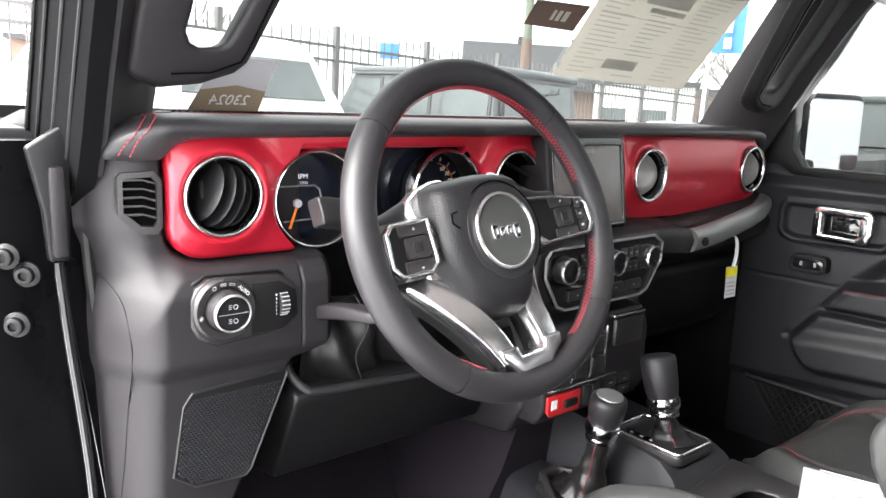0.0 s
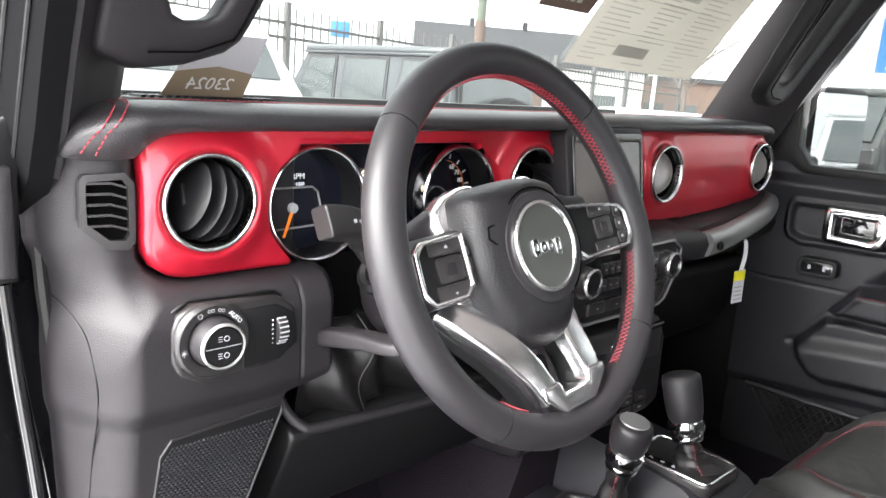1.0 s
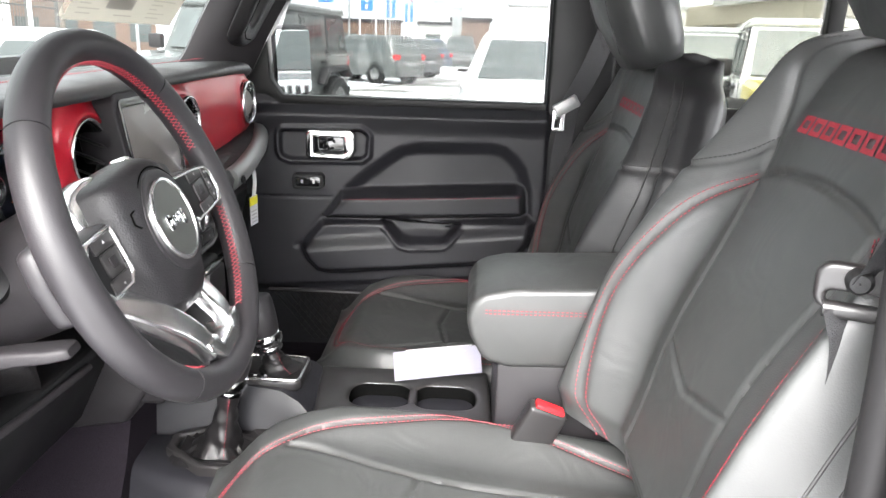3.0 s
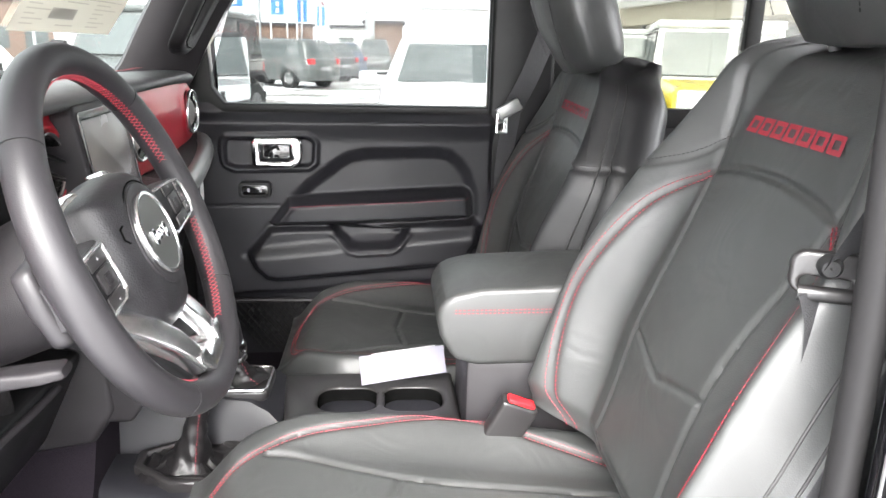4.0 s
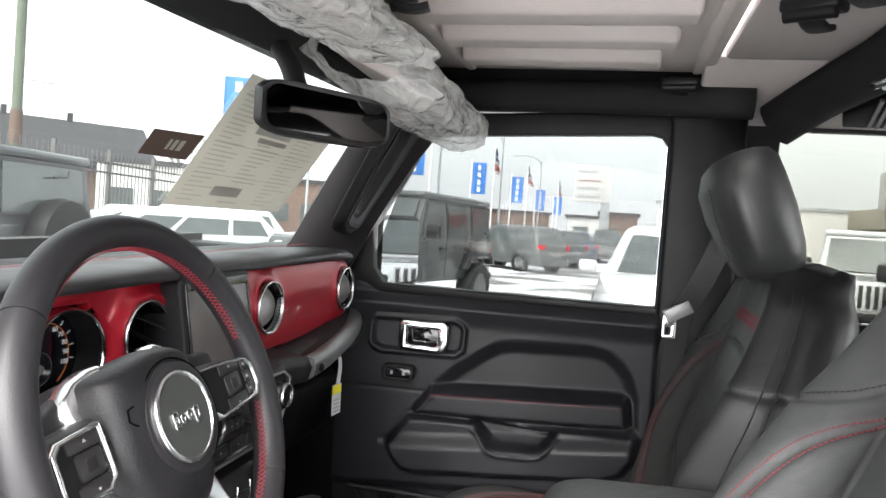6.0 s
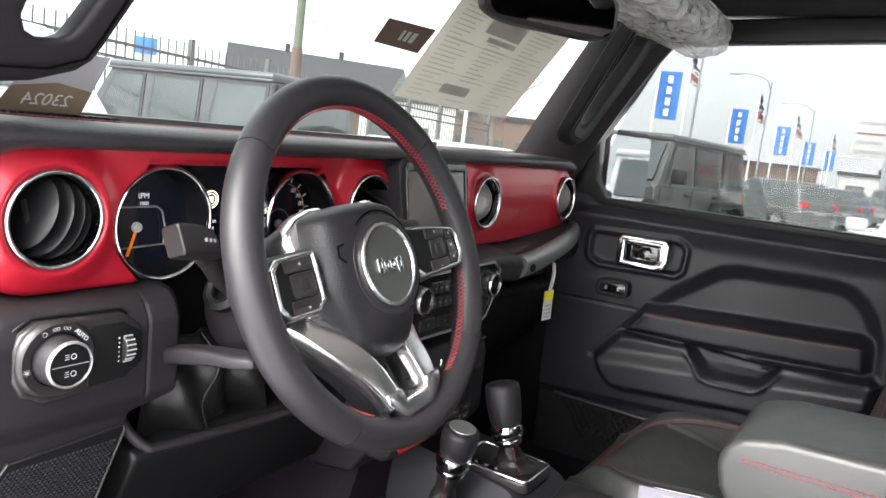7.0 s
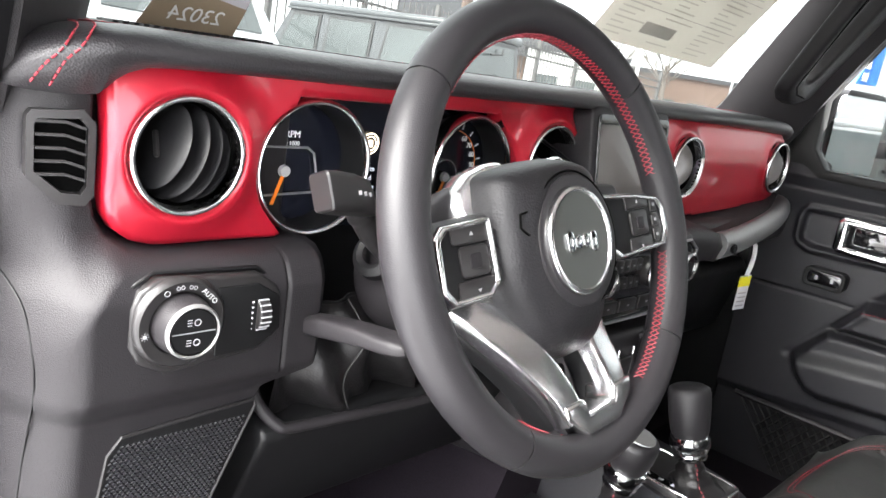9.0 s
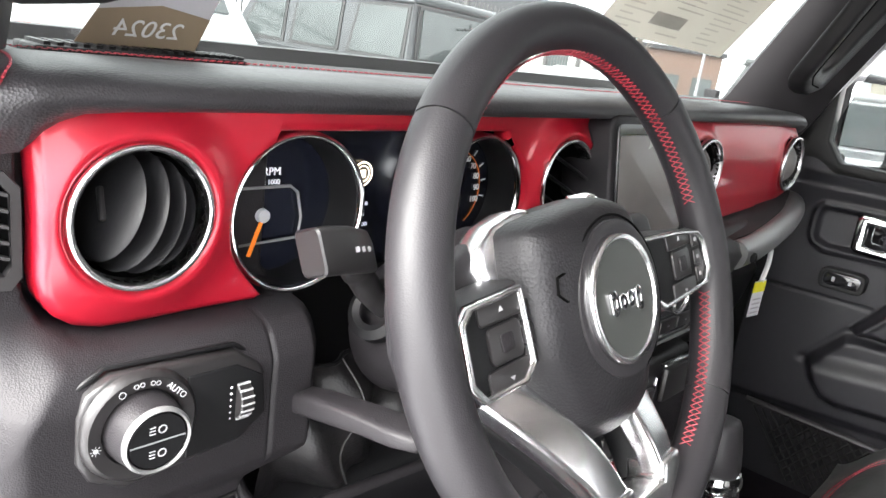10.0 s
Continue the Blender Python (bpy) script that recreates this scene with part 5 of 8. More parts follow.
for x in (-0.074, 0.036, 0.124):
    k = dpart("knob", put(lathe([(0.0195, 0), (0.0195, 0.006), (0.0185, 0.016), (0.0165, 0.018)], None, 36), pose(x, -0.082, 1.160, 90)), "plastic_smooth", cp)
    dpart("knob_ring", put(lathe([(0.0185, 0.013), (0.0195, 0.0175), (0.0180, 0.020), (0.0160, 0.0195), (0.0155, 0.015)], None, 36), pose(x, -0.082, 1.160, 90)), "satin", cp)
    dpart("knob_cap", put(lathe([(0.0158, 0.016), (0.0150, 0.0175), (0.0001, 0.0178)], None, 36), pose(x, -0.082, 1.160, 90)), "gloss", cp)
for r, z in enumerate((1.170, 1.148, 1.118)):
    for k in range(4):
        x = -0.036 + k * 0.0145 if r < 2 else -0.06 + k * 0.045
        w = 0.0125 if r < 2 else 0.040
        for xx in ((x, x + 0.096) if r < 2 else (x,)):
            b = dpart("button", box(xx, xx + w, -0.0865, -0.081, z - 0.008, z + 0.008, 0.0015), "plastic_smooth", cp)
            dpart("button_mark", box(xx + w / 2 - 0.0022, xx + w / 2 + 0.0022, -0.0869, -0.0862, z - 0.001, z + 0.001), "print_grey", cp)

# switch bank under the climate panel
sb = dpart("switch_bank", prism([(-0.086, 1.080), (-0.098, 1.050), (-0.098, 0.955), (-0.082, 0.930), (-0.040, 0.930), (-0.030, 1.085)], "x", -0.112, 0.128, 0.006, 3), "plastic", label="switch bank with window switches and a red axle-lock panel")
for x in (-0.094, -0.056, -0.016, 0.018):
    dpart("bright_rail", box(x, x + 0.003, -0.101, -0.096, 0.990, 1.066, 0.001), "satin", sb)
dpart("bright_rail", box(-0.104, 0.05, -0.1005, -0.096, 0.983, 0.987, 0.001), "satin", sb)
for k in range(3):
    for z in (1.042, 1.008):
        dpart("window_switch", box(-0.088 + k * 0.037, -0.060 + k * 0.037, -0.104, -0.097, z - 0.014, z + 0.014, 0.003), "plastic_smooth", sb)
dpart("socket_cover", box(0.034, 0.104, -0.106, -0.096, 1.030, 1.074, 0.005), "plastic_smooth", sb)
dpart("socket_rail", box(0.030, 0.108, -0.104, -0.096, 1.076, 1.080, 0.001), "satin", sb)
dpart("axle_lock_panel", prism([(-0.106, 0.955), (-0.100, 0.947), (-0.038, 0.947), (-0.034, 0.955), (-0.034, 0.978), (-0.106, 0.978)], "y", -0.1015, -0.097, 0.001), "red_plastic", sb, "red axle-lock switch panel")
dpart("axle_lock_switch", box(-0.072, -0.044, -0.107, -0.100, 0.956, 0.968, 0.003), "plastic_dark", sb)
dpart("axle_mark", box(-0.098, -0.086, -0.1022, -0.1012, 0.958, 0.972), "print_white", sb)
for k in range(2):
    for z in (0.972, 0.957):
        dpart("small_button", box(0.020 + k * 0.034, 0.050 + k * 0.034, -0.103, -0.097, z - 0.0065, z + 0.0065, 0.0015), "plastic_smooth", sb)
        dpart("button_mark", box(0.031 + k * 0.034, 0.039 + k * 0.034, -0.1034, -0.1028, z - 0.001, z + 0.001), "print_grey", sb)
    dpart("small_button", box(-0.029 + k * 0.021, -0.011 + k * 0.021, -0.103, -0.097, 0.950, 0.980, 0.0015), "plastic_smooth", sb)

# head lamp switch panel
SW = [(-0.5965, 1.178), (-0.591, 1.190), (-0.577, 1.1985), (-0.497, 1.1955), (-0.480, 1.184), (-0.4755, 1.177), (-0.4760, 1.147), (-0.482, 1.139), (-0.494, 1.131), (-0.570, 1.1245), (-0.590, 1.136), (-0.597, 1.150)]
sw = dpart("lamp_switch_panel", plate(SW, [], "y", -0.043, -0.020, bevel=0.0035), "plastic_smooth", label="head lamp switch panel with a rotary knob and dimmer wheel")
dpart("panel_edge", tube([(x, -0.0335, z) for x, z in [(-0.534 + (x + 0.534) * 1.035, 1.160 + (z - 1.160) * 1.06) for x, z in SW]], 0.0018, 8, closed=True), "plastic_dark", sw)
dpart("switch_recess", plate([(-0.532, 1.188), (-0.498, 1.188), (-0.478, 1.176), (-0.475, 1.148), (-0.494, 1.134), (-0.532, 1.132)], [], "y", -0.0445, -0.038, bevel=0.0012), "plastic_dark", sw)
KC = (-0.5615, 1.1655)
FACE = -0.043
dpart("dial_collar", put(lathe([(0.0350, 0), (0.0340, 0.004), (0.0318, 0.006), (0.0240, 0.0045)], None, 48), pose(KC[0], FACE, KC[1], 90)), "plastic_smooth", sw)
dpart("rotary_knob", put(lathe([(0.0225, 0), (0.0222, 0.008), (0.0205, 0.020), (0.0195, 0.022)], None, 48), pose(KC[0], FACE, KC[1], 90)), "plastic", sw)
dpart("knob_ring", put(lathe([(0.0202, 0.0195), (0.0205, 0.0225), (0.0190, 0.0245), (0.0184, 0.0242), (0.0178, 0.0228)], None, 48), pose(KC[0], FACE, KC[1], 90)), "bar_grey", sw, "satin silver ring")
dpart("knob_face", put(lathe([(0.0175, 0.0220), (0.0165, 0.0232), (0.0001, 0.0234)], None, 40), pose(KC[0], FACE, KC[1], 90)), "plastic_dark", sw)
KF = FACE - 0.0237
dpart("knob_face_split", box(KC[0] - 0.0165, KC[0] + 0.0165, KF - 0.0002, KF + 0.0006, KC[1] - 0.0004, KC[1] + 0.0004), "print_dim", sw)
for dz in (0.0075, -0.0075):
    dpart("knob_icon", put(lathe([(0.0027, 0), (0.0027, 0.0003), (0.0019, 0.0003), (0.0019, 0)], None, 14), pose(KC[0] + 0.002, KF, KC[1] + dz, 90)), "print_grey", sw)
    for jj in range(3):
        dpart("knob_icon", box(KC[0] - 0.0055, KC[0] - 0.0020, KF - 0.0002, KF + 0.0004, KC[1] + dz - 0.0022 + jj * 0.0020, KC[1] + dz - 0.0017 + jj * 0.0020), "print_grey", sw)
MF = FACE - 0.0058
dpart("lamp_mark", put(lathe([(0.0022, 0), (0.0022, 0.0003), (0.0017, 0.0003), (0.0017, 0)], None, 16), pose(KC[0] + 0.0275 * math.cos(radians(118)), MF, KC[1] + 0.0275 * math.sin(radians(118)), 90)), "print_grey", sw)
for a in (100, 93, 80, 73):
    c, s_ = math.cos(radians(a)), math.sin(radians(a))
    dpart("lamp_mark", put(lathe([(0.0016, 0), (0.0016, 0.0003), (0.0010, 0.0003), (0.0010, 0)], None, 12), pose(KC[0] + 0.0278 * c, MF, KC[1] + 0.0278 * s_, 90)), "print_grey", sw)
dpart("lamp_word", put(lettering("AUTO", 0.0056, 0.0001), pose(KC[0] + 0.0272 * math.cos(radians(44)), MF - 0.0002, KC[1] + 0.0272 * math.sin(radians(44)), 90) @ pose(0, 0, 0, 0, 0, -44)), "print_white", sw)
dpart("lamp_mark", put(lathe([(0.0015, 0), (0.0015, 0.0003), (0.0001, 0.0003)], None, 12), pose(KC[0] - 0.0275, MF, KC[1] - 0.006, 90)), "print_grey", sw)
for k in range(8):
    dpart("lamp_mark", put(box(0.0021, 0.0031, -0.0002, 0.0002, 0, 0.0003), pose(KC[0] - 0.0275, MF, KC[1] - 0.006, 90) @ pose(0, 0, 0, 0, 0, k * 45)), "print_grey", sw)
DX, DZ = -0.4935, 1.162
dpart("dimmer_wheel", put(lathe([(0.0140, -0.0048), (0.0150, -0.0040), (0.0150, 0.0040), (0.0140, 0.0048)], None, 28, cap=True), pose(DX, -0.0370, DZ, 0, 90)), "plastic_smooth", sw)
for k in range(7):
    a = radians(-54 + 18 * k)
    dpart("wheel_rib", put(box(-0.0046, 0.0046, -0.0005, 0.0005, -0.0006, 0.0006), pose(DX, -0.0370 - 0.0151 * math.cos(a), DZ + 0.0151 * math.sin(a))), "print_grey", sw)
for k in range(6):
    dpart("dimmer_mark", put(lathe([(0.0005 + 0.0001 * k, 0), (0.0001, 0.0003)], None, 10), pose(DX - 0.0085, -0.0447, DZ - 0.011 + k * 0.0044, 90)), "print_white", sw)

# speaker grille: a honeycomb of raised ribs on a sunken plate
GR = [(-0.601, 1.058), (-0.592, 1.072), (-0.482, 1.078), (-0.480, 1.072), (-0.521, 0.960), (-0.527, 0.953), (-0.586, 0.957), (-0.611, 0.976)]
def on_slope(x, z, h):
    return Vector((x, slope_y(z) - h, z - h * 0.2))
bm = bmesh.new()
vs = [bm.verts.new(on_slope(x, z, 0.0012)) for x, z in GR]
bm.faces.new(vs)
gr = dpart("speaker_grille", bm, "plastic_dark", label="black diamond-mesh speaker grille")
bm = bmesh.new()
for row in range(44):
    for col in range(34):
        x = -0.605 + col * 0.0042 + (0.0021 if row % 2 else 0)
        z = 0.930 + row * 0.0031
        if sd_poly(x, z, GR) < -0.003:
            p = [on_slope(x + 0.00155 * math.cos(a) * 1.15, z + 0.0011 * math.sin(a) * 1.15, 0.0026) for a in (0, 1.571, 3.1416, 4.712)]
            q = [on_slope(x + 0.0021 * math.cos(a) * 1.15, z + 0.00155 * math.sin(a) * 1.15, 0.0012) for a in (0, 1.571, 3.1416, 4.712)]
            P, Q = [bm.verts.new(v) for v in p], [bm.verts.new(v) for v in q]
            bm.faces.new(P)
            for i in range(4):
                bm.faces.new((P[i - 1], P[i], Q[i], Q[i - 1]))
tagged(dpart("grille_mesh", bm, "door_plastic", gr, smooth=20), kind="stuff")
dpart("grille_rim", tube([on_slope(x, z, 0.001) for x, z in GR], 0.0016, 6, closed=True), "plastic_smooth", gr)

# side demister vent at the driver's end
def side(y, z, h):
    """A place on the outer end face of the dash, h out of it."""
    f = (y - 0.004) / 0.110
    return Vector((-0.608 - 0.0415 * f - 0.15 * h, 0.001 + 0.006 * f - 0.97 * h, z))
SV = [(0.004, 1.250), (0.018, 1.2425), (0.062, 1.2435), (0.114, 1.262), (0.114, 1.302), (0.106, 1.306), (0.024, 1.308), (0.004, 1.299)]
SVi = [(0.017, 1.256), (0.026, 1.2505), (0.058, 1.2515), (0.102, 1.266), (0.102, 1.297), (0.097, 1.3005), (0.030, 1.3020), (0.017, 1.2955)]
bm = bmesh.new()
A, B, C, D = ([bm.verts.new(side(y, z, h)) for y, z in pts] for pts, h in ((SV, -0.012), (SV, 0.0030), (SVi, 0.0034), (SVi, -0.0060)))
for p, q in ((A, B), (B, C), (C, D)):
    for i in range(8):
        bm.faces.new((p[i - 1], p[i], q[i], q[i - 1]))
sv = dpart("side_vent", bm, "plastic_smooth", label="side demister vent with five slats")
# black sheet stands for the shade behind the slats
bm = bmesh.new()
bm.faces.new([bm.verts.new(side(y, z, -0.0050)) for y, z in SVi])
dpart("vent_back", bm, "void", sv)
for k in range(5):
    z = 1.2585 + k * 0.0088
    bm = loft([[side(y, z + dz + (0.004 if y > 0.05 else 0), h) for dz, h in ((0.0, -0.004), (0.0004, 0.0026), (0.0024, 0.0026), (0.0016, -0.004))] for y in (0.019, 0.052, 0.056, 0.100)])
    dpart("slat", bm, "plastic_smooth", sv)

# tag that hangs from the grab bar
tag = thing("hanging_tag", "white paper tag with a yellow band on a white strap", "tag", pose(0.466, -0.046, 1.066))
part("strap", tube(spline([(-0.022, 0.0, 0.095), (-0.004, -0.004, 0.088), (0.006, -0.003, 0.06), (0.004, 0, 0.028)], 6), 0.0042, 6, squash=0.3), "white_plastic", tag)
part("card", box(-0.013, 0.013, -0.0006, 0.0006, -0.032, 0.032, 0.0, m=pose(0.002, 0, 0, 4, -6, -18)), "paper", tag)
part("band", box(-0.0132, 0.0132, -0.001, 0.001, 0.012, 0.030, 0.0, m=pose(0.002, 0, 0, 4, -6, -18)), "yellow", tag)
for k in range(4):
    part("text_line", box(-0.009, 0.009, -0.0012, 0.001, -0.026 + k * 0.008, -0.0235 + k * 0.008, 0.0, m=pose(0.002, 0, 0, 4, -6, -18)), "print_grey", tag)

# ---- steering column and wheel ----
WM = Matrix(((1, 0, 0, -0.311), (0, math.sin(radians(21.5)), -math.cos(radians(21.5)), -0.185), (0, math.cos(radians(21.5)), math.sin(radians(21.5)), 1.257), (0, 0, 0, 1)))
WM = WM @ pose(0, 0, 0, 0, 1.0, 4.2)
col = thing("steering_column", "black steering column with a turn-signal stalk and tilt lever", "steering column", WM)
part("shroud", loft([[(w * math.cos(a), h * math.sin(a) - 0.012 + o, z) for a in [2 * math.pi * i / 28 for i in range(28)]] for w, h, o, z in ((0.050, 0.048, 0, -0.045), (0.066, 0.062, 0, -0.055), (0.070, 0.066, 0, -0.11), (0.066, 0.062, -0.005, -0.17), (0.060, 0.055, -0.01, -0.20))]), "plastic", col, smooth=60)
def fold(u, v):
    x, z = -0.452 + 0.165 * u, 1.150 - 0.115 * v
    ridge = 0.013 * math.sin(9.5 * u + 5.0 * v + 1.8 * math.sin(4 * v)) * (0.35 + 0.65 * v) + 0.006 * math.sin(21 * u - 7 * v)
    return Vector((x + 0.006 * math.sin(7 * v), -0.008 - ridge - 0.014 * math.sin(math.pi * v), z))
bay_ = thing("column_gaiter", "creased black leather gaiter under the steering column", "gaiter", pose(-0.36, 0.01, 1.10))
part("gaiter_folds", put(grid(54, 40, fold), pose(0.36, -0.01, -1.10)), "boot", bay_, smooth=80)
part("gaiter_hem", put(tube([fold(k / 24, 0.02) for k in range(25)], 0.0022, 8), pose(0.36, -0.01, -1.10)), "plastic_dark", bay_)
part("gaiter_seam", put(tube([fold(0.46, k / 24) - Vector((0, 0.0008, 0)) for k in range(25)], 0.0012, 6), pose(0.36, -0.01, -1.10)), "thread_black", bay_)
st = part("turn_signal_stalk", tube(spline([(-0.058, 0.008, -0.152), (-0.074, 0.022, -0.147), (-0.090, 0.040, -0.138), (-0.103, 0.053, -0.128)], 6), [0.0105] * 7 + [0.0115] * 6 + [0.0130] * 6, 16, squash=0.8), "plastic_smooth", col, "black turn-signal stalk with a blunt end")
part("stalk_head", loft([[(x, 0.058 + oy + w * sx, -0.118 + oz + h * sy) for sx, sy in rrect(2, 2, 0.34, 4)] for x, w, h, oy, oz in ((-0.088, 0.0115, 0.011, -0.008, -0.012), (-0.098, 0.0150, 0.014, -0.004, -0.006), (-0.116, 0.0158, 0.0145, 0.0, 0.0), (-0.138, 0.0160, 0.0140, 0.003, 0.006), (-0.149, 0.0155, 0.0130, 0.004, 0.009), (-0.1505, 0.0140, 0.0115, 0.004, 0.0095))]), "plastic_smooth", st, smooth=32)
part("stalk_collar", put(lathe([(0.024, -0.004), (0.024, 0.004), (0.018, 0.008), (0.013, 0.006)], None, 28), pose(-0.066, 0.006, -0.152) @ Vector((-0.7, 0.45, 0.25)).to_track_quat("Z", "Y").to_matrix().to_4x4()), "plastic_dark", col)
for k in range(3):
    part("stalk_mark", box(-0.118 + k * 0.007, -0.1145 + k * 0.007, 0.056 - 0.001 * k, 0.0595 - 0.001 * k, -0.1044 - 0.0026 * k, -0.1030 - 0.0026 * k), "print_grey", st)
part("tilt_lever", loft([[(x + w * sx, y + h * sy, z) for sx, sy in rrect(2, 2, 0.5, 3)] for x, y, z, w, h in ((-0.128, -0.040, -0.20, 0.010, 0.008), (-0.128, -0.046, -0.155, 0.011, 0.009), (-0.126, -0.054, -0.115, 0.012, 0.008), (-0.122, -0.062, -0.090, 0.014, 0.007), (-0.120, -0.066, -0.072, 0.013, 0.006), (-0.120, -0.067, -0.069, 0.010, 0.004))]), "plastic", col, "black tilt lever")

wheel = thing("steering_wheel", "black leather steering wheel with red stitching and satin silver spokes", "steering wheel", WM)
RO, RT = 0.1755, 0.0166
def rim_ring(a, n=18):
    c, s = math.cos(a), math.sin(a)
    fat = 1.0 + 0.06 * math.cos(2 * a)
    return [((RO + RT * 1.02 * fat * math.cos(t)) * c, (RO + RT * 1.02 * fat * math.cos(t)) * s, RT * 1.05 * math.sin(t)) for t in [2 * math.pi * k / n for k in range(n)]]
for a0, a1 in ((-42, 42), (42, 138), (138, 234), (234, 318)):
    ring = [rim_ring(radians(a0 + 0.25 + (a1 - a0 - 0.5) * k / 28)) for k in range(29)]
    part("rim_section", loft(ring), "wheel", wheel, smooth=70)
part("rim_core", tube([(RO * math.cos(radians(a)), RO * math.sin(radians(a)), 0) for a in range(0, 360, 6)], RT * 0.955, 14, closed=True), "thread_black", wheel)
bm = bmesh.new()
for a0, a1 in ((13, 150), (-62, -14), (166, 200), (232, 244)):
    n = int((a1 - a0) * 0.55)
    for k in range(n):
        for d0, d1, t0, t1 in ((0, 1.0, 160, 188), (0, 1.0, 188, 160)):
            pts = []
            for f in (0.0, 0.5, 1.0):
                a = radians(a0 + (a1 - a0) * (k + d0 + (d1 - d0) * f) / n)
                t = radians(t0 + (t1 - t0) * f)
                pts.append(((RO + RT * 1.07 * math.cos(t)) * math.cos(a), (RO + RT * 1.07 * math.cos(t)) * math.sin(a), RT * 1.1 * math.sin(t)))
            tube(pts, 0.00052, 5, bm=bm)
part("rim_stitching", bm, "thread_rim", wheel, "red cross stitching along the inner rim", kind="stuff")

# air-bag cover
HX = 0.0
hub_out = [(-0.076, 0.040), (-0.062, 0.056), (0.0, 0.062), (0.062, 0.056), (0.076, 0.040), (0.080, 0.0), (0.078, -0.025), (0.066, -0.055), (0.048, -0.084), (0.022, -0.099), (-0.022, -0.099), (-0.048, -0.084), (-0.066, -0.055), (-0.078, -0.025), (-0.080, 0.0)]
hub_out = [(x * (0.71 if x > 0 else 1.03), y) for x, y in hub_out]
hub_s = [(p.x, p.y) for p in spline([(x, y, 0) for x, y in hub_out], 4, True)]
rings = [[(HX + x * k, y * k, z) for x, y in hub_s] for k, z in ((0.78, -0.058), (0.93, -0.048), (0.995, -0.034), (1.012, -0.024), (1.0, -0.0145), (0.965, -0.0060), (0.91, 0.0015), (0.83, 0.0072), (0.72, 0.0112), (0.56, 0.0136))]
part("airbag_cover", loft(rings), leather("airbag_grain", (0.0085, 0.0080, 0.0092), 0.44, 520.0, 0.30, spec=0.34), wheel, "black grained air-bag cover", smooth=60)
tab = [(-0.066, 0.020), (-0.068, 0.010), (-0.060, 0.004), (-0.052, 0.004)]
part("cover_groove", tube([(HX + 0.056 * math.cos(radians(a)), -0.008 + 0.056 * math.sin(radians(a)), 0.0118) for a in range(150, -60, -6)], 0.0009, 6), "void", wheel)
part("cover_groove", tube([(HX + x, y, 0.0105) for x, y in [(-0.050, 0.022)] + tab + [(-0.046, -0.034)]], 0.0009, 6), "void", wheel)
part("cover_groove", tube([(HX + x, y, z) for x, y, z in [(0.028, -0.057, 0.011), (0.012, -0.064, 0.0112), (0.008, -0.071, 0.0102), (-0.006, -0.072, 0.0100), (-0.010, -0.064, 0.0112), (-0.030, -0.055, 0.0112)]], 0.0009, 6), "void", wheel)
for sx in (-1, 1):
    near = 1.0 if sx < 0 else 0.72
    strip = [(HX + sx * x * near, y) for x, y in ((0.040, 0.064), (0.056, 0.063), (0.074, 0.057), (0.087, 0.046), (0.093, 0.033), (0.091, 0.024), (0.089, 0.0), (0.092, -0.034), (0.086, -0.052), (0.060, -0.045), (0.060, 0.036), (0.040, 0.048))]
    bm = plate(strip, [], "z", -0.044, -0.019, bevel=0.006)
    for v in bm.verts:
        v.co.z += 0.42 * (0.080 - math.hypot(v.co.x, v.co.y))
    part("hub_trim", bm, "satin", wheel, "satin silver strip beside the air-bag cover", smooth=45)
for sx in (-1, 1):
    pad = [(sx * x, y) for x, y in ((0.050, 0.058), (0.084, 0.049), (0.122, 0.036), (0.152, 0.034), (0.158, 0.0), (0.152, -0.040), (0.100, -0.044), (0.060, -0.030))]
    part("spoke_pad", plate(pad, [], "z", -0.054, -0.033, bevel=0.008), "wheel", wheel, smooth=50)
badge = part("badge", put(lathe([(0.043, 0), (0.0435, 0.0035), (0.0425, 0.0052), (0.0395, 0.0052), (0.0385, 0.003)], None, 64), pose(HX, -0.008, 0.0125)), "satin", wheel, "round grey badge in a bright ring", smooth=60)
part("badge_face", put(lathe([(0.0390, 0.0036), (0.02, 0.0040), (0.0001, 0.0042)], None, 48), pose(HX, -0.008, 0.0125)), material("badge_grey", (0.055, 0.058, 0.055), 0.35, metal=0.3), badge)
part("badge_seat", put(lathe([(0.0530, -0.004), (0.0525, 0.0015), (0.0500, 0.0022), (0.0440, 0.0010), (0.0435, -0.002)], None, 56), pose(HX, -0.008, 0.0125)), "wheel", wheel, smooth=60)
# raised bright badge shapes, plain
for k, (x0, x1, y0, y1) in enumerate(((-0.0225, -0.0135, -0.0085, 0.0085), (-0.0115, -0.0030, -0.0065, 0.0045), (-0.0010, 0.0075, -0.0065, 0.0045), (0.0100, 0.0190, -0.0115, 0.0055))):
    w, h = (x1 - x0), (y1 - y0)
    cx, cy = HX + (x0 + x1) / 2, -0.008 + (y0 + y1) / 2
    part("badge_shape", plate(rrect(w, h, min(w, h) * 0.42, 4, cx, cy), [rrect(w * 0.42, h * 0.34, 0.0012, 3, cx, cy)], "z", 0.0160, 0.0185, bevel=0.0006), "chrome", badge)

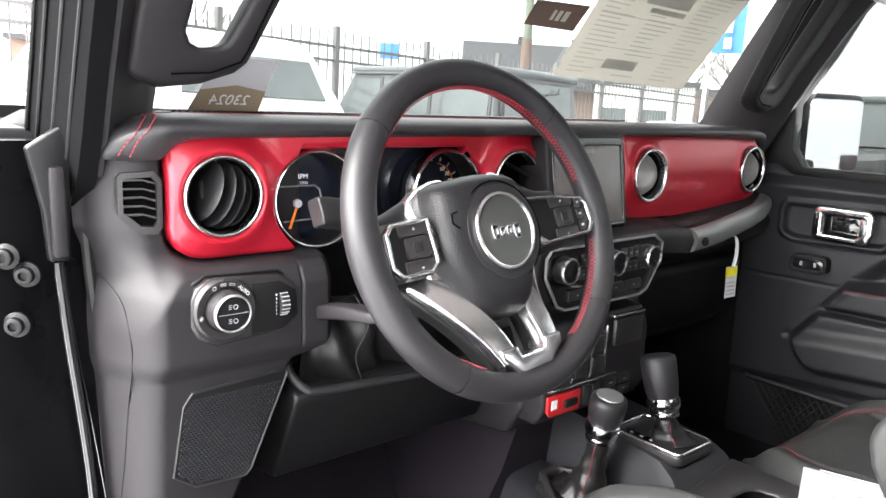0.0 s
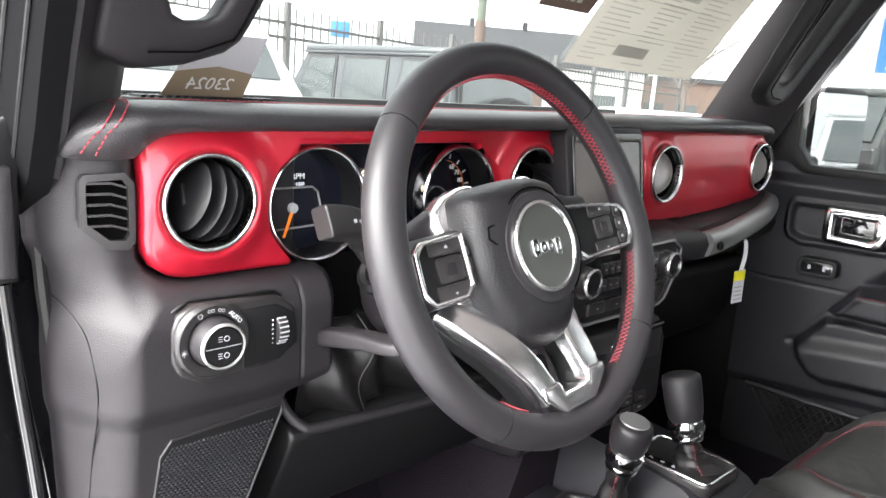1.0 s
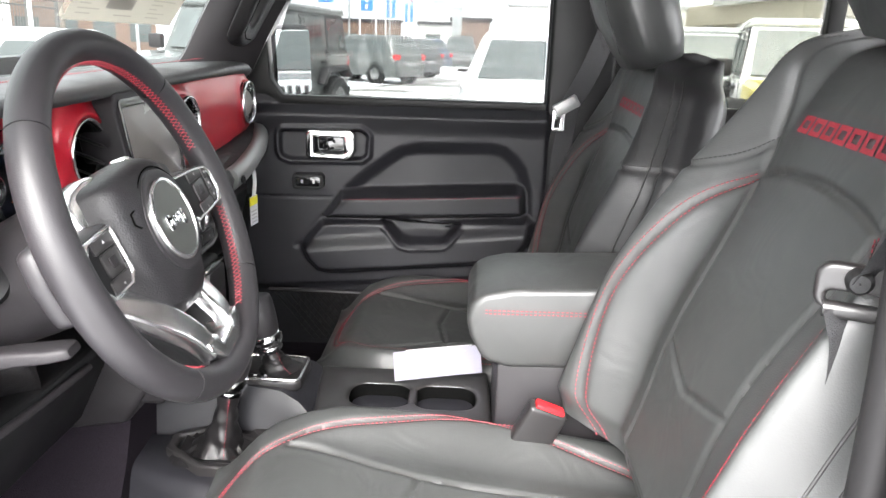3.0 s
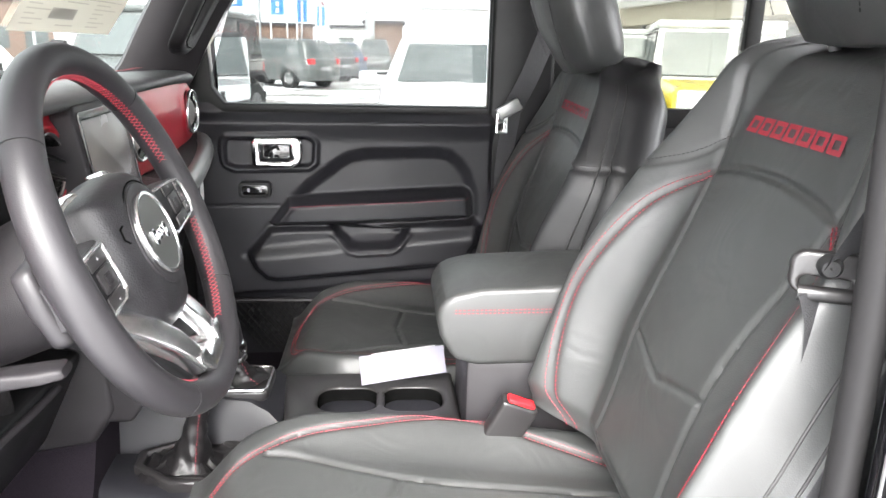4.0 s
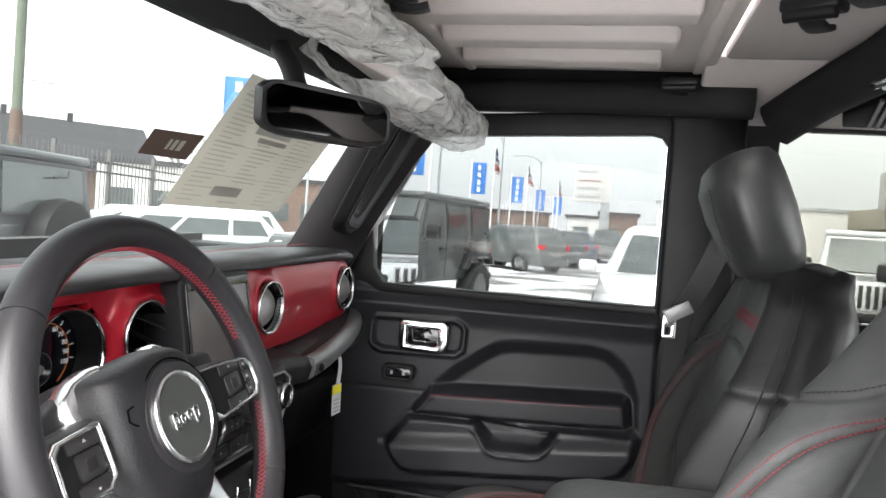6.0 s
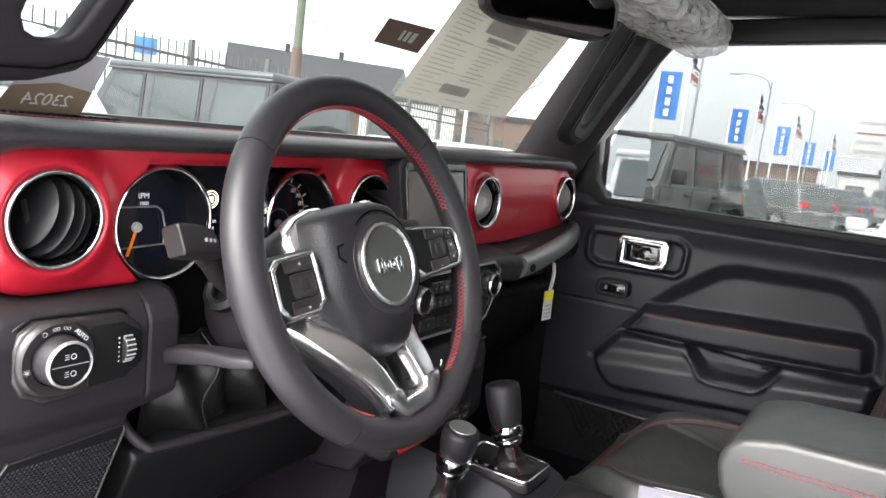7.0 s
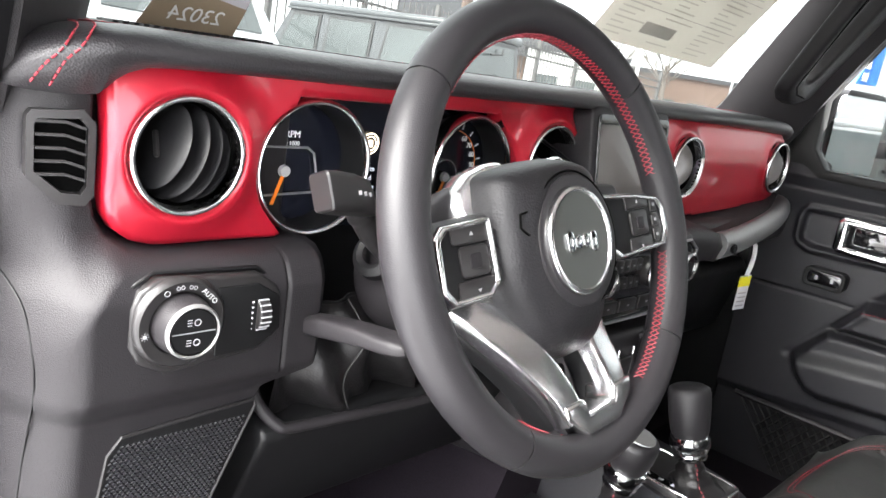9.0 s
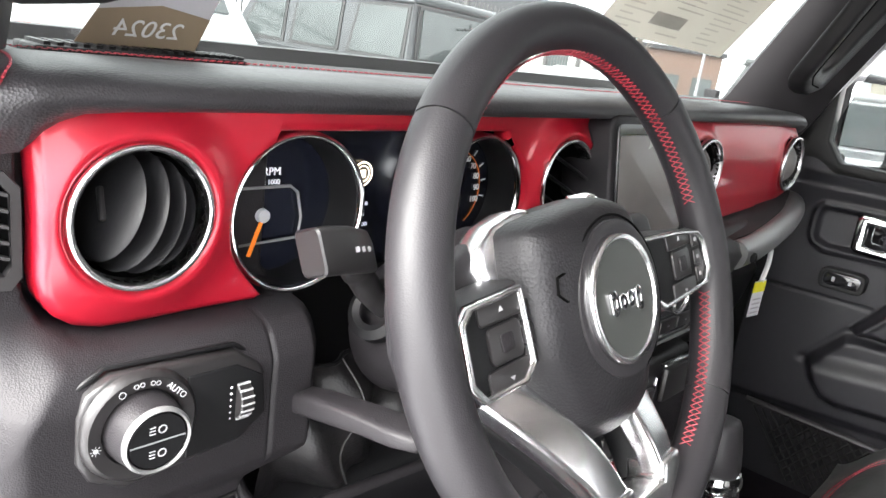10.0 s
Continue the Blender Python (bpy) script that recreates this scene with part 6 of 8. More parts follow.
# spokes with button pods
def pod(sign):
    X = lambda v: HX * 0 + sign * v
    out = [(0.088, 0.025), (0.142, 0.023), (0.152, 0.014), (0.153, -0.024), (0.143, -0.036), (0.098, -0.036), (0.086, -0.027)]
    if sign > 0:
        out = [(0.034, 0.027), (0.104, 0.022), (0.146, 0.016), (0.157, 0.006), (0.161, -0.020), (0.151, -0.033), (0.056, -0.035), (0.038, -0.024)]
    o2 = [(X(x), y) for x, y in out]
    sp = part("spoke", loft([[(x * k + X(0.118) * (1 - k), y * k - 0.006 * (1 - k), z) for x, y in o2] for k, z in ((1.0, -0.034), (1.04, -0.018), (1.0, 0.000), (0.95, 0.004))]), "wheel", wheel, "wheel spoke with thumb buttons")
    sp.location.z = -0.007 if sign < 0 else 0.001
    i1 = [(X(0.118) + (x - X(0.118)) * 0.93, -0.006 + (y + 0.006) * 0.93) for x, y in o2]
    i2 = [(X(0.118) + (x - X(0.118)) * 0.78, -0.006 + (y + 0.006) * 0.80) for x, y in o2]
    part("bright_frame", plate(i1, [i2], "z", 0.002, 0.0095, bevel=0.0022), "satin", sp, "satin silver frame")
    part("button_bed", plate(i2, [], "z", 0.000, 0.0055, bevel=0.0008), "plastic_dark", sp)
    cx = X(0.112 if sign < 0 else 0.108)
    part("button", prism(rrect(0.030, 0.022, 0.004, 4, cx, -0.006), "z", 0.0050, 0.0078, 0.001), "plastic_smooth", sp)
    part("button", prism(rrect(0.012, 0.011, 0.002, 4, cx, -0.006), "z", 0.0076, 0.0090, 0.0006), "plastic", sp)
    for y in (0.013, -0.025):
        part("button", prism(rrect(0.040, 0.013, 0.003, 4, cx, y), "z", 0.0050, 0.0074, 0.001), "plastic_smooth", sp)
        part("button_mark", prism([(cx - 0.002, y - 0.001), (cx + 0.002, y - 0.001), (cx, y + 0.002 * (1 if y > 0 else -1.6))], "z", 0.0073, 0.0078), "print_grey", sp)
    for y in (0.008, -0.006, -0.020):
        part("button", prism(rrect(0.011, 0.012, 0.002, 4, X(0.138) if sign > 0 else X(0.090), y), "z", 0.0050, 0.0072, 0.001), "plastic_smooth", sp)
        part("button_mark", prism(rrect(0.004, 0.003, 0.001, 3, X(0.138) if sign > 0 else X(0.090), y), "z", 0.0070, 0.0075), "print_grey", sp)
pod(-1)
pod(1)
# lower forked spoke
for sx in (-1, 1):
    leg = [(-0.096, -0.038, -0.040), (-0.084, -0.058, -0.026), (-0.066, -0.084, -0.013), (-0.049, -0.112, -0.004), (-0.034, -0.142, 0.000)]
    if sx > 0:
        leg = [(0.066, -0.050, -0.042), (0.046, -0.074, -0.026), (0.035, -0.098, -0.013), (0.033, -0.120, -0.004), (0.033, -0.142, 0.000)]
    leg = spline(leg, 5)
    n = len(leg) - 1
    part("lower_spoke", flat_bar(leg, [0.034 - 0.007 * smoothstep(0.5, 1.0, k / n) for k in range(n + 1)], 0.018, 0.16, (sx * 0.10, 0.28, 1)), "satin", wheel, "satin silver leg of the forked lower spoke", smooth=30)
    part("spoke_back", flat_bar([p + Vector((sx * 0.003, -0.004, -0.019)) for p in leg], 0.026, 0.024, 0.2, (0, 0, 1)), "plastic_dark", wheel, smooth=40)
foot_out = [(-0.049, -0.130), (-0.047, -0.142), (-0.024, -0.161), (0.024, -0.161), (0.047, -0.142), (0.049, -0.130), (0.022, -0.130), (0.018, -0.143), (-0.018, -0.143), (-0.022, -0.130)]
part("spoke_foot", plate(foot_out, [], "z", -0.020, 0.0110, bevel=0.004), "satin", wheel, "satin silver foot of the forked lower spoke", smooth=30)
part("spoke_slot", box(-0.020, 0.020, -0.148, -0.112, -0.050, -0.034, 0.004), "plastic_dark", wheel)

# ---- seats ----
def bolster(u, w=0.30):
    return smoothstep(1 - w - 0.12, 1 - w * 0.35, abs(u)) * (1 - 0.75 * smoothstep(0.86, 1.0, abs(u)))


CREASE = [(0.46, 0.02), (0.42, 0.20), (0.43, 0.40), (0.50, 0.57), (0.575, 0.68), (0.64, 0.75), (0.70, 0.83), (0.765, 0.90), (0.78, 0.97)]
RED = [(0.70, 0.0), (0.77, 0.07), (0.81, 0.20), (0.815, 0.33), (0.79, 0.46), (0.75, 0.56), (0.68, 0.63), (0.575, 0.68)]
SHOULDER = [(0.64, 0.745), (0.70, 0.702), (0.77, 0.665), (0.88, 0.632), (1.0, 0.67)]
ARC = [(0.575, 0.68), (0.45, 0.695), (0.25, 0.705), (0.0, 0.710), (-0.25, 0.705), (-0.45, 0.695), (-0.575, 0.68)]
BELOW = [(0.42, 0.315), (0.0, 0.275), (-0.42, 0.315)]
SHAPE = {"wing": 0.086, "taper": 0.55, "wide": 0.955, "near": 1.0}


def mirrored(line):
    return [(-a, b) for a, b in line]


def smooth_line(line, n=8):
    return [(p.x, p.y) for p in spline([(a, b, 0) for a, b in line], n)]


BACK_SEAMS = [ARC, BELOW] + [f(l) for l in (SHOULDER, CREASE, RED) for f in (list, mirrored)]
BACK_SEAMS = [l if l is BELOW else smooth_line(l, 3) for l in BACK_SEAMS]
CUSH_RED = [(0.62, 0.0), (0.75, 0.20), (0.86, 0.37), (0.84, 0.48), (0.78, 0.60), (0.73, 0.72), (0.68, 0.83), (0.58, 0.915), (0.36, 0.955), (0.0, 0.965)]
CUSH_EDGE = [(0.38, 0.0), (0.36, 0.28), (0.38, 0.54), (0.62, 0.84)]
CUSH_SEAMS = [smooth_line(f(l), 3) for l in (CUSH_RED, CUSH_EDGE) for f in (list, mirrored)] + [[(-0.38, 0.54), (0.0, 0.57), (0.38, 0.54)]]


def seat_back_point(u, v, off=0.0):
    """Front face of the backrest: u across (-1..1), v up (0..1)."""
    w = SHAPE["wide"] * (0.235 + 0.020 * smoothstep(0.05, 0.35, v) - 0.085 * smoothstep(0.55, 1.0, v) - 0.085 * smoothstep(0.84, 1.0, v) ** 2)
    h = 0.585 * v
    bol = SHAPE["wing"] * (1 - SHAPE["taper"] * smoothstep(0.30, 0.95, v)) * bolster(u) * (SHAPE["near"] if u < 0 else 1.0)
    lumbar = 0.020 * math.exp(-((v - 0.35) / 0.22) ** 2) * (1 - u * u)
    seam = min(d_line(u * w, h, [(a * w, b * 0.585) for a, b in line]) for line in BACK_SEAMS)
    dent = 0.0050 * math.exp(-(seam / 0.0040) ** 2) - 0.0014 * math.exp(-(seam / 0.020) ** 2)
    edge = 0.034 * smoothstep(0.86, 1.0, abs(u)) ** 1.6 + 0.045 * smoothstep(0.90, 1.0, v) ** 2 + 0.02 * smoothstep(0.06, 0.0, v)
    return Vector((u * w, bol + lumbar - dent - edge + off, h))


CL = 0.60


def cushion_point(u, v, off=0.0):
    """Upper face of the cushion: u across, v from back to front."""
    w = 0.235 + 0.012 * smoothstep(0.2, 0.6, v) - 0.085 * smoothstep(0.66, 1.0, v) ** 2
    ln = CL * v
    bol = 0.030 * bolster(u, 0.36) * (1 - 0.6 * smoothstep(0.7, 1.0, v))
    seam = min(d_line(u * w, ln, [(a * w, b * CL) for a, b in line]) for line in CUSH_SEAMS)
    dent = 0.0055 * math.exp(-(seam / 0.0042) ** 2) - 0.0022 * math.exp(-(seam / 0.024) ** 2)
    edge = 0.045 * smoothstep(0.80, 1.0, abs(u)) ** 2 + 0.050 * smoothstep(0.84, 1.0, v) ** 2
    return Vector((u * w, ln - 0.0 * edge, bol - dent - edge + 0.012 * math.sin(v * 3.0) + off))


def closed_cushion(f, depth, nu, nv, axis, flank=2.0):
    """The face f, with sides that go down and a back."""
    bm = bmesh.new()
    face = [[f(2 * i / nu - 1, j / nv) for i in range(nu + 1)] for j in range(nv + 1)]
    V = [[bm.verts.new(p) for p in row] for row in face]
    for a, b in zip(V, V[1:]):
        for i in range(nu):
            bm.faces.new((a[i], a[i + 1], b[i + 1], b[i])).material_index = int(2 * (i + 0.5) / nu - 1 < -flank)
    rim = V[0][:] + [r[-1] for r in V[1:]] + V[-1][-2::-1] + [r[0] for r in V[-2:0:-1]]
    prev = rim
    cen = sum((v.co for v in rim), Vector()) / len(rim)
    for k, shrink in (((0.25, 1.03), (0.7, 1.03), (1.0, 0.95)) if axis == 1 else ((0.20, 1.012), (0.5, 0.97), (1.0, 0.84))):
        cur = []
        for v in rim:
            p = v.co.copy()
            p = cen + (p - cen) * shrink
            p[axis] = v.co[axis] * (1 - k) + (-depth) * k
            cur.append(bm.verts.new(p))
        for i in range(len(rim)):
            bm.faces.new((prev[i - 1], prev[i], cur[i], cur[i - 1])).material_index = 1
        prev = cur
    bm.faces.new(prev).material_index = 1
    return bm


def seat(name, label, m, recline, head, bulk=(1.0, 1.0), reach=1.0, tall=1.0, slide=0.0, shape=(0.086, 0.55, 0.955, 0.60)):
    """A front bucket seat; origin at the hip line, y forward, z up."""
    SHAPE["wing"], SHAPE["taper"], SHAPE["wide"], SHAPE["near"] = shape
    s = thing(name, label, "car seat", m, group="front seats")
    lean = pose(0, -0.375, 0.02, recline, 0, 0) @ Matrix.Diagonal((1, 1, tall, 1))
    # the passenger seat's near flank takes the darker side tone as painted shade
    back = part("backrest", put(closed_cushion(seat_back_point, 0.11, 150, 190, 1, 0.80 if tall < 1.0 else 2.0), lean), "seat", s, smooth=70)
    cm = pose(0, -0.425 - slide, -0.048, 4.0) @ Matrix.Diagonal((1, reach, 1, 1))
    cush = part("cushion", put(closed_cushion(cushion_point, 0.16, 130, 150, 2), cm), "seat", s, smooth=70)
    # second slot: darker tone that paints shade onto the sides
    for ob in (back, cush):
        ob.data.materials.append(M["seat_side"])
    def rows(f, m, line, gap, scale, bm):
        """Two stitch rows, one on each side of a seam."""
        L = smooth_line(line, 10)
        for sgn in (-1, 1):
            out = []
            for i, (u, v) in enumerate(L):
                a, b = L[max(i - 1, 0)], L[min(i + 1, len(L) - 1)]
                tx, ty = (b[0] - a[0]) * 0.235, (b[1] - a[1]) * scale
                n = math.hypot(tx, ty) or 1.0
                out.append(m @ f(u - sgn * ty / n * gap / 0.235, v + sgn * tx / n * gap / scale, 0.0010))
            stitch_row(out, 0.0062, 0.6, 0.00075, bm)
    bm = bmesh.new()
    for line in (RED, mirrored(RED)):
        rows(seat_back_point, lean, line, 0.0042, 0.585, bm)
    part("back_stitching", bm, "thread", back, "twin rows of red stitching", kind="stuff")
    bm = bmesh.new()
    rows(cushion_point, cm, CUSH_RED + mirrored(CUSH_RED)[-2::-1], 0.0042, CL, bm)
    part("cushion_stitching", bm, "thread", cush, "twin rows of red stitching", kind="stuff")
    bm = bmesh.new()
    for line in (SHOULDER, mirrored(SHOULDER), [(0.92, 0.66), (0.90, 0.76), (0.88, 0.86), (0.80, 0.95)], [(-0.92, 0.66), (-0.90, 0.76), (-0.88, 0.86), (-0.80, 0.95)]):
        stitch_row([lean @ seat_back_point(u, v + 0.012, 0.001) for u, v in smooth_line(line, 8)], 0.0060, 0.6, 0.0008, bm)
    part("dark_stitching", bm, "thread_black", back, kind="stuff")
    for sgn in (-1, 1):
        for u in (0.955, 0.985):
            part("piping", tube([lean @ seat_back_point(sgn * u, 0.06 + 0.86 * k / 40, 0.0004) for k in range(41)], 0.0016, 6), "thread_black", back)
    # embroidered model mark: seven red blocks
    for k in range(7):
        u0 = 0.515 - k * 0.140 - 0.120
        bm = bmesh.new()
        pts = [lean @ seat_back_point(u, v, 0.0014) for u, v in ((u0, 0.778), (u0 + 0.120, 0.778), (u0 + 0.120, 0.812), (u0, 0.812))]
        q = [lean @ seat_back_point(u, v, 0.0014) for u, v in ((u0 + 0.030, 0.787), (u0 + 0.090, 0.787), (u0 + 0.090, 0.803), (u0 + 0.030, 0.803))]
        P, Q = [bm.verts.new(p) for p in pts], [bm.verts.new(p) for p in q]
        for i in range(4):
            bm.faces.new((P[i - 1], P[i], Q[i], Q[i - 1]))
        part("embroidery", bm, "thread", back, "red embroidered block")
    # head restraint
    hc = Vector(head)
    rings = []
    for z, w, d, o in ((-0.112, 0.070, 0.028, 0.0), (-0.104, 0.098, 0.046, 0.0), (-0.07, 0.112, 0.054, 0.002), (-0.01, 0.127, 0.061, 0.008), (0.04, 0.127, 0.060, 0.010), (0.072, 0.118, 0.052, 0.005), (0.088, 0.098, 0.038, 0.0), (0.094, 0.06, 0.02, -0.003)):
        w, d = w * bulk[0], d * bulk[1]
        rings.append([(w * sx * (1 - 0.06 * (sy > 0.5)), o + d * sy, z) for sx, sy in rrect(2, 2, 0.75, 6)])
    hr = part("head_restraint", put(loft(rings), Matrix.Translation(hc) @ pose(0, 0, 0, -14 if tall == 1.0 else -19, 0, 0)), "seat", s, "padded black leather head restraint", smooth=70)
    bm = bmesh.new()
    for sgn in (-1, 1):
        stitch_row([Matrix.Translation(hc) @ pose(0, 0, 0, -14 if tall == 1.0 else -19) @ Vector((sgn * x, 0.012 + y, z)) for x, y, z in ((0.080, 0.052, -0.07), (0.092, 0.058, 0.0), (0.088, 0.054, 0.05))], 0.006, 0.6, 0.0008, bm)
    part("head_stitching", bm, "thread_black", hr, kind="stuff")
    for x in (-0.055, 0.055):
        part("head_post", tube([lean @ Vector((x, -0.055, 0.54)), hc + Vector((x, 0, -0.085))], 0.006, 12), "bar_grey", s)
    part("seat_base", box(-0.19, 0.19, -0.40, -0.02, -0.28, -0.12, 0.02), "plastic_dark", s)
    return s


seat("car_seat", "black leather driver's bucket seat with red stitching", pose(-0.285, -0.322, 0.902), 20.5, (0.0, -0.579, 0.661), slide=0.023)
seat("car_seat", "black leather passenger's bucket seat with red stitching", pose(0.400, -0.298, 0.872), 15.8, (0, -0.484, 0.624), (1.02, 1.08), 0.88, 0.94, 0.022, (0.058, 0.70, 1.03, 0.9))

# ---- mirror, visors and papers at the windscreen ----
rv = thing("rear_view_mirror", "black rear-view mirror on a stem", "rear-view mirror", pose(0.073, -0.155, 1.581, 0, 0, -23.6))
part("mirror_shell", loft([[(w * sx, y, h * sy) for sx, sy in rrect(2, 2, 0.5, 5)] for y, w, h in ((-0.016, 0.116, 0.030), (-0.018, 0.122, 0.036), (-0.005, 0.124, 0.038), (0.012, 0.110, 0.032), (0.026, 0.07, 0.02))]), "plastic_smooth", rv, smooth=60)
part("mirror_glass", prism(rrect(0.228, 0.058, 0.02, 5), "y", -0.0195, -0.0175), material("dark_mirror_glass", (0.10, 0.10, 0.10), 0.03, metal=1.0, blotch=0.0, rough_var=0.0), rv, "dark dimming mirror glass")
part("stem", tube(spline([(0.0, 0.02, 0.0), (0.0, 0.05, 0.03), (0.0, 0.075, 0.075), (0.0, 0.10, 0.105)], 5), 0.016, 12), "plastic", rv)


def visor(x0, x1, m, depth, thick=0.034, name="sun_visor"):
    v = thing(name, "folded sun visor in crumpled clear film", "sun visor", m, group="sun visors")
    part("flap", box(x0 + 0.02, x1 - 0.02, -0.075, 0.075, -0.012, 0.012, 0.010, 3), "headliner", v)
    rnd = random.Random(7)
    def wrap(u, w):
        a = 2 * math.pi * u
        x = x0 + (x1 - x0) * w
        e = min(1.0, 5 * min(w, 1 - w) + 0.55)
        n = noise.noise((x * 22, math.cos(a) * 2, math.sin(a) * 2)) * 0.014 + noise.noise((x * 60, math.cos(a) * 5, math.sin(a) * 5)) * 0.006
        return Vector((x, (depth * e + n) * math.cos(a), (thick * e + n) * math.sin(a)))
    part("film", grid(64, 60, wrap, closed_u=True), "film", v, "crumpled milky plastic film", smooth=80)
    return v


visor(0.12, 0.575, pose(0, -0.180, 1.694, 26, 4, 0), 0.135, 0.056)
visor(-0.56, 0.125, pose(0, -0.190, 1.702, 20, -1, 0), 0.135)

# price sheet, card and slip stuck inside the windscreen
def on_screen(x, z, h=0.004):
    return Vector((x, ws_y(z) - 0.030 * (x / 0.64) ** 2 - h, z - h * 0.5))


def screen_sheet(name, label, corners, mat_, cat):
    """A paper sheet on the glass; corners bl, br, tr, tl as (x, z)."""
    (a, b, c, d) = corners
    def f(u, v, h=0.004):
        x = (a[0] * (1 - u) + b[0] * u) * (1 - v) + (d[0] * (1 - u) + c[0] * u) * v
        z = (a[1] * (1 - u) + b[1] * u) * (1 - v) + (d[1] * (1 - u) + c[1] * u) * v
        return on_screen(x, z, h)
    s = part(name, grid(12, 12, lambda u, v: f(u, v)), mat_, None, label, 60, cat)
    return s, f


def sheet_bars(owner, f, rects, mat_):
    for u0, u1, v0, v1 in rects:
        bm = bmesh.new()
        bm.faces.new([bm.verts.new(f(u, v, 0.0048)) for u, v in ((u0, v0), (u1, v0), (u1, v1), (u0, v1))])
        part("print_bar", bm, mat_, owner)


sheet, sf = screen_sheet("price_sheet", "cream window price sheet with faded grey print seen from behind", ((0.092, 1.442), (0.463, 1.433), (0.512, 1.640), (0.126, 1.650)), "sticker", "price sheet")
rnd = random.Random(3)
sheet_bars(sheet, sf, [(0.30, 0.62, 0.62, 0.78), (0.28, 0.52, 0.10, 0.18), (0.36, 0.62, 0.56, 0.60), (0.05, 0.95, 0.86, 0.875), (0.05, 0.95, 0.50, 0.505), (0.05, 0.95, 0.26, 0.265)], "sticker_ink")
lines = []
for k in range(26):
    v = 0.05 + k * 0.035
    for u0 in (0.06, 0.38, 0.68):
        if not (0.28 < u0 < 0.6 and (0.60 < v < 0.80 or 0.08 < v < 0.2)):
            lines.append((u0, u0 + rnd.uniform(0.08, 0.24), v, v + 0.010))
sheet_bars(sheet, sf, lines, material("sheet_faint_print", (0.43, 0.41, 0.35), 0.8))
slip, lf = screen_sheet("brown_slip", "brown card slip with dark marks seen from behind", ((-0.026, 1.512), (0.089, 1.511), (0.101, 1.550), (-0.020, 1.547)), "brown_card", "card slip")
sheet_bars(slip, lf, [(0.40, 0.46, 0.3, 0.7), (0.50, 0.58, 0.3, 0.7), (0.62, 0.72, 0.3, 0.7)], "sticker_ink")
note, nf = screen_sheet("stock_note", "brown and white paper note with a stock number seen from behind", ((-0.528, 1.366), (-0.432, 1.367), (-0.422, 1.432), (-0.500, 1.432)), "paper", "note")
bm = bmesh.new()
bm.faces.new([bm.verts.new(nf(u, v, 0.0046)) for u, v in ((0, 0.0), (1, 0.0), (1, 0.42), (0.5, 0.52), (0, 0.42))])
part("brown_field", bm, material("note_brown", (0.27, 0.21, 0.14), 0.8), note)
tx = lettering("23024", 0.020, 0.0002)
tx.transform(Matrix.Diagonal((-1, 1, 1, 1)))
for vtx in tx.verts:
    u, v = 0.5 + vtx.co.x / 0.085, 0.24 + vtx.co.y / 0.075
    vtx.co = nf(u, v, 0.0054 + vtx.co.z)
part("number", tx, "print_white", note)

# driver's belt on the pillar and the passenger's belt
belt = thing("driver_belt", "black driver's seat belt with a pillar guide", "seat belt", pose(-0.59, -0.80, 1.2))
BI = pose(0.59, 0.80, -1.2)
def strap_band(pts, w, parent, inv, across):
    P = spline(pts, 6)
    a = Vector(across).normalized()
    bm = loft([[p - a * w / 2, p + a * w / 2, p + a * w / 2 + Vector((0.0008, -0.0012, 0)), p - a * w / 2 + Vector((0.0008, -0.0012, 0))] for p in P])
    return part("webbing", put(bm, inv), "webbing", parent, "grey-black woven webbing", smooth=60)
strap_band([(-0.500, -0.778, 1.262), (-0.500, -0.788, 1.228), (-0.500, -0.789, 1.17), (-0.502, -0.783, 1.104), (-0.51, -0.772, 0.96), (-0.535, -0.76, 0.80)], 0.044, belt, BI, (0.35, -0.9, 0.1))
strap_band([(-0.506, -0.792, 1.285), (-0.545, -0.825, 1.42), (-0.585, -0.835, 1.56), (-0.59, -0.84, 1.62)], 0.046, belt, BI, (0.35, -0.9, 0.1))
GM = BI @ pose(-0.500, -0.782, 1.272, 0, 0, 68)
guide = part("belt_guide", put(plate(rrect(0.056, 0.036, 0.012, 5, 0.0, 0.004), [rrect(0.038, 0.010, 0.004, 4, 0.0, -0.004)], "y", -0.006, 0.006, bevel=0.0035), GM), "plastic_smooth", belt, "black belt guide loop", smooth=60)
part("guide_lip", put(tube([(-0.020, 0.004, -0.013), (0.020, 0.004, -0.013)], 0.0065, 12), GM), "plastic_smooth", guide)
part("guide_bolt", put(lathe([(0.0095, -0.002), (0.0095, 0.006), (0.0065, 0.011), (0.001, 0.011)], None, 20), GM @ pose(0.0, 0.006, 0.012, -90)), "steel_dull", guide, "dark bolt head")
pb = thing("passenger_belt", "grey passenger seat belt with a silver tongue", "seat belt", pose(0.63, -0.72, 1.3))
PI_ = pose(-0.63, 0.72, -1.3)
strap_band([(0.640, -0.775, 1.45), (0.636, -0.740, 1.36), (0.632, -0.705, 1.290)], 0.046, pb, PI_, (0.25, -0.85, -0.45))
strap_band([(0.632, -0.705, 1.290), (0.640, -0.690, 1.15), (0.645, -0.690, 0.95)], 0.040, pb, PI_, (0.2, -0.95, 0.0))
part("tongue_head", put(box(-0.006, 0.006, -0.028, 0.028, -0.014, 0.014, 0.004), PI_ @ pose(0.622, -0.695, 1.288, -30, 0, 0)), "bar_grey", pb)
part("tongue", put(plate(rrect(0.026, 0.046, 0.004, 4, -0.680, 1.256), [rrect(0.012, 0.016, 0.003, 4, -0.678, 1.248)], "x", 0.618, 0.621, bevel=0.0006), PI_), "chrome", pb, "bright steel tongue")

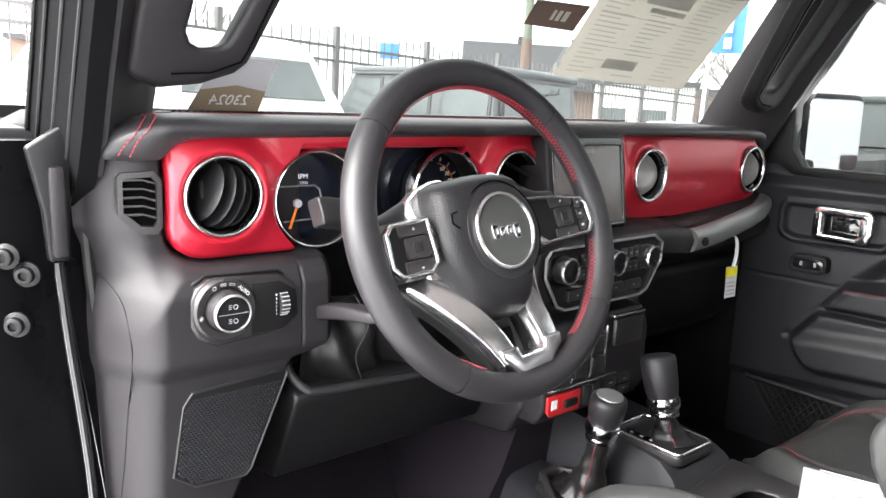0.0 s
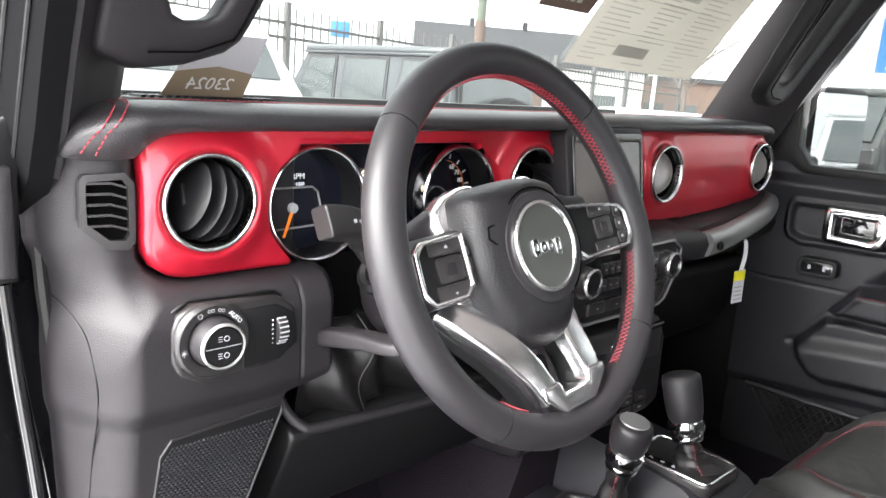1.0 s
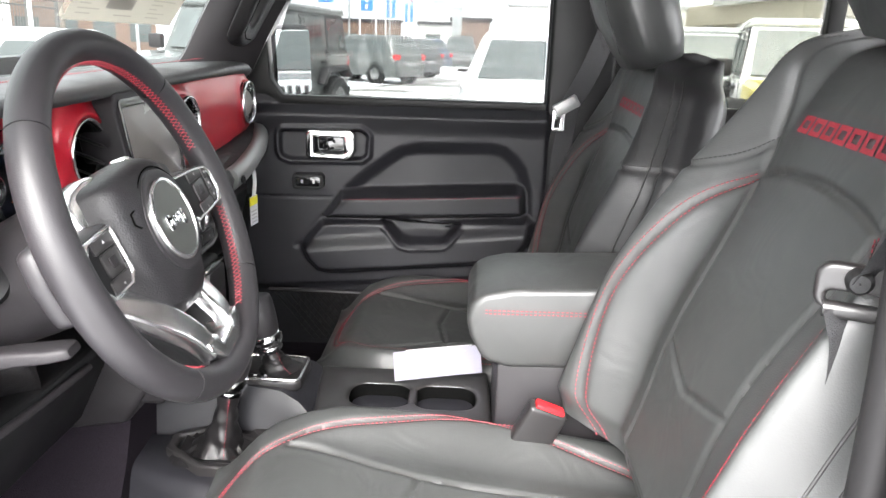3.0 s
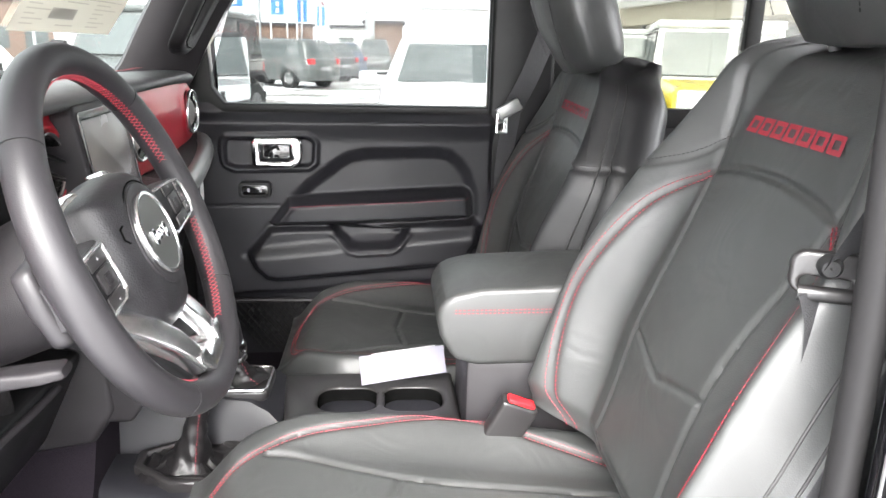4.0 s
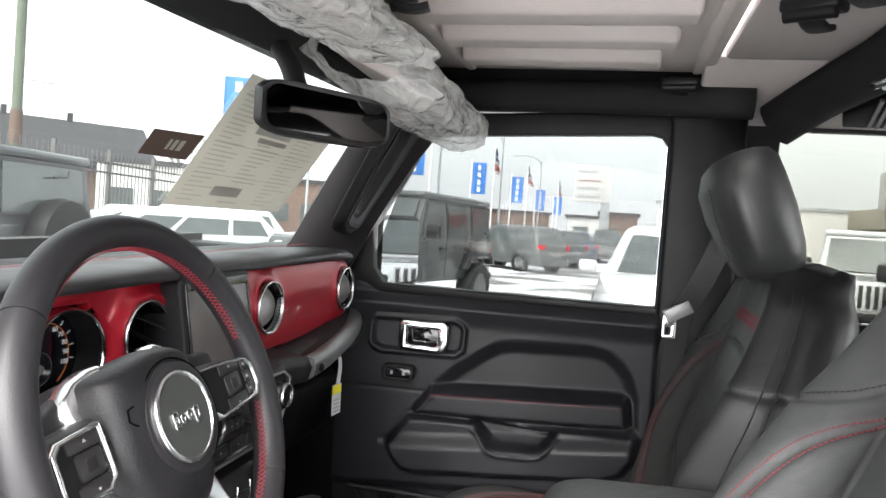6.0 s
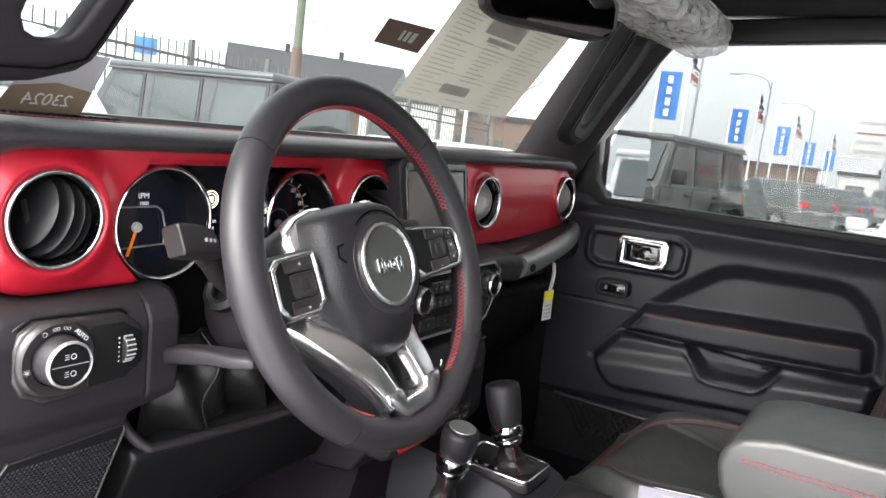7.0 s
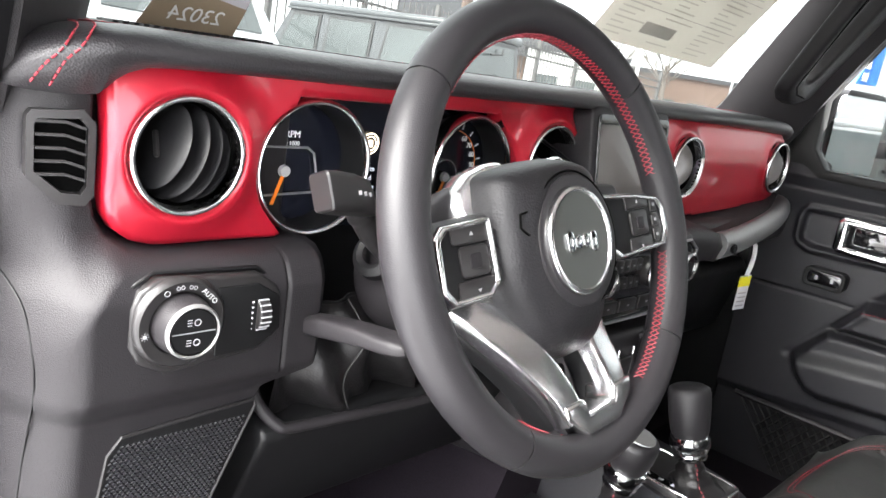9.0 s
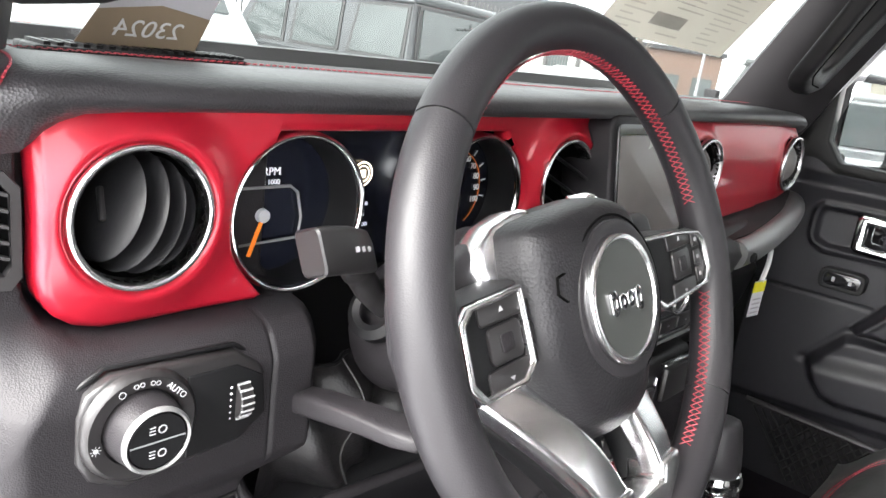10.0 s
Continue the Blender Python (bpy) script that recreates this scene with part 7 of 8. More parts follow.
# ---- outside: the lot falls a little away to the car's right ----
EXT = pose(0, 0, 0, 0, 1.5, 0)


def lot_material():
    m = material("wet_asphalt_with_snow", (0.16, 0.152, 0.142), 0.65, grain=0.6, grain_scale=60, mottle=0.2, blotch=0.3, blotch_scale=0.6)
    nt = m.node_tree
    p = nt.nodes["Principled BSDF"]
    tc = next(n for n in nt.nodes if n.type == "TEX_COORD")
    n = nt.nodes.new("ShaderNodeTexNoise")
    n.inputs["Scale"].default_value, n.inputs["Detail"].default_value, n.inputs["Distortion"].default_value = 0.35, 7.0, 0.6
    nt.links.new(tc.outputs["Object"], n.inputs["Vector"])
    r = nt.nodes.new("ShaderNodeMapRange")
    r.inputs["From Min"].default_value, r.inputs["From Max"].default_value = 0.455, 0.55
    nt.links.new(n.outputs["Fac"], r.inputs["Value"])
    mix = nt.nodes.new("ShaderNodeMix")
    mix.data_type = "RGBA"
    mix.inputs["B"].default_value = (0.74, 0.75, 0.77, 1)
    old = p.inputs["Base Color"].links[0].from_socket
    nt.links.new(old, mix.inputs["A"])
    nt.links.new(r.outputs["Result"], mix.inputs["Factor"])
    nt.links.new(mix.outputs["Result"], p.inputs["Base Color"])
    return m


bm = grid(40, 40, lambda u, v: Vector((-900 + 1800 * u, -900 + 1800 * v, 0)))
ground = part("ground", bm, lot_material(), None, "grey asphalt car lot with patches of snow", 80, "ground", kind="structure")
ground.matrix_world = EXT

M["paint_white"] = material("white_car_paint", (0.52, 0.53, 0.54), 0.25, coat=0.8, blotch=0.04, blotch_scale=2)
M["paint_grey"] = material("dull_grey_car_paint", (0.042, 0.046, 0.050), 0.38, coat=0.5, blotch=0.12, blotch_scale=2)
M["paint_dark"] = material("dark_car_paint", (0.062, 0.068, 0.066), 0.3, coat=0.6, blotch=0.1, blotch_scale=2)
M["paint_blue"] = material("dark_blue_car_paint", (0.03, 0.045, 0.08), 0.3, coat=0.6)
M["paint_yellow"] = material("yellow_car_paint", (0.70, 0.55, 0.04), 0.3, coat=0.6)
M["car_glass"] = material("tinted_car_glass", (0.060, 0.070, 0.070), 0.06, spec=0.7, blotch=0.2, blotch_scale=3)
M["tail_red"] = material("red_tail_lamp", (0.5, 0.01, 0.015), 0.15, coat=0.6)
M["lamp_clear"] = material("clear_lamp", (0.6, 0.62, 0.64), 0.12, metal=0.4)
M["steel"] = material("galvanised_post", (0.32, 0.33, 0.34), 0.5, metal=0.6)
M["iron"] = material("black_iron", (0.03, 0.03, 0.031), 0.55)
# iron greyed: the distance haze is put into its colour
M["fence_iron"] = material("hazed_fence_iron", (0.075, 0.072, 0.07), 0.7)
M["wood_pole"] = material("weathered_wood_pole", (0.10, 0.115, 0.085), 0.85, mottle=0.3, grain_scale=80, grain=0.5)
M["banner"] = material("blue_banner", (0.03, 0.16, 0.48), 0.6)
M["flag_navy"] = material("navy_flag_cloth", (0.03, 0.035, 0.07), 0.8)
M["flag_red"] = material("red_flag_cloth", (0.20, 0.05, 0.05), 0.8)
M["flag_pale"] = material("pale_flag_cloth", (0.40, 0.39, 0.38), 0.8)
M["roof_dark"] = material("dark_shingles", (0.035, 0.035, 0.038), 0.9, grain=0.5, grain_scale=40, mottle=0.3)
M["siding"] = material("pale_siding", (0.48, 0.47, 0.455), 0.8, blotch=0.1, blotch_scale=1)
M["brick_wall"] = material("brown_brick", (0.13, 0.085, 0.065), 0.9, mottle=0.3, grain_scale=25)
M["stucco"] = material("cream_stucco", (0.36, 0.33, 0.27), 0.85, blotch=0.06, blotch_scale=1)
M["twig"] = material("bare_twigs", (0.13, 0.11, 0.095), 0.9)


def at(az, dist, h=0.0, heading=0.0):
    """A place on the lot: bearing and distance from the driver's door, heading of the thing."""
    a = radians(az)
    return EXT @ pose(-0.95 + dist * math.sin(a), -0.62 + dist * math.cos(a), h, 0, 0, -heading)


def road_wheel(parent, x, y, r, w, side):
    wh_ = part("wheel", put(lathe([(r * 0.62, -w / 2), (r * 0.93, -w / 2), (r, -w * 0.36), (r, w * 0.36), (r * 0.93, w / 2), (r * 0.62, w / 2)], None, 32), pose(x, y, r, 0, 90)), "rubber", parent)
    part("rim", put(lathe([(r * 0.62, 0.48 * w), (r * 0.55, 0.36 * w), (r * 0.2, 0.30 * w), (r * 0.12, 0.36 * w), (0.001, 0.36 * w)], None, 20), pose(x, y, r, 0, 90 * side)), "bar_grey", wh_)


def quad(pts, thick, mat_, name, parent, label=""):
    """A pane or panel on four or more corners, with thickness along its normal."""
    tmp = bmesh.new()
    vs = [tmp.verts.new(p) for p in pts]
    f = tmp.faces.new(vs)
    f.normal_update()
    nrm = f.normal.copy()
    res = bmesh.ops.extrude_face_region(tmp, geom=[f])
    bmesh.ops.translate(tmp, verts=[v for v in res["geom"] if isinstance(v, bmesh.types.BMVert)], vec=nrm * abs(thick) * 2)
    bmesh.ops.translate(tmp, verts=tmp.verts, vec=-nrm * abs(thick))
    return part(name, tmp, mat_, parent, label)


def boxy_car(name, label, m, paint, hood_paint=None):
    """A square off-road car, nose to +y, origin on the ground at its middle."""
    c = thing(name, label, "car", m)
    part("tub", prism([(-2.05, 0.55), (-2.05, 1.12), (0.75, 1.14), (0.75, 0.55)], "x", -0.79, 0.79, 0.04, 3), paint, c)
    part("hood", loft([[(-w, y, 0.62), (-w, y, z - 0.06), (-w + 0.06, y, z), (w - 0.06, y, z), (w, y, z - 0.06), (w, y, 0.62)] for w, y, z in ((0.76, 0.74, 1.16), (0.74, 1.2, 1.155), (0.66, 1.95, 1.11), (0.64, 1.99, 1.08))]), hood_paint or paint, c, smooth=30)
    g = part("grille", box(-0.60, 0.60, 1.97, 2.02, 0.70, 1.09, 0.03), paint, c)
    for k in range(7):
        part("grille_slot", box(-0.31 + k * 0.095, -0.255 + k * 0.095, 2.012, 2.026, 0.74, 1.05, 0.01), "iron", g)
    for s in (-1, 1):
        part("head_lamp", put(lathe([(0.095, 0), (0.095, 0.02), (0.07, 0.03), (0.001, 0.035)], None, 24), pose(s * 0.46, 2.0, 0.94, -90)), "lamp_clear", c)
        part("front_fender", prism([(0.78, 0.72), (0.95, 0.96), (1.75, 0.98), (1.98, 0.86), (1.98, 0.80), (1.72, 0.90), (1.0, 0.88), (0.86, 0.70)], "x", s * 0.70, s * 0.93, 0.02), "plastic", c)
        part("rear_fender", prism([(-0.78, 0.72), (-0.95, 0.96), (-1.75, 0.98), (-1.95, 0.80), (-1.85, 0.78), (-1.70, 0.90), (-1.0, 0.88), (-0.88, 0.70)], "x", s * 0.76, s * 0.92, 0.02), "plastic", c)
        for y in (1.36, -1.36):
            road_wheel(c, s * 0.80, y, 0.405, 0.26, s)
        mr = part("side_mirror", box(-0.10, 0.10, -0.05, 0.06, -0.09, 0.10, 0.03, m=pose(s * 0.98, 0.52, 1.27)), "plastic", c)
        part("tail_lamp", box(-0.05, 0.05, -0.04, 0.03, -0.12, 0.12, 0.01, m=pose(s * 0.73, -2.06, 0.98)), "tail_red", c)
        for y in (0.62, -0.30, -1.16):
            part("door_gap", box(-0.004, 0.004, -0.007, 0.007, -0.27, 0.27, m=pose(s * 0.791, y, 0.86)), "iron", c)
        for y in (-0.14, -1.02):
            part("door_handle", box(-0.02, 0.02, -0.07, 0.07, -0.02, 0.02, 0.008, m=pose(s * 0.80, y, 1.03)), "plastic", c)
        part("waist_rail", box(-0.012, 0.008, -1.40, 1.36, -0.012, 0.012, 0.004, m=pose(s * 0.792, -0.68, 1.13)), paint, c)
        part("rain_gutter", box(-0.014, 0.014, -1.18, 1.18, -0.014, 0.014, 0.005, m=pose(s * 0.728, -0.83, 1.745)), paint, c)
        for y0, y1, sl in ((-0.24, 0.47, 0.24), (-1.08, -0.38, 0.0), (-1.97, -1.24, 0.05)):
            def side_pt(y, z, off):
                return (s * (0.775 - 0.1293 * (z - 1.16) + off), y, z)
            sq = quad([side_pt(y0 - 0.02, 1.175, 0.004), side_pt(y1 + 0.03, 1.175, 0.004), side_pt(y1 - sl + 0.02, 1.705, 0.004), side_pt(y0 + 0.01, 1.705, 0.004)], 0.006, "iron", "window_seal", c)
            quad([side_pt(y0 + 0.02, 1.205, 0.012), side_pt(y1 - 0.02, 1.205, 0.012), side_pt(y1 - sl - 0.01, 1.675, 0.012), side_pt(y0 + 0.04, 1.675, 0.012)], 0.004, "car_glass", "side_window", sq)
    cab = loft([[(-0.785, -2.04, 1.10), (0.785, -2.04, 1.10), (0.785, 0.70, 1.10), (-0.785, 0.70, 1.10)], [(-0.775, -2.03, 1.16), (0.775, -2.03, 1.16), (0.775, 0.66, 1.16), (-0.775, 0.66, 1.16)], [(-0.70, -1.97, 1.74), (0.70, -1.97, 1.74), (0.70, 0.32, 1.74), (-0.70, 0.32, 1.74)]])
    part("cab", cab, paint, c, smooth=20)
    part("roof", box(-0.73, 0.73, -2.02, 0.36, 1.735, 1.83, 0.04, 3), paint, c, "hard-top roof")
    quad([(-0.68, 0.665, 1.20), (0.68, 0.665, 1.20), (0.64, 0.37, 1.69), (-0.64, 0.37, 1.69)], -0.012, "car_glass", "windscreen", c)
    rs = quad([(-0.66, -2.042, 1.19), (0.66, -2.042, 1.19), (0.62, -1.988, 1.715), (-0.62, -1.988, 1.715)], 0.012, "iron", "rear_seal", c)
    quad([(-0.62, -2.055, 1.22), (0.62, -2.055, 1.22), (0.58, -2.004, 1.685), (-0.58, -2.004, 1.685)], 0.012, "car_glass", "rear_window", rs)
    part("wiper", tube([(0.30, -2.07, 1.66), (0.28, -2.08, 1.60), (0.05, -2.085, 1.58)], 0.012, 8), "iron", c)
    part("spare_wheel", put(lathe([(0.001, -0.1), (0.38, -0.11), (0.40, 0.0), (0.38, 0.11), (0.2, 0.12), (0.001, 0.10)], None, 28), pose(0.05, -2.18, 0.98, 90)), "rubber", c)
    part("bumper", box(-0.80, 0.80, 2.02, 2.16, 0.55, 0.68, 0.03), "plastic", c)
    part("rear_bumper", box(-0.78, 0.78, -2.18, -2.04, 0.52, 0.64, 0.03), "plastic", c)
    return c


def soft_car(name, label, m, paint, L=4.6, W=1.84, H=1.66, van=False):
    """A rounded estate or off-roader, nose to +y."""
    c = thing(name, label, "car", m)
    hood_y = L / 2 - (0.75 if van else 1.05)
    body = []
    for y, w, z in ((-L / 2, 0.80, 0.95), (-L / 2 + 0.08, 0.92, 1.02), (-L / 2 + 0.6, 1.0, 1.06), (0, 1.0, 1.04), (hood_y, 0.99, 1.03), (hood_y + 0.35, 0.96, 0.97), (L / 2 - 0.22, 0.86, 0.86), (L / 2 - 0.05, 0.72, 0.74), (L / 2, 0.62, 0.62)):
        ww = W / 2 * w
        body.append([(-ww * 0.95, y, 0.26), (-ww, y, 0.45), (-ww, y, z * 0.72), (-ww * 0.93, y, z), (-ww * 0.3, y, z + 0.03), (ww * 0.3, y, z + 0.03), (ww * 0.93, y, z), (ww, y, z * 0.72), (ww, y, 0.45), (ww * 0.95, y, 0.26)])
    part("body", loft(body), paint, c, smooth=50)
    r0, r1 = -L / 2 + 0.12, hood_y + 0.10
    t0, t1 = -L / 2 + 0.42, hood_y - (0.55 if van else 0.78)
    wb, wt = W / 2 * 0.91, W / 2 * 0.68
    levels = []
    for f, zz in ((0.0, 1.0), (0.35, 0.0), (0.7, 0.0), (0.90, 0.0), (1.0, 0.0), (1.10, H - 0.035), (1.22, H - 0.008), (1.5, H)):
        g = min(f, 1.0)
        ins = max(0.0, f - 1.0) * 0.45
        hw, ya, yb = wb + (wt + 0.04 - wb) * g - ins, r0 + (t0 - 0.05 - r0) * g + ins, r1 + (t1 + 0.05 - r1) * g - ins
        z = zz or 1.0 + (H - 0.09 - 1.0) * g
        levels.append([(px, (ya + yb) / 2 + py, z) for px, py in rrect(2 * hw, yb - ya, 0.16 + 0.10 * g, 5)])
    cab = [[(-wb, r0, 1.0), (wb, r0, 1.0), (wb, r1, 1.0), (-wb, r1, 1.0)], [(-wt - 0.04, t0 - 0.05, H - 0.09), (wt + 0.04, t0 - 0.05, H - 0.09), (wt + 0.04, t1 + 0.05, H - 0.09), (-wt - 0.04, t1 + 0.05, H - 0.09)], [(-wt + 0.1, t0 + 0.1, H), (wt - 0.1, t0 + 0.1, H), (wt - 0.1, t1 - 0.12, H), (-wt + 0.1, t1 - 0.12, H)]]
    part("cabin", loft(levels), paint, c, smooth=60)
    def mixp(a, b, f):
        return tuple(a[i] + (b[i] - a[i]) * f for i in range(3))
    fr = [mixp(cab[0][3], cab[1][3], 0.08), mixp(cab[0][2], cab[1][2], 0.08), mixp(cab[0][2], cab[1][2], 0.92), mixp(cab[0][3], cab[1][3], 0.92)]
    fr = [(x * 0.80, y + 0.006, z) for x, y, z in fr]
    quad(fr, -0.010, "car_glass", "windscreen", c)
    re = [mixp(cab[0][0], cab[1][0], 0.40), mixp(cab[0][1], cab[1][1], 0.40), mixp(cab[0][1], cab[1][1], 0.9), mixp(cab[0][0], cab[1][0], 0.9)]
    quad([(x * 0.70, y - 0.006, z) for x, y, z in re], 0.010, "car_glass", "rear_window", c)
    for s in (-1, 1):
        a0, a1 = (s * wb, r0, 1.0), (s * (wt + 0.04), t0 - 0.05, H - 0.09)
        b0, b1 = (s * wb, r1, 1.0), (s * (wt + 0.04), t1 + 0.05, H - 0.09)
        for f0, f1 in ((0.10, 0.30), (0.33, 0.61), (0.64, 0.88)):
            p = [mixp(mixp(a0, b0, f0), mixp(a1, b1, f0), 0.10), mixp(mixp(a0, b0, f1), mixp(a1, b1, f1), 0.10), mixp(mixp(a0, b0, f1), mixp(a1, b1, f1), 0.88), mixp(mixp(a0, b0, f0), mixp(a1, b1, f0), 0.88)]
            quad([(x + s * 0.004, y, z) for x, y, z in p], -s * 0.008, "car_glass", "side_window", c)
        for y in (L * 0.31, -L * 0.30):
            road_wheel(c, s * (W / 2 - 0.10), y, 0.34, 0.23, s)
            part("arch", put(lathe([(0.36, -0.06), (0.42, -0.05), (0.42, 0.06), (0.36, 0.06)], None, 28), pose(s * (W / 2 - 0.055), y, 0.36, 0, 90)), "rubber", c)
        part("side_mirror", box(-0.11, 0.11, -0.06, 0.06, -0.07, 0.08, 0.04, 3, m=pose(s * (W / 2 + 0.10), hood_y - 0.12, 1.08)), paint, c)
        part("head_lamp", box(-0.15, 0.15, -0.09, 0.09, -0.055, 0.055, 0.03, 3, m=pose(s * W * 0.345, L / 2 - 0.16, 0.72, 25, 0, -s * 35)), "lamp_clear", c)
        part("tail_lamp", box(-0.13, 0.13, -0.07, 0.09, -0.09, 0.09, 0.03, m=pose(s * W * 0.385, -L / 2 + 0.06, 0.93, 0, 0, s * 20)), "tail_red", c)
    part("lower_grille", box(-0.50, 0.50, L / 2 - 0.03, L / 2 + 0.012, 0.42, 0.60, 0.02), "iron", c)
    part("upper_grille", box(-0.38, 0.38, L / 2 - 0.10, L / 2 - 0.015, 0.64, 0.72, 0.02), "iron", c)
    part("number_plate", box(-0.26, 0.26, -L / 2 - 0.012, -L / 2 + 0.05, 0.62, 0.74, 0.004), "print_grey", c)
    return c


# parked cars
boxy_car("parked_offroader", "dull dark grey square off-road car with a hard top", at(38.0, 9.7, 0.06, -6), "paint_grey")
soft_car("parked_white_car", "white estate car with red tail lamps", at(17.6, 6.9, 0, -6) @ Matrix.Diagonal((1, 1, 1.2, 1)), "paint_white", 4.6, 1.84, 1.52)
boxy_car("parked_black_offroader", "dark grey-green square off-road car", at(71.9, 11.1, 0.08, 282), "paint_dark")
soft_car("parked_white_van", "white people carrier, nose on", at(93.6, 10.9, 0.0, 274), "paint_white", 4.9, 1.92, 1.63, True)
soft_car("parked_dark_car", "dark grey off-roader with red tail lamps", at(81.3, 29, 0, 36), "paint_dark", 4.6, 1.85, 1.68)
soft_car("parked_grey_car", "grey off-roader in the row", at(83.4, 34, 0, 38), "paint_grey", 4.6, 1.85, 1.62)
soft_car("parked_blue_car", "dark blue estate car in the row", at(84.5, 38, 0, 40), "paint_blue", 4.6, 1.85, 1.66)
soft_car("parked_silver_car", "pale car far along the row", at(85.8, 46, 0, 44), "paint_white", 4.6, 1.85, 1.60)
soft_car("parked_truck", "dark grey pick-up truck, nose on", at(88.5, 45, 0, 270), "paint_dark", 5.4, 1.98, 1.90)
boxy_car("parked_yellow_offroader", "white square off-road car with a yellow bonnet", at(112.5, 9.8, 0, 285), "paint_white", "paint_yellow")
boxy_car("parked_white_offroader", "white square off-road car with dark windows", at(106.2, 13.5, 0, 285), "paint_white")
soft_car("parked_low_car", "white low car beyond the fence side", at(54, 12.5, 0, -60), "paint_white", 4.5, 1.8, 1.42)
soft_car("parked_silver_saloon", "pale silver car beyond the white one", at(57, 17.5, 0, -60), "paint_white", 4.5, 1.8, 1.5)
boxy_car("parked_white_offroader", "white square off-road car that shows in the door mirror", at(127.5, 9.9, 0, 317), "paint_white")
soft_car("parked_far_car", "pale car at the end of the lot", at(8, 12, 0, 20), "paint_white", 4.5, 1.8, 1.45)


# iron fence along the far side of the lot
fence = thing("iron_fence", "tall black iron picket fence", "fence", at(31.9, 13.9, 0, 81))
for k in range(-5, 9):
    part("post", box(-0.05, 0.05, k * 2.4 - 0.05, k * 2.4 + 0.05, 0, 2.80, 0.006), "fence_iron", fence)
for z in (0.35, 2.17, 2.42):
    part("rail", box(-0.025, 0.025, -12.0, 19.2, z, z + 0.05), "fence_iron", fence)
pk = bpy.data.meshes.new("picket")
tmpb = box(-0.010, 0.010, -0.010, 0.010, 0.15, 2.72)
tmpb.to_mesh(pk)
tmpb.free()
pk.materials.append(M["fence_iron"])
for k in range(-60, 96):
    if k % 12:
        o = new("picket", pk)
        o.parent = fence
        o.location = (0, k * 0.2, 0)


def street_lamp(m, h, size=1.0):
    s = thing("street_lamp", "grey steel street lamp", "street lamp", m, group="lot lamps")
    part("pole", lathe([(0.07, 0), (0.06, 0.3), (0.035, h)], None, 14), "steel", s)
    part("arm", tube(spline([(0, 0, h - 0.4), (0.3 * size, 0, h + 0.1 * size), (1.0 * size, 0, h + 0.3 * size), (1.6 * size, 0, h + 0.28 * size)], 5), 0.025, 8), "steel", s)
    part("lamp_head", box(1.5 * size, 2.0 * size, -0.07, 0.07, h + 0.22 * size, h + 0.30 * size, 0.02), "steel", s)
    return s


def banner_pole(m, h):
    b = thing("banner_pole", "white pole with a blue sales banner", "banner", m, group="sales banners")
    part("pole", lathe([(0.05, 0), (0.035, h)], None, 10), "white_plastic", b)
    bn = part("banner", grid(6, 10, lambda u, v: Vector((0.05 + 0.68 * u, 0.05 * math.sin(u * 3 + v * 2), h - 1.7 + 1.55 * v))), "banner", b, "blue banner with white print")
    for k in range(4):
        part("print_bar", box(0.30, 0.46, -0.075, -0.06, h - 1.6 + k * 0.36, h - 1.36 + k * 0.36), "print_white", bn)
    return b


for az, d in ((58.9, 19), (72.6, 26), (77.9, 37), (81.0, 45), (82.9, 57), (84.3, 66)):
    banner_pole(at(az, d, 0, az), 4.85)
for az, d in ((75.4, 28), (80.2, 40), (83.2, 52), (65.5, 30)):
    street_lamp(at(az, d, 0, az + 180), 6.4)

def flag_pole(m, h, seed):
    """A white pole with a flag hanging in slack folds."""
    rnd_ = random.Random(seed)
    f = thing("flag_pole", "white pole with a slack red, white and blue flag", "flag", m, group="lot flags")
    part("pole", lathe([(0.05, 0), (0.03, h)], None, 10), "white_plastic", f)
    bend = rnd_.uniform(0.25, 0.5)
    for name, a, b, mat_ in (("canton", 0.0, 0.45, "flag_navy"), ("stripe", 0.45, 0.58, "flag_pale"), ("stripe", 0.58, 0.80, "flag_red"), ("stripe", 0.80, 0.92, "flag_pale")):
        part(name, grid(8, 6, lambda u, v: Vector((0.04 + (0.10 + bend * (a + (b - a) * v)) * u + 0.05 * math.sin(9 * v + seed), 0.05 * math.sin(u * 8 + v * 3), h - 0.05 - 1.5 * (a + (b - a) * v) - 0.35 * u * (1 - 0.3 * v)))), mat_, f)
    return f


for i, (az, d, h) in enumerate(((74.7, 33, 6.6), (79.6, 42, 6.1), (82.2, 56, 6.4), (84.6, 66, 6.2))):
    flag_pole(at(az, d, 0, az), h, i)

pole = thing("utility_pole", "tall weathered wooden utility pole with brown notices", "utility pole", at(45.9, 21))
part("pole", lathe([(0.13, 0), (0.10, 12)], None, 16), "wood_pole", pole)
part("notice", lathe([(0.15, 2.7), (0.145, 3.5)], None, 16), "brown_card", pole)
street_lamp(at(45.75, 30, 0, 46), 5.3, 0.6)

house = thing("house", "small house with a dark shingled roof and pale gable", "house", at(47.6, 45, 0.35, 130))
part("wall", box(-3.2, 3.2, -4.9, 4.7, 0, 3.1), "brick_wall", house)
part("roof", prism([(-3.9, 2.9), (0, 5.3), (3.9, 2.9), (3.9, 2.7), (0, 5.0), (-3.9, 2.7)], "y", -5.2, 5.0), "roof_dark", house, "dark shingled gable roof")
part("gable", prism([(-3.2, 2.9), (0, 4.95), (3.2, 2.9), (3.2, 0.3), (-3.2, 0.3)], "y", 4.71, 4.78), "siding", house)
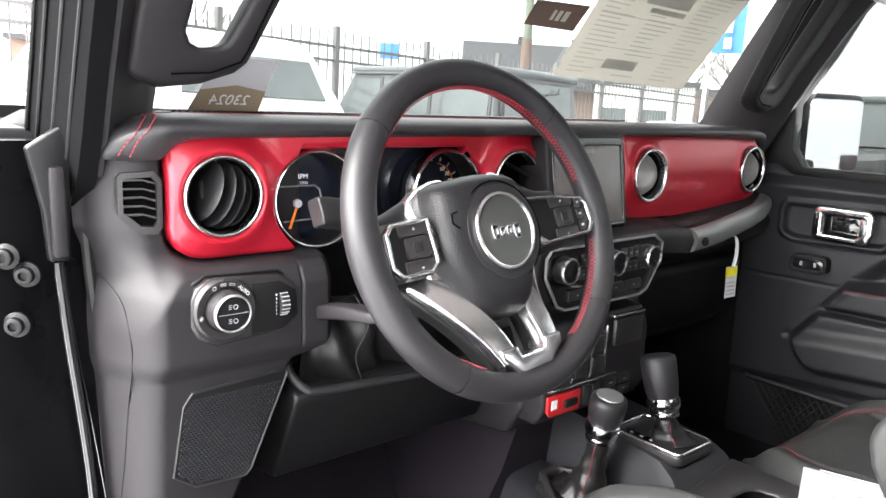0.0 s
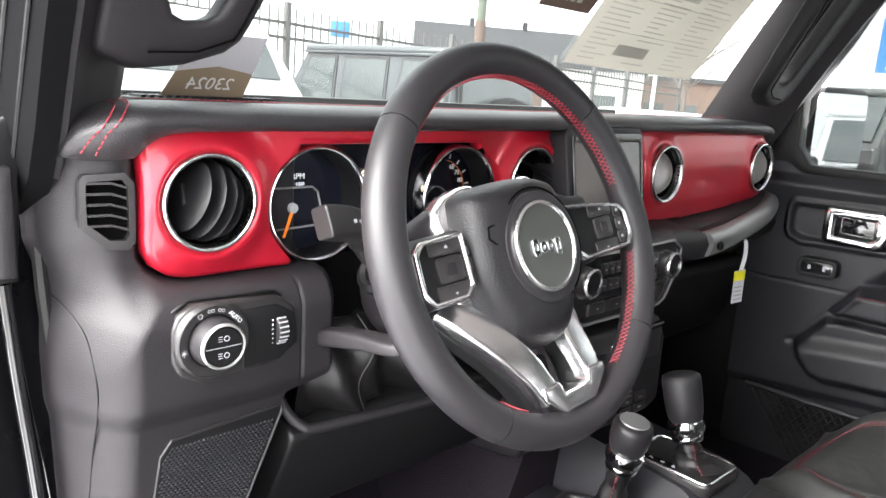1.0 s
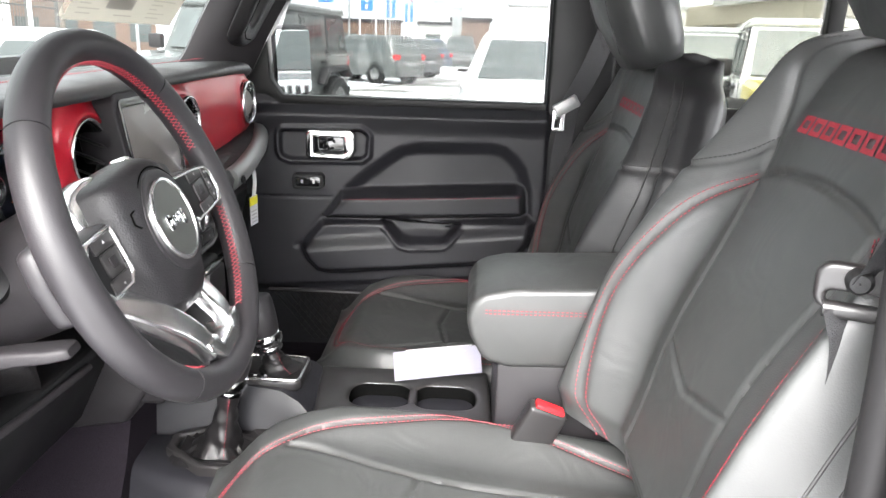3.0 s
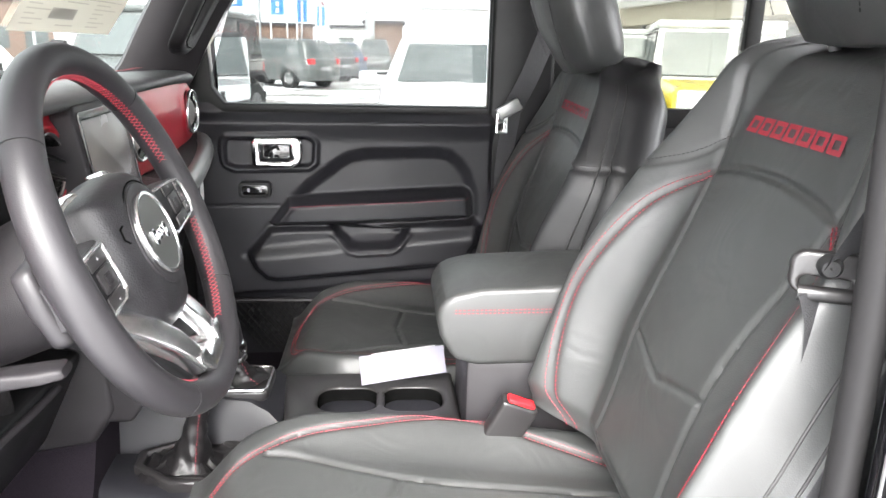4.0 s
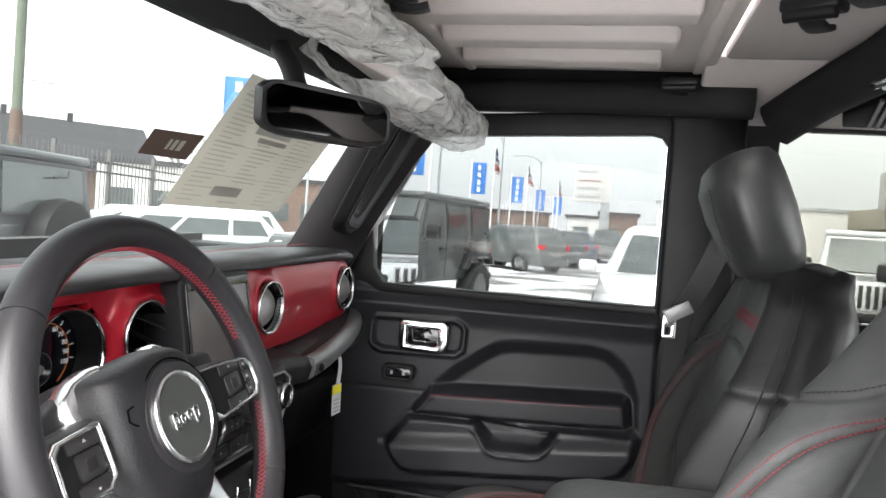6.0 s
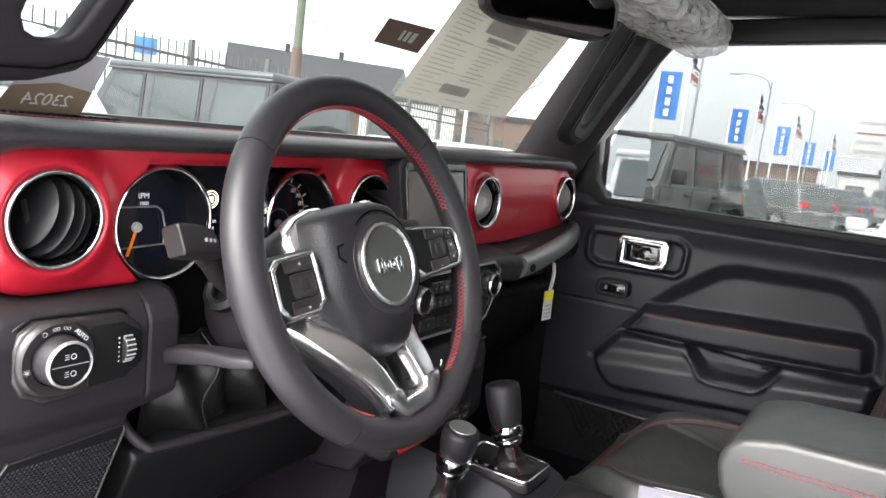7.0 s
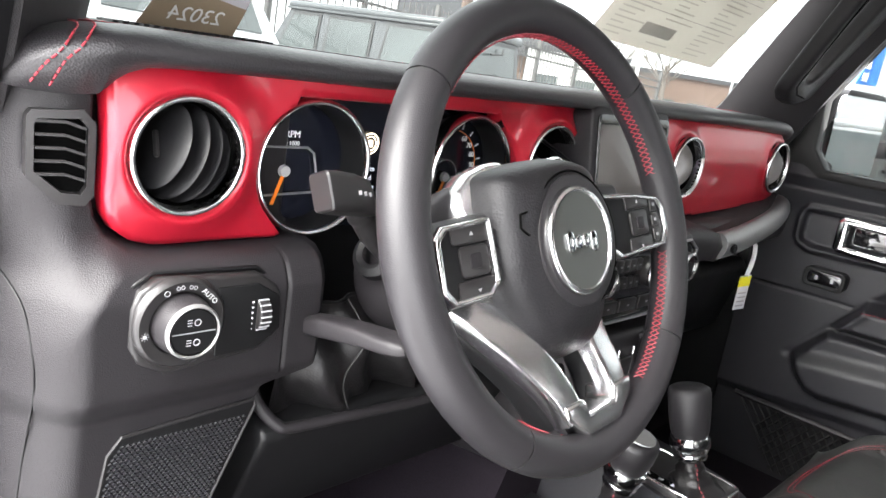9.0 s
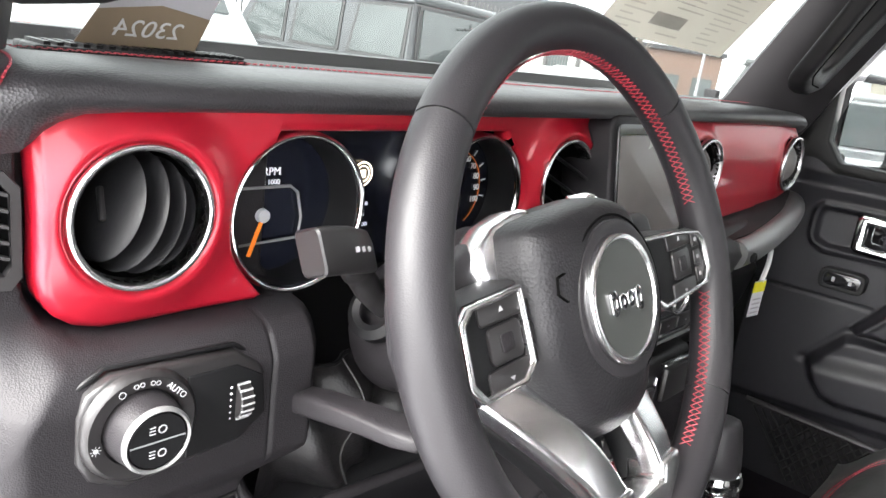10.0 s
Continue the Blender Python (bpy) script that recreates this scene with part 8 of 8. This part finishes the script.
for y in (-1.9, 1.2):
    part("chimney", box(-0.13, 0.13, y - 0.13, y + 0.13, 4.7, 5.7), "roof_dark", house)
sign = thing("roadside_sign", "blue and white sign on a post", "sign", at(35.6, 26, 0, 35.6))
part("sign_post", box(-0.12, 0.12, -0.12, 0.12, 0, 3.2), "steel", sign)
part("sign_board", box(-0.32, 0.32, -0.1, 0.1, 2.5, 3.6, 0.03), "siding", sign)
part("sign_head", box(-0.32, 0.32, -0.14, -0.09, 3.1, 3.6, 0.01), "banner", sign)

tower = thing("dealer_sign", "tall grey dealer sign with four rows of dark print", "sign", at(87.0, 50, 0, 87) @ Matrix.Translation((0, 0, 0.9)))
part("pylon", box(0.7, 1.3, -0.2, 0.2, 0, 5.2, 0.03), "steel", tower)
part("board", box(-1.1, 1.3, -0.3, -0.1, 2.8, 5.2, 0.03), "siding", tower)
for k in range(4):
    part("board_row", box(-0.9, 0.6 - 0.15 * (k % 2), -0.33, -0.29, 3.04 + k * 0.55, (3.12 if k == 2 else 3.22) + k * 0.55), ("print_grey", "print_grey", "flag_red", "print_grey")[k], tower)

shop = thing("dealer_building", "cream dealer building with red lettering over a canopy", "building", at(113.0, 34, 0, 175.5))
part("wall", box(-9, 9, 0.5, 7, 0, 4.2), "stucco", shop)
part("canopy", box(-9.3, 9, -2.6, 0.6, 2.65, 3.55, 0.03), "stucco", shop)
part("fascia", box(-3.9, 8.9, -2.9, 0.5, 3.4, 5.0, 0.03), "siding", shop)
for k in range(5):
    part("shop_window", box(-8.6 + k * 3, -6.2 + k * 3, 0.44, 0.52, 0.3, 2.5), "car_glass", shop)
    part("canopy_post", box(-9.0 + k * 3.4, -8.8 + k * 3.4, -2.4, -2.2, 0, 2.7), "steel", shop)
part("lettering", put(lettering("South Chicago", 0.98, 0.05), pose(0.2, -2.96, 4.22, 90)), "red_plastic", shop, "red raised letters")
shed = thing("pale_building", "plain pale flat-roofed building beyond the van", "building", at(98.9, 40, 0, 97))
part("wall", box(-4.9, 12, 0, 8, 0, 3.45), "siding", shed)
part("roof_edge", box(-5.0, 12, -0.1, 8, 3.45, 3.6), "steel", shed)
part("roof_vent", box(-3.9, -3.5, 0.5, 0.9, 2.6, 3.0), "steel", shed)

# bare trees and low roofs in the distance
def bare_tree(m, h, seed):
    rnd = random.Random(seed)
    t = thing("bare_tree", "bare winter tree with fine twigs", "tree", m, group="winter trees")
    part("trunk", tube([(0, 0, 0), (0.1, 0.05, h * 0.3), (0.0, 0.1, h * 0.55)], [0.18, 0.14, 0.09], 8), "twig", t)
    bm = bmesh.new()
    def branch(p, d, ln, r, lvl):
        e = p + d * ln
        tube([p, p.lerp(e, 0.5) + Vector((rnd.uniform(-.1, .1), rnd.uniform(-.1, .1), 0)) * ln, e], [r, r * 0.8, r * 0.5], 4, bm=bm)
        if lvl:
            for _ in range(4):
                nd = (d + Vector((rnd.uniform(-.8, .8), rnd.uniform(-.8, .8), rnd.uniform(-.2, .6)))).normalized()
                branch(p.lerp(e, rnd.uniform(0.4, 1)), nd, ln * 0.62, r * 0.5, lvl - 1)
    for k in range(6):
        a = k * 1.05
        branch(Vector((0, 0.05, h * (0.3 + 0.04 * k))), Vector((math.cos(a) * 0.7, math.sin(a) * 0.7, 0.8)).normalized(), h * 0.3, 0.06, 3)
    part("crown", bm, "twig", t)
    return t


for i, (az, d, h) in enumerate(((57, 46, 6), (61, 44, 7), (22, 36, 7), (12, 38, 7))):
    bare_tree(at(az, d), h, i)
for az, d, w, h, mat_, nm in ((86.9, 62, 3.2, 2.9, "siding", "low pale roadside building"), (79.5, 75, 12, 3.3, "brick_wall", "low brick roadside building"), (89.2, 62, 3.0, 3.3, "brick_wall", "plain brown flat-roofed building"), (60, 50, 12, 3.6, "brick_wall", "brown brick building behind the fence"), (102, 70, 20, 3.6, "siding", "pale shed at the end of the street"), (20, 40, 14, 3.6, "brick_wall", "brick building behind the fence"), (54.5, 40, 5, 3.4, "siding", "pale house behind the fence")):
    b = thing("far_building", nm, "building", at(az, d, 0, az))
    part("wall", box(-w / 2, w / 2, 0, 8, 0, h), mat_, b)
    part("roof", box(-w / 2 - 0.2, w / 2 + 0.2, -0.2, 8.2, h, h + 0.25), "roof_dark", b)
    for k in range(int(w // 2)):
        part("window", box(-w / 2 + 0.5 + k * 2, -w / 2 + 1.7 + k * 2, -0.04, 0.02, 1.0, 2.2), "car_glass", b)
# our own car's bonnet under the windscreen
part("bonnet", loft([[(-w, y, z - 0.15), (-w, y, z - 0.03), (-w + 0.05, y, z), (w - 0.05, y, z), (w, y, z - 0.03), (w, y, z - 0.15)] for w, y, z in ((0.70, 0.30, 1.325), (0.69, 0.9, 1.30), (0.62, 1.75, 1.22), (0.60, 1.80, 1.17))]), "black_paint", None, "glossy black bonnet of the car", 30, "bonnet")
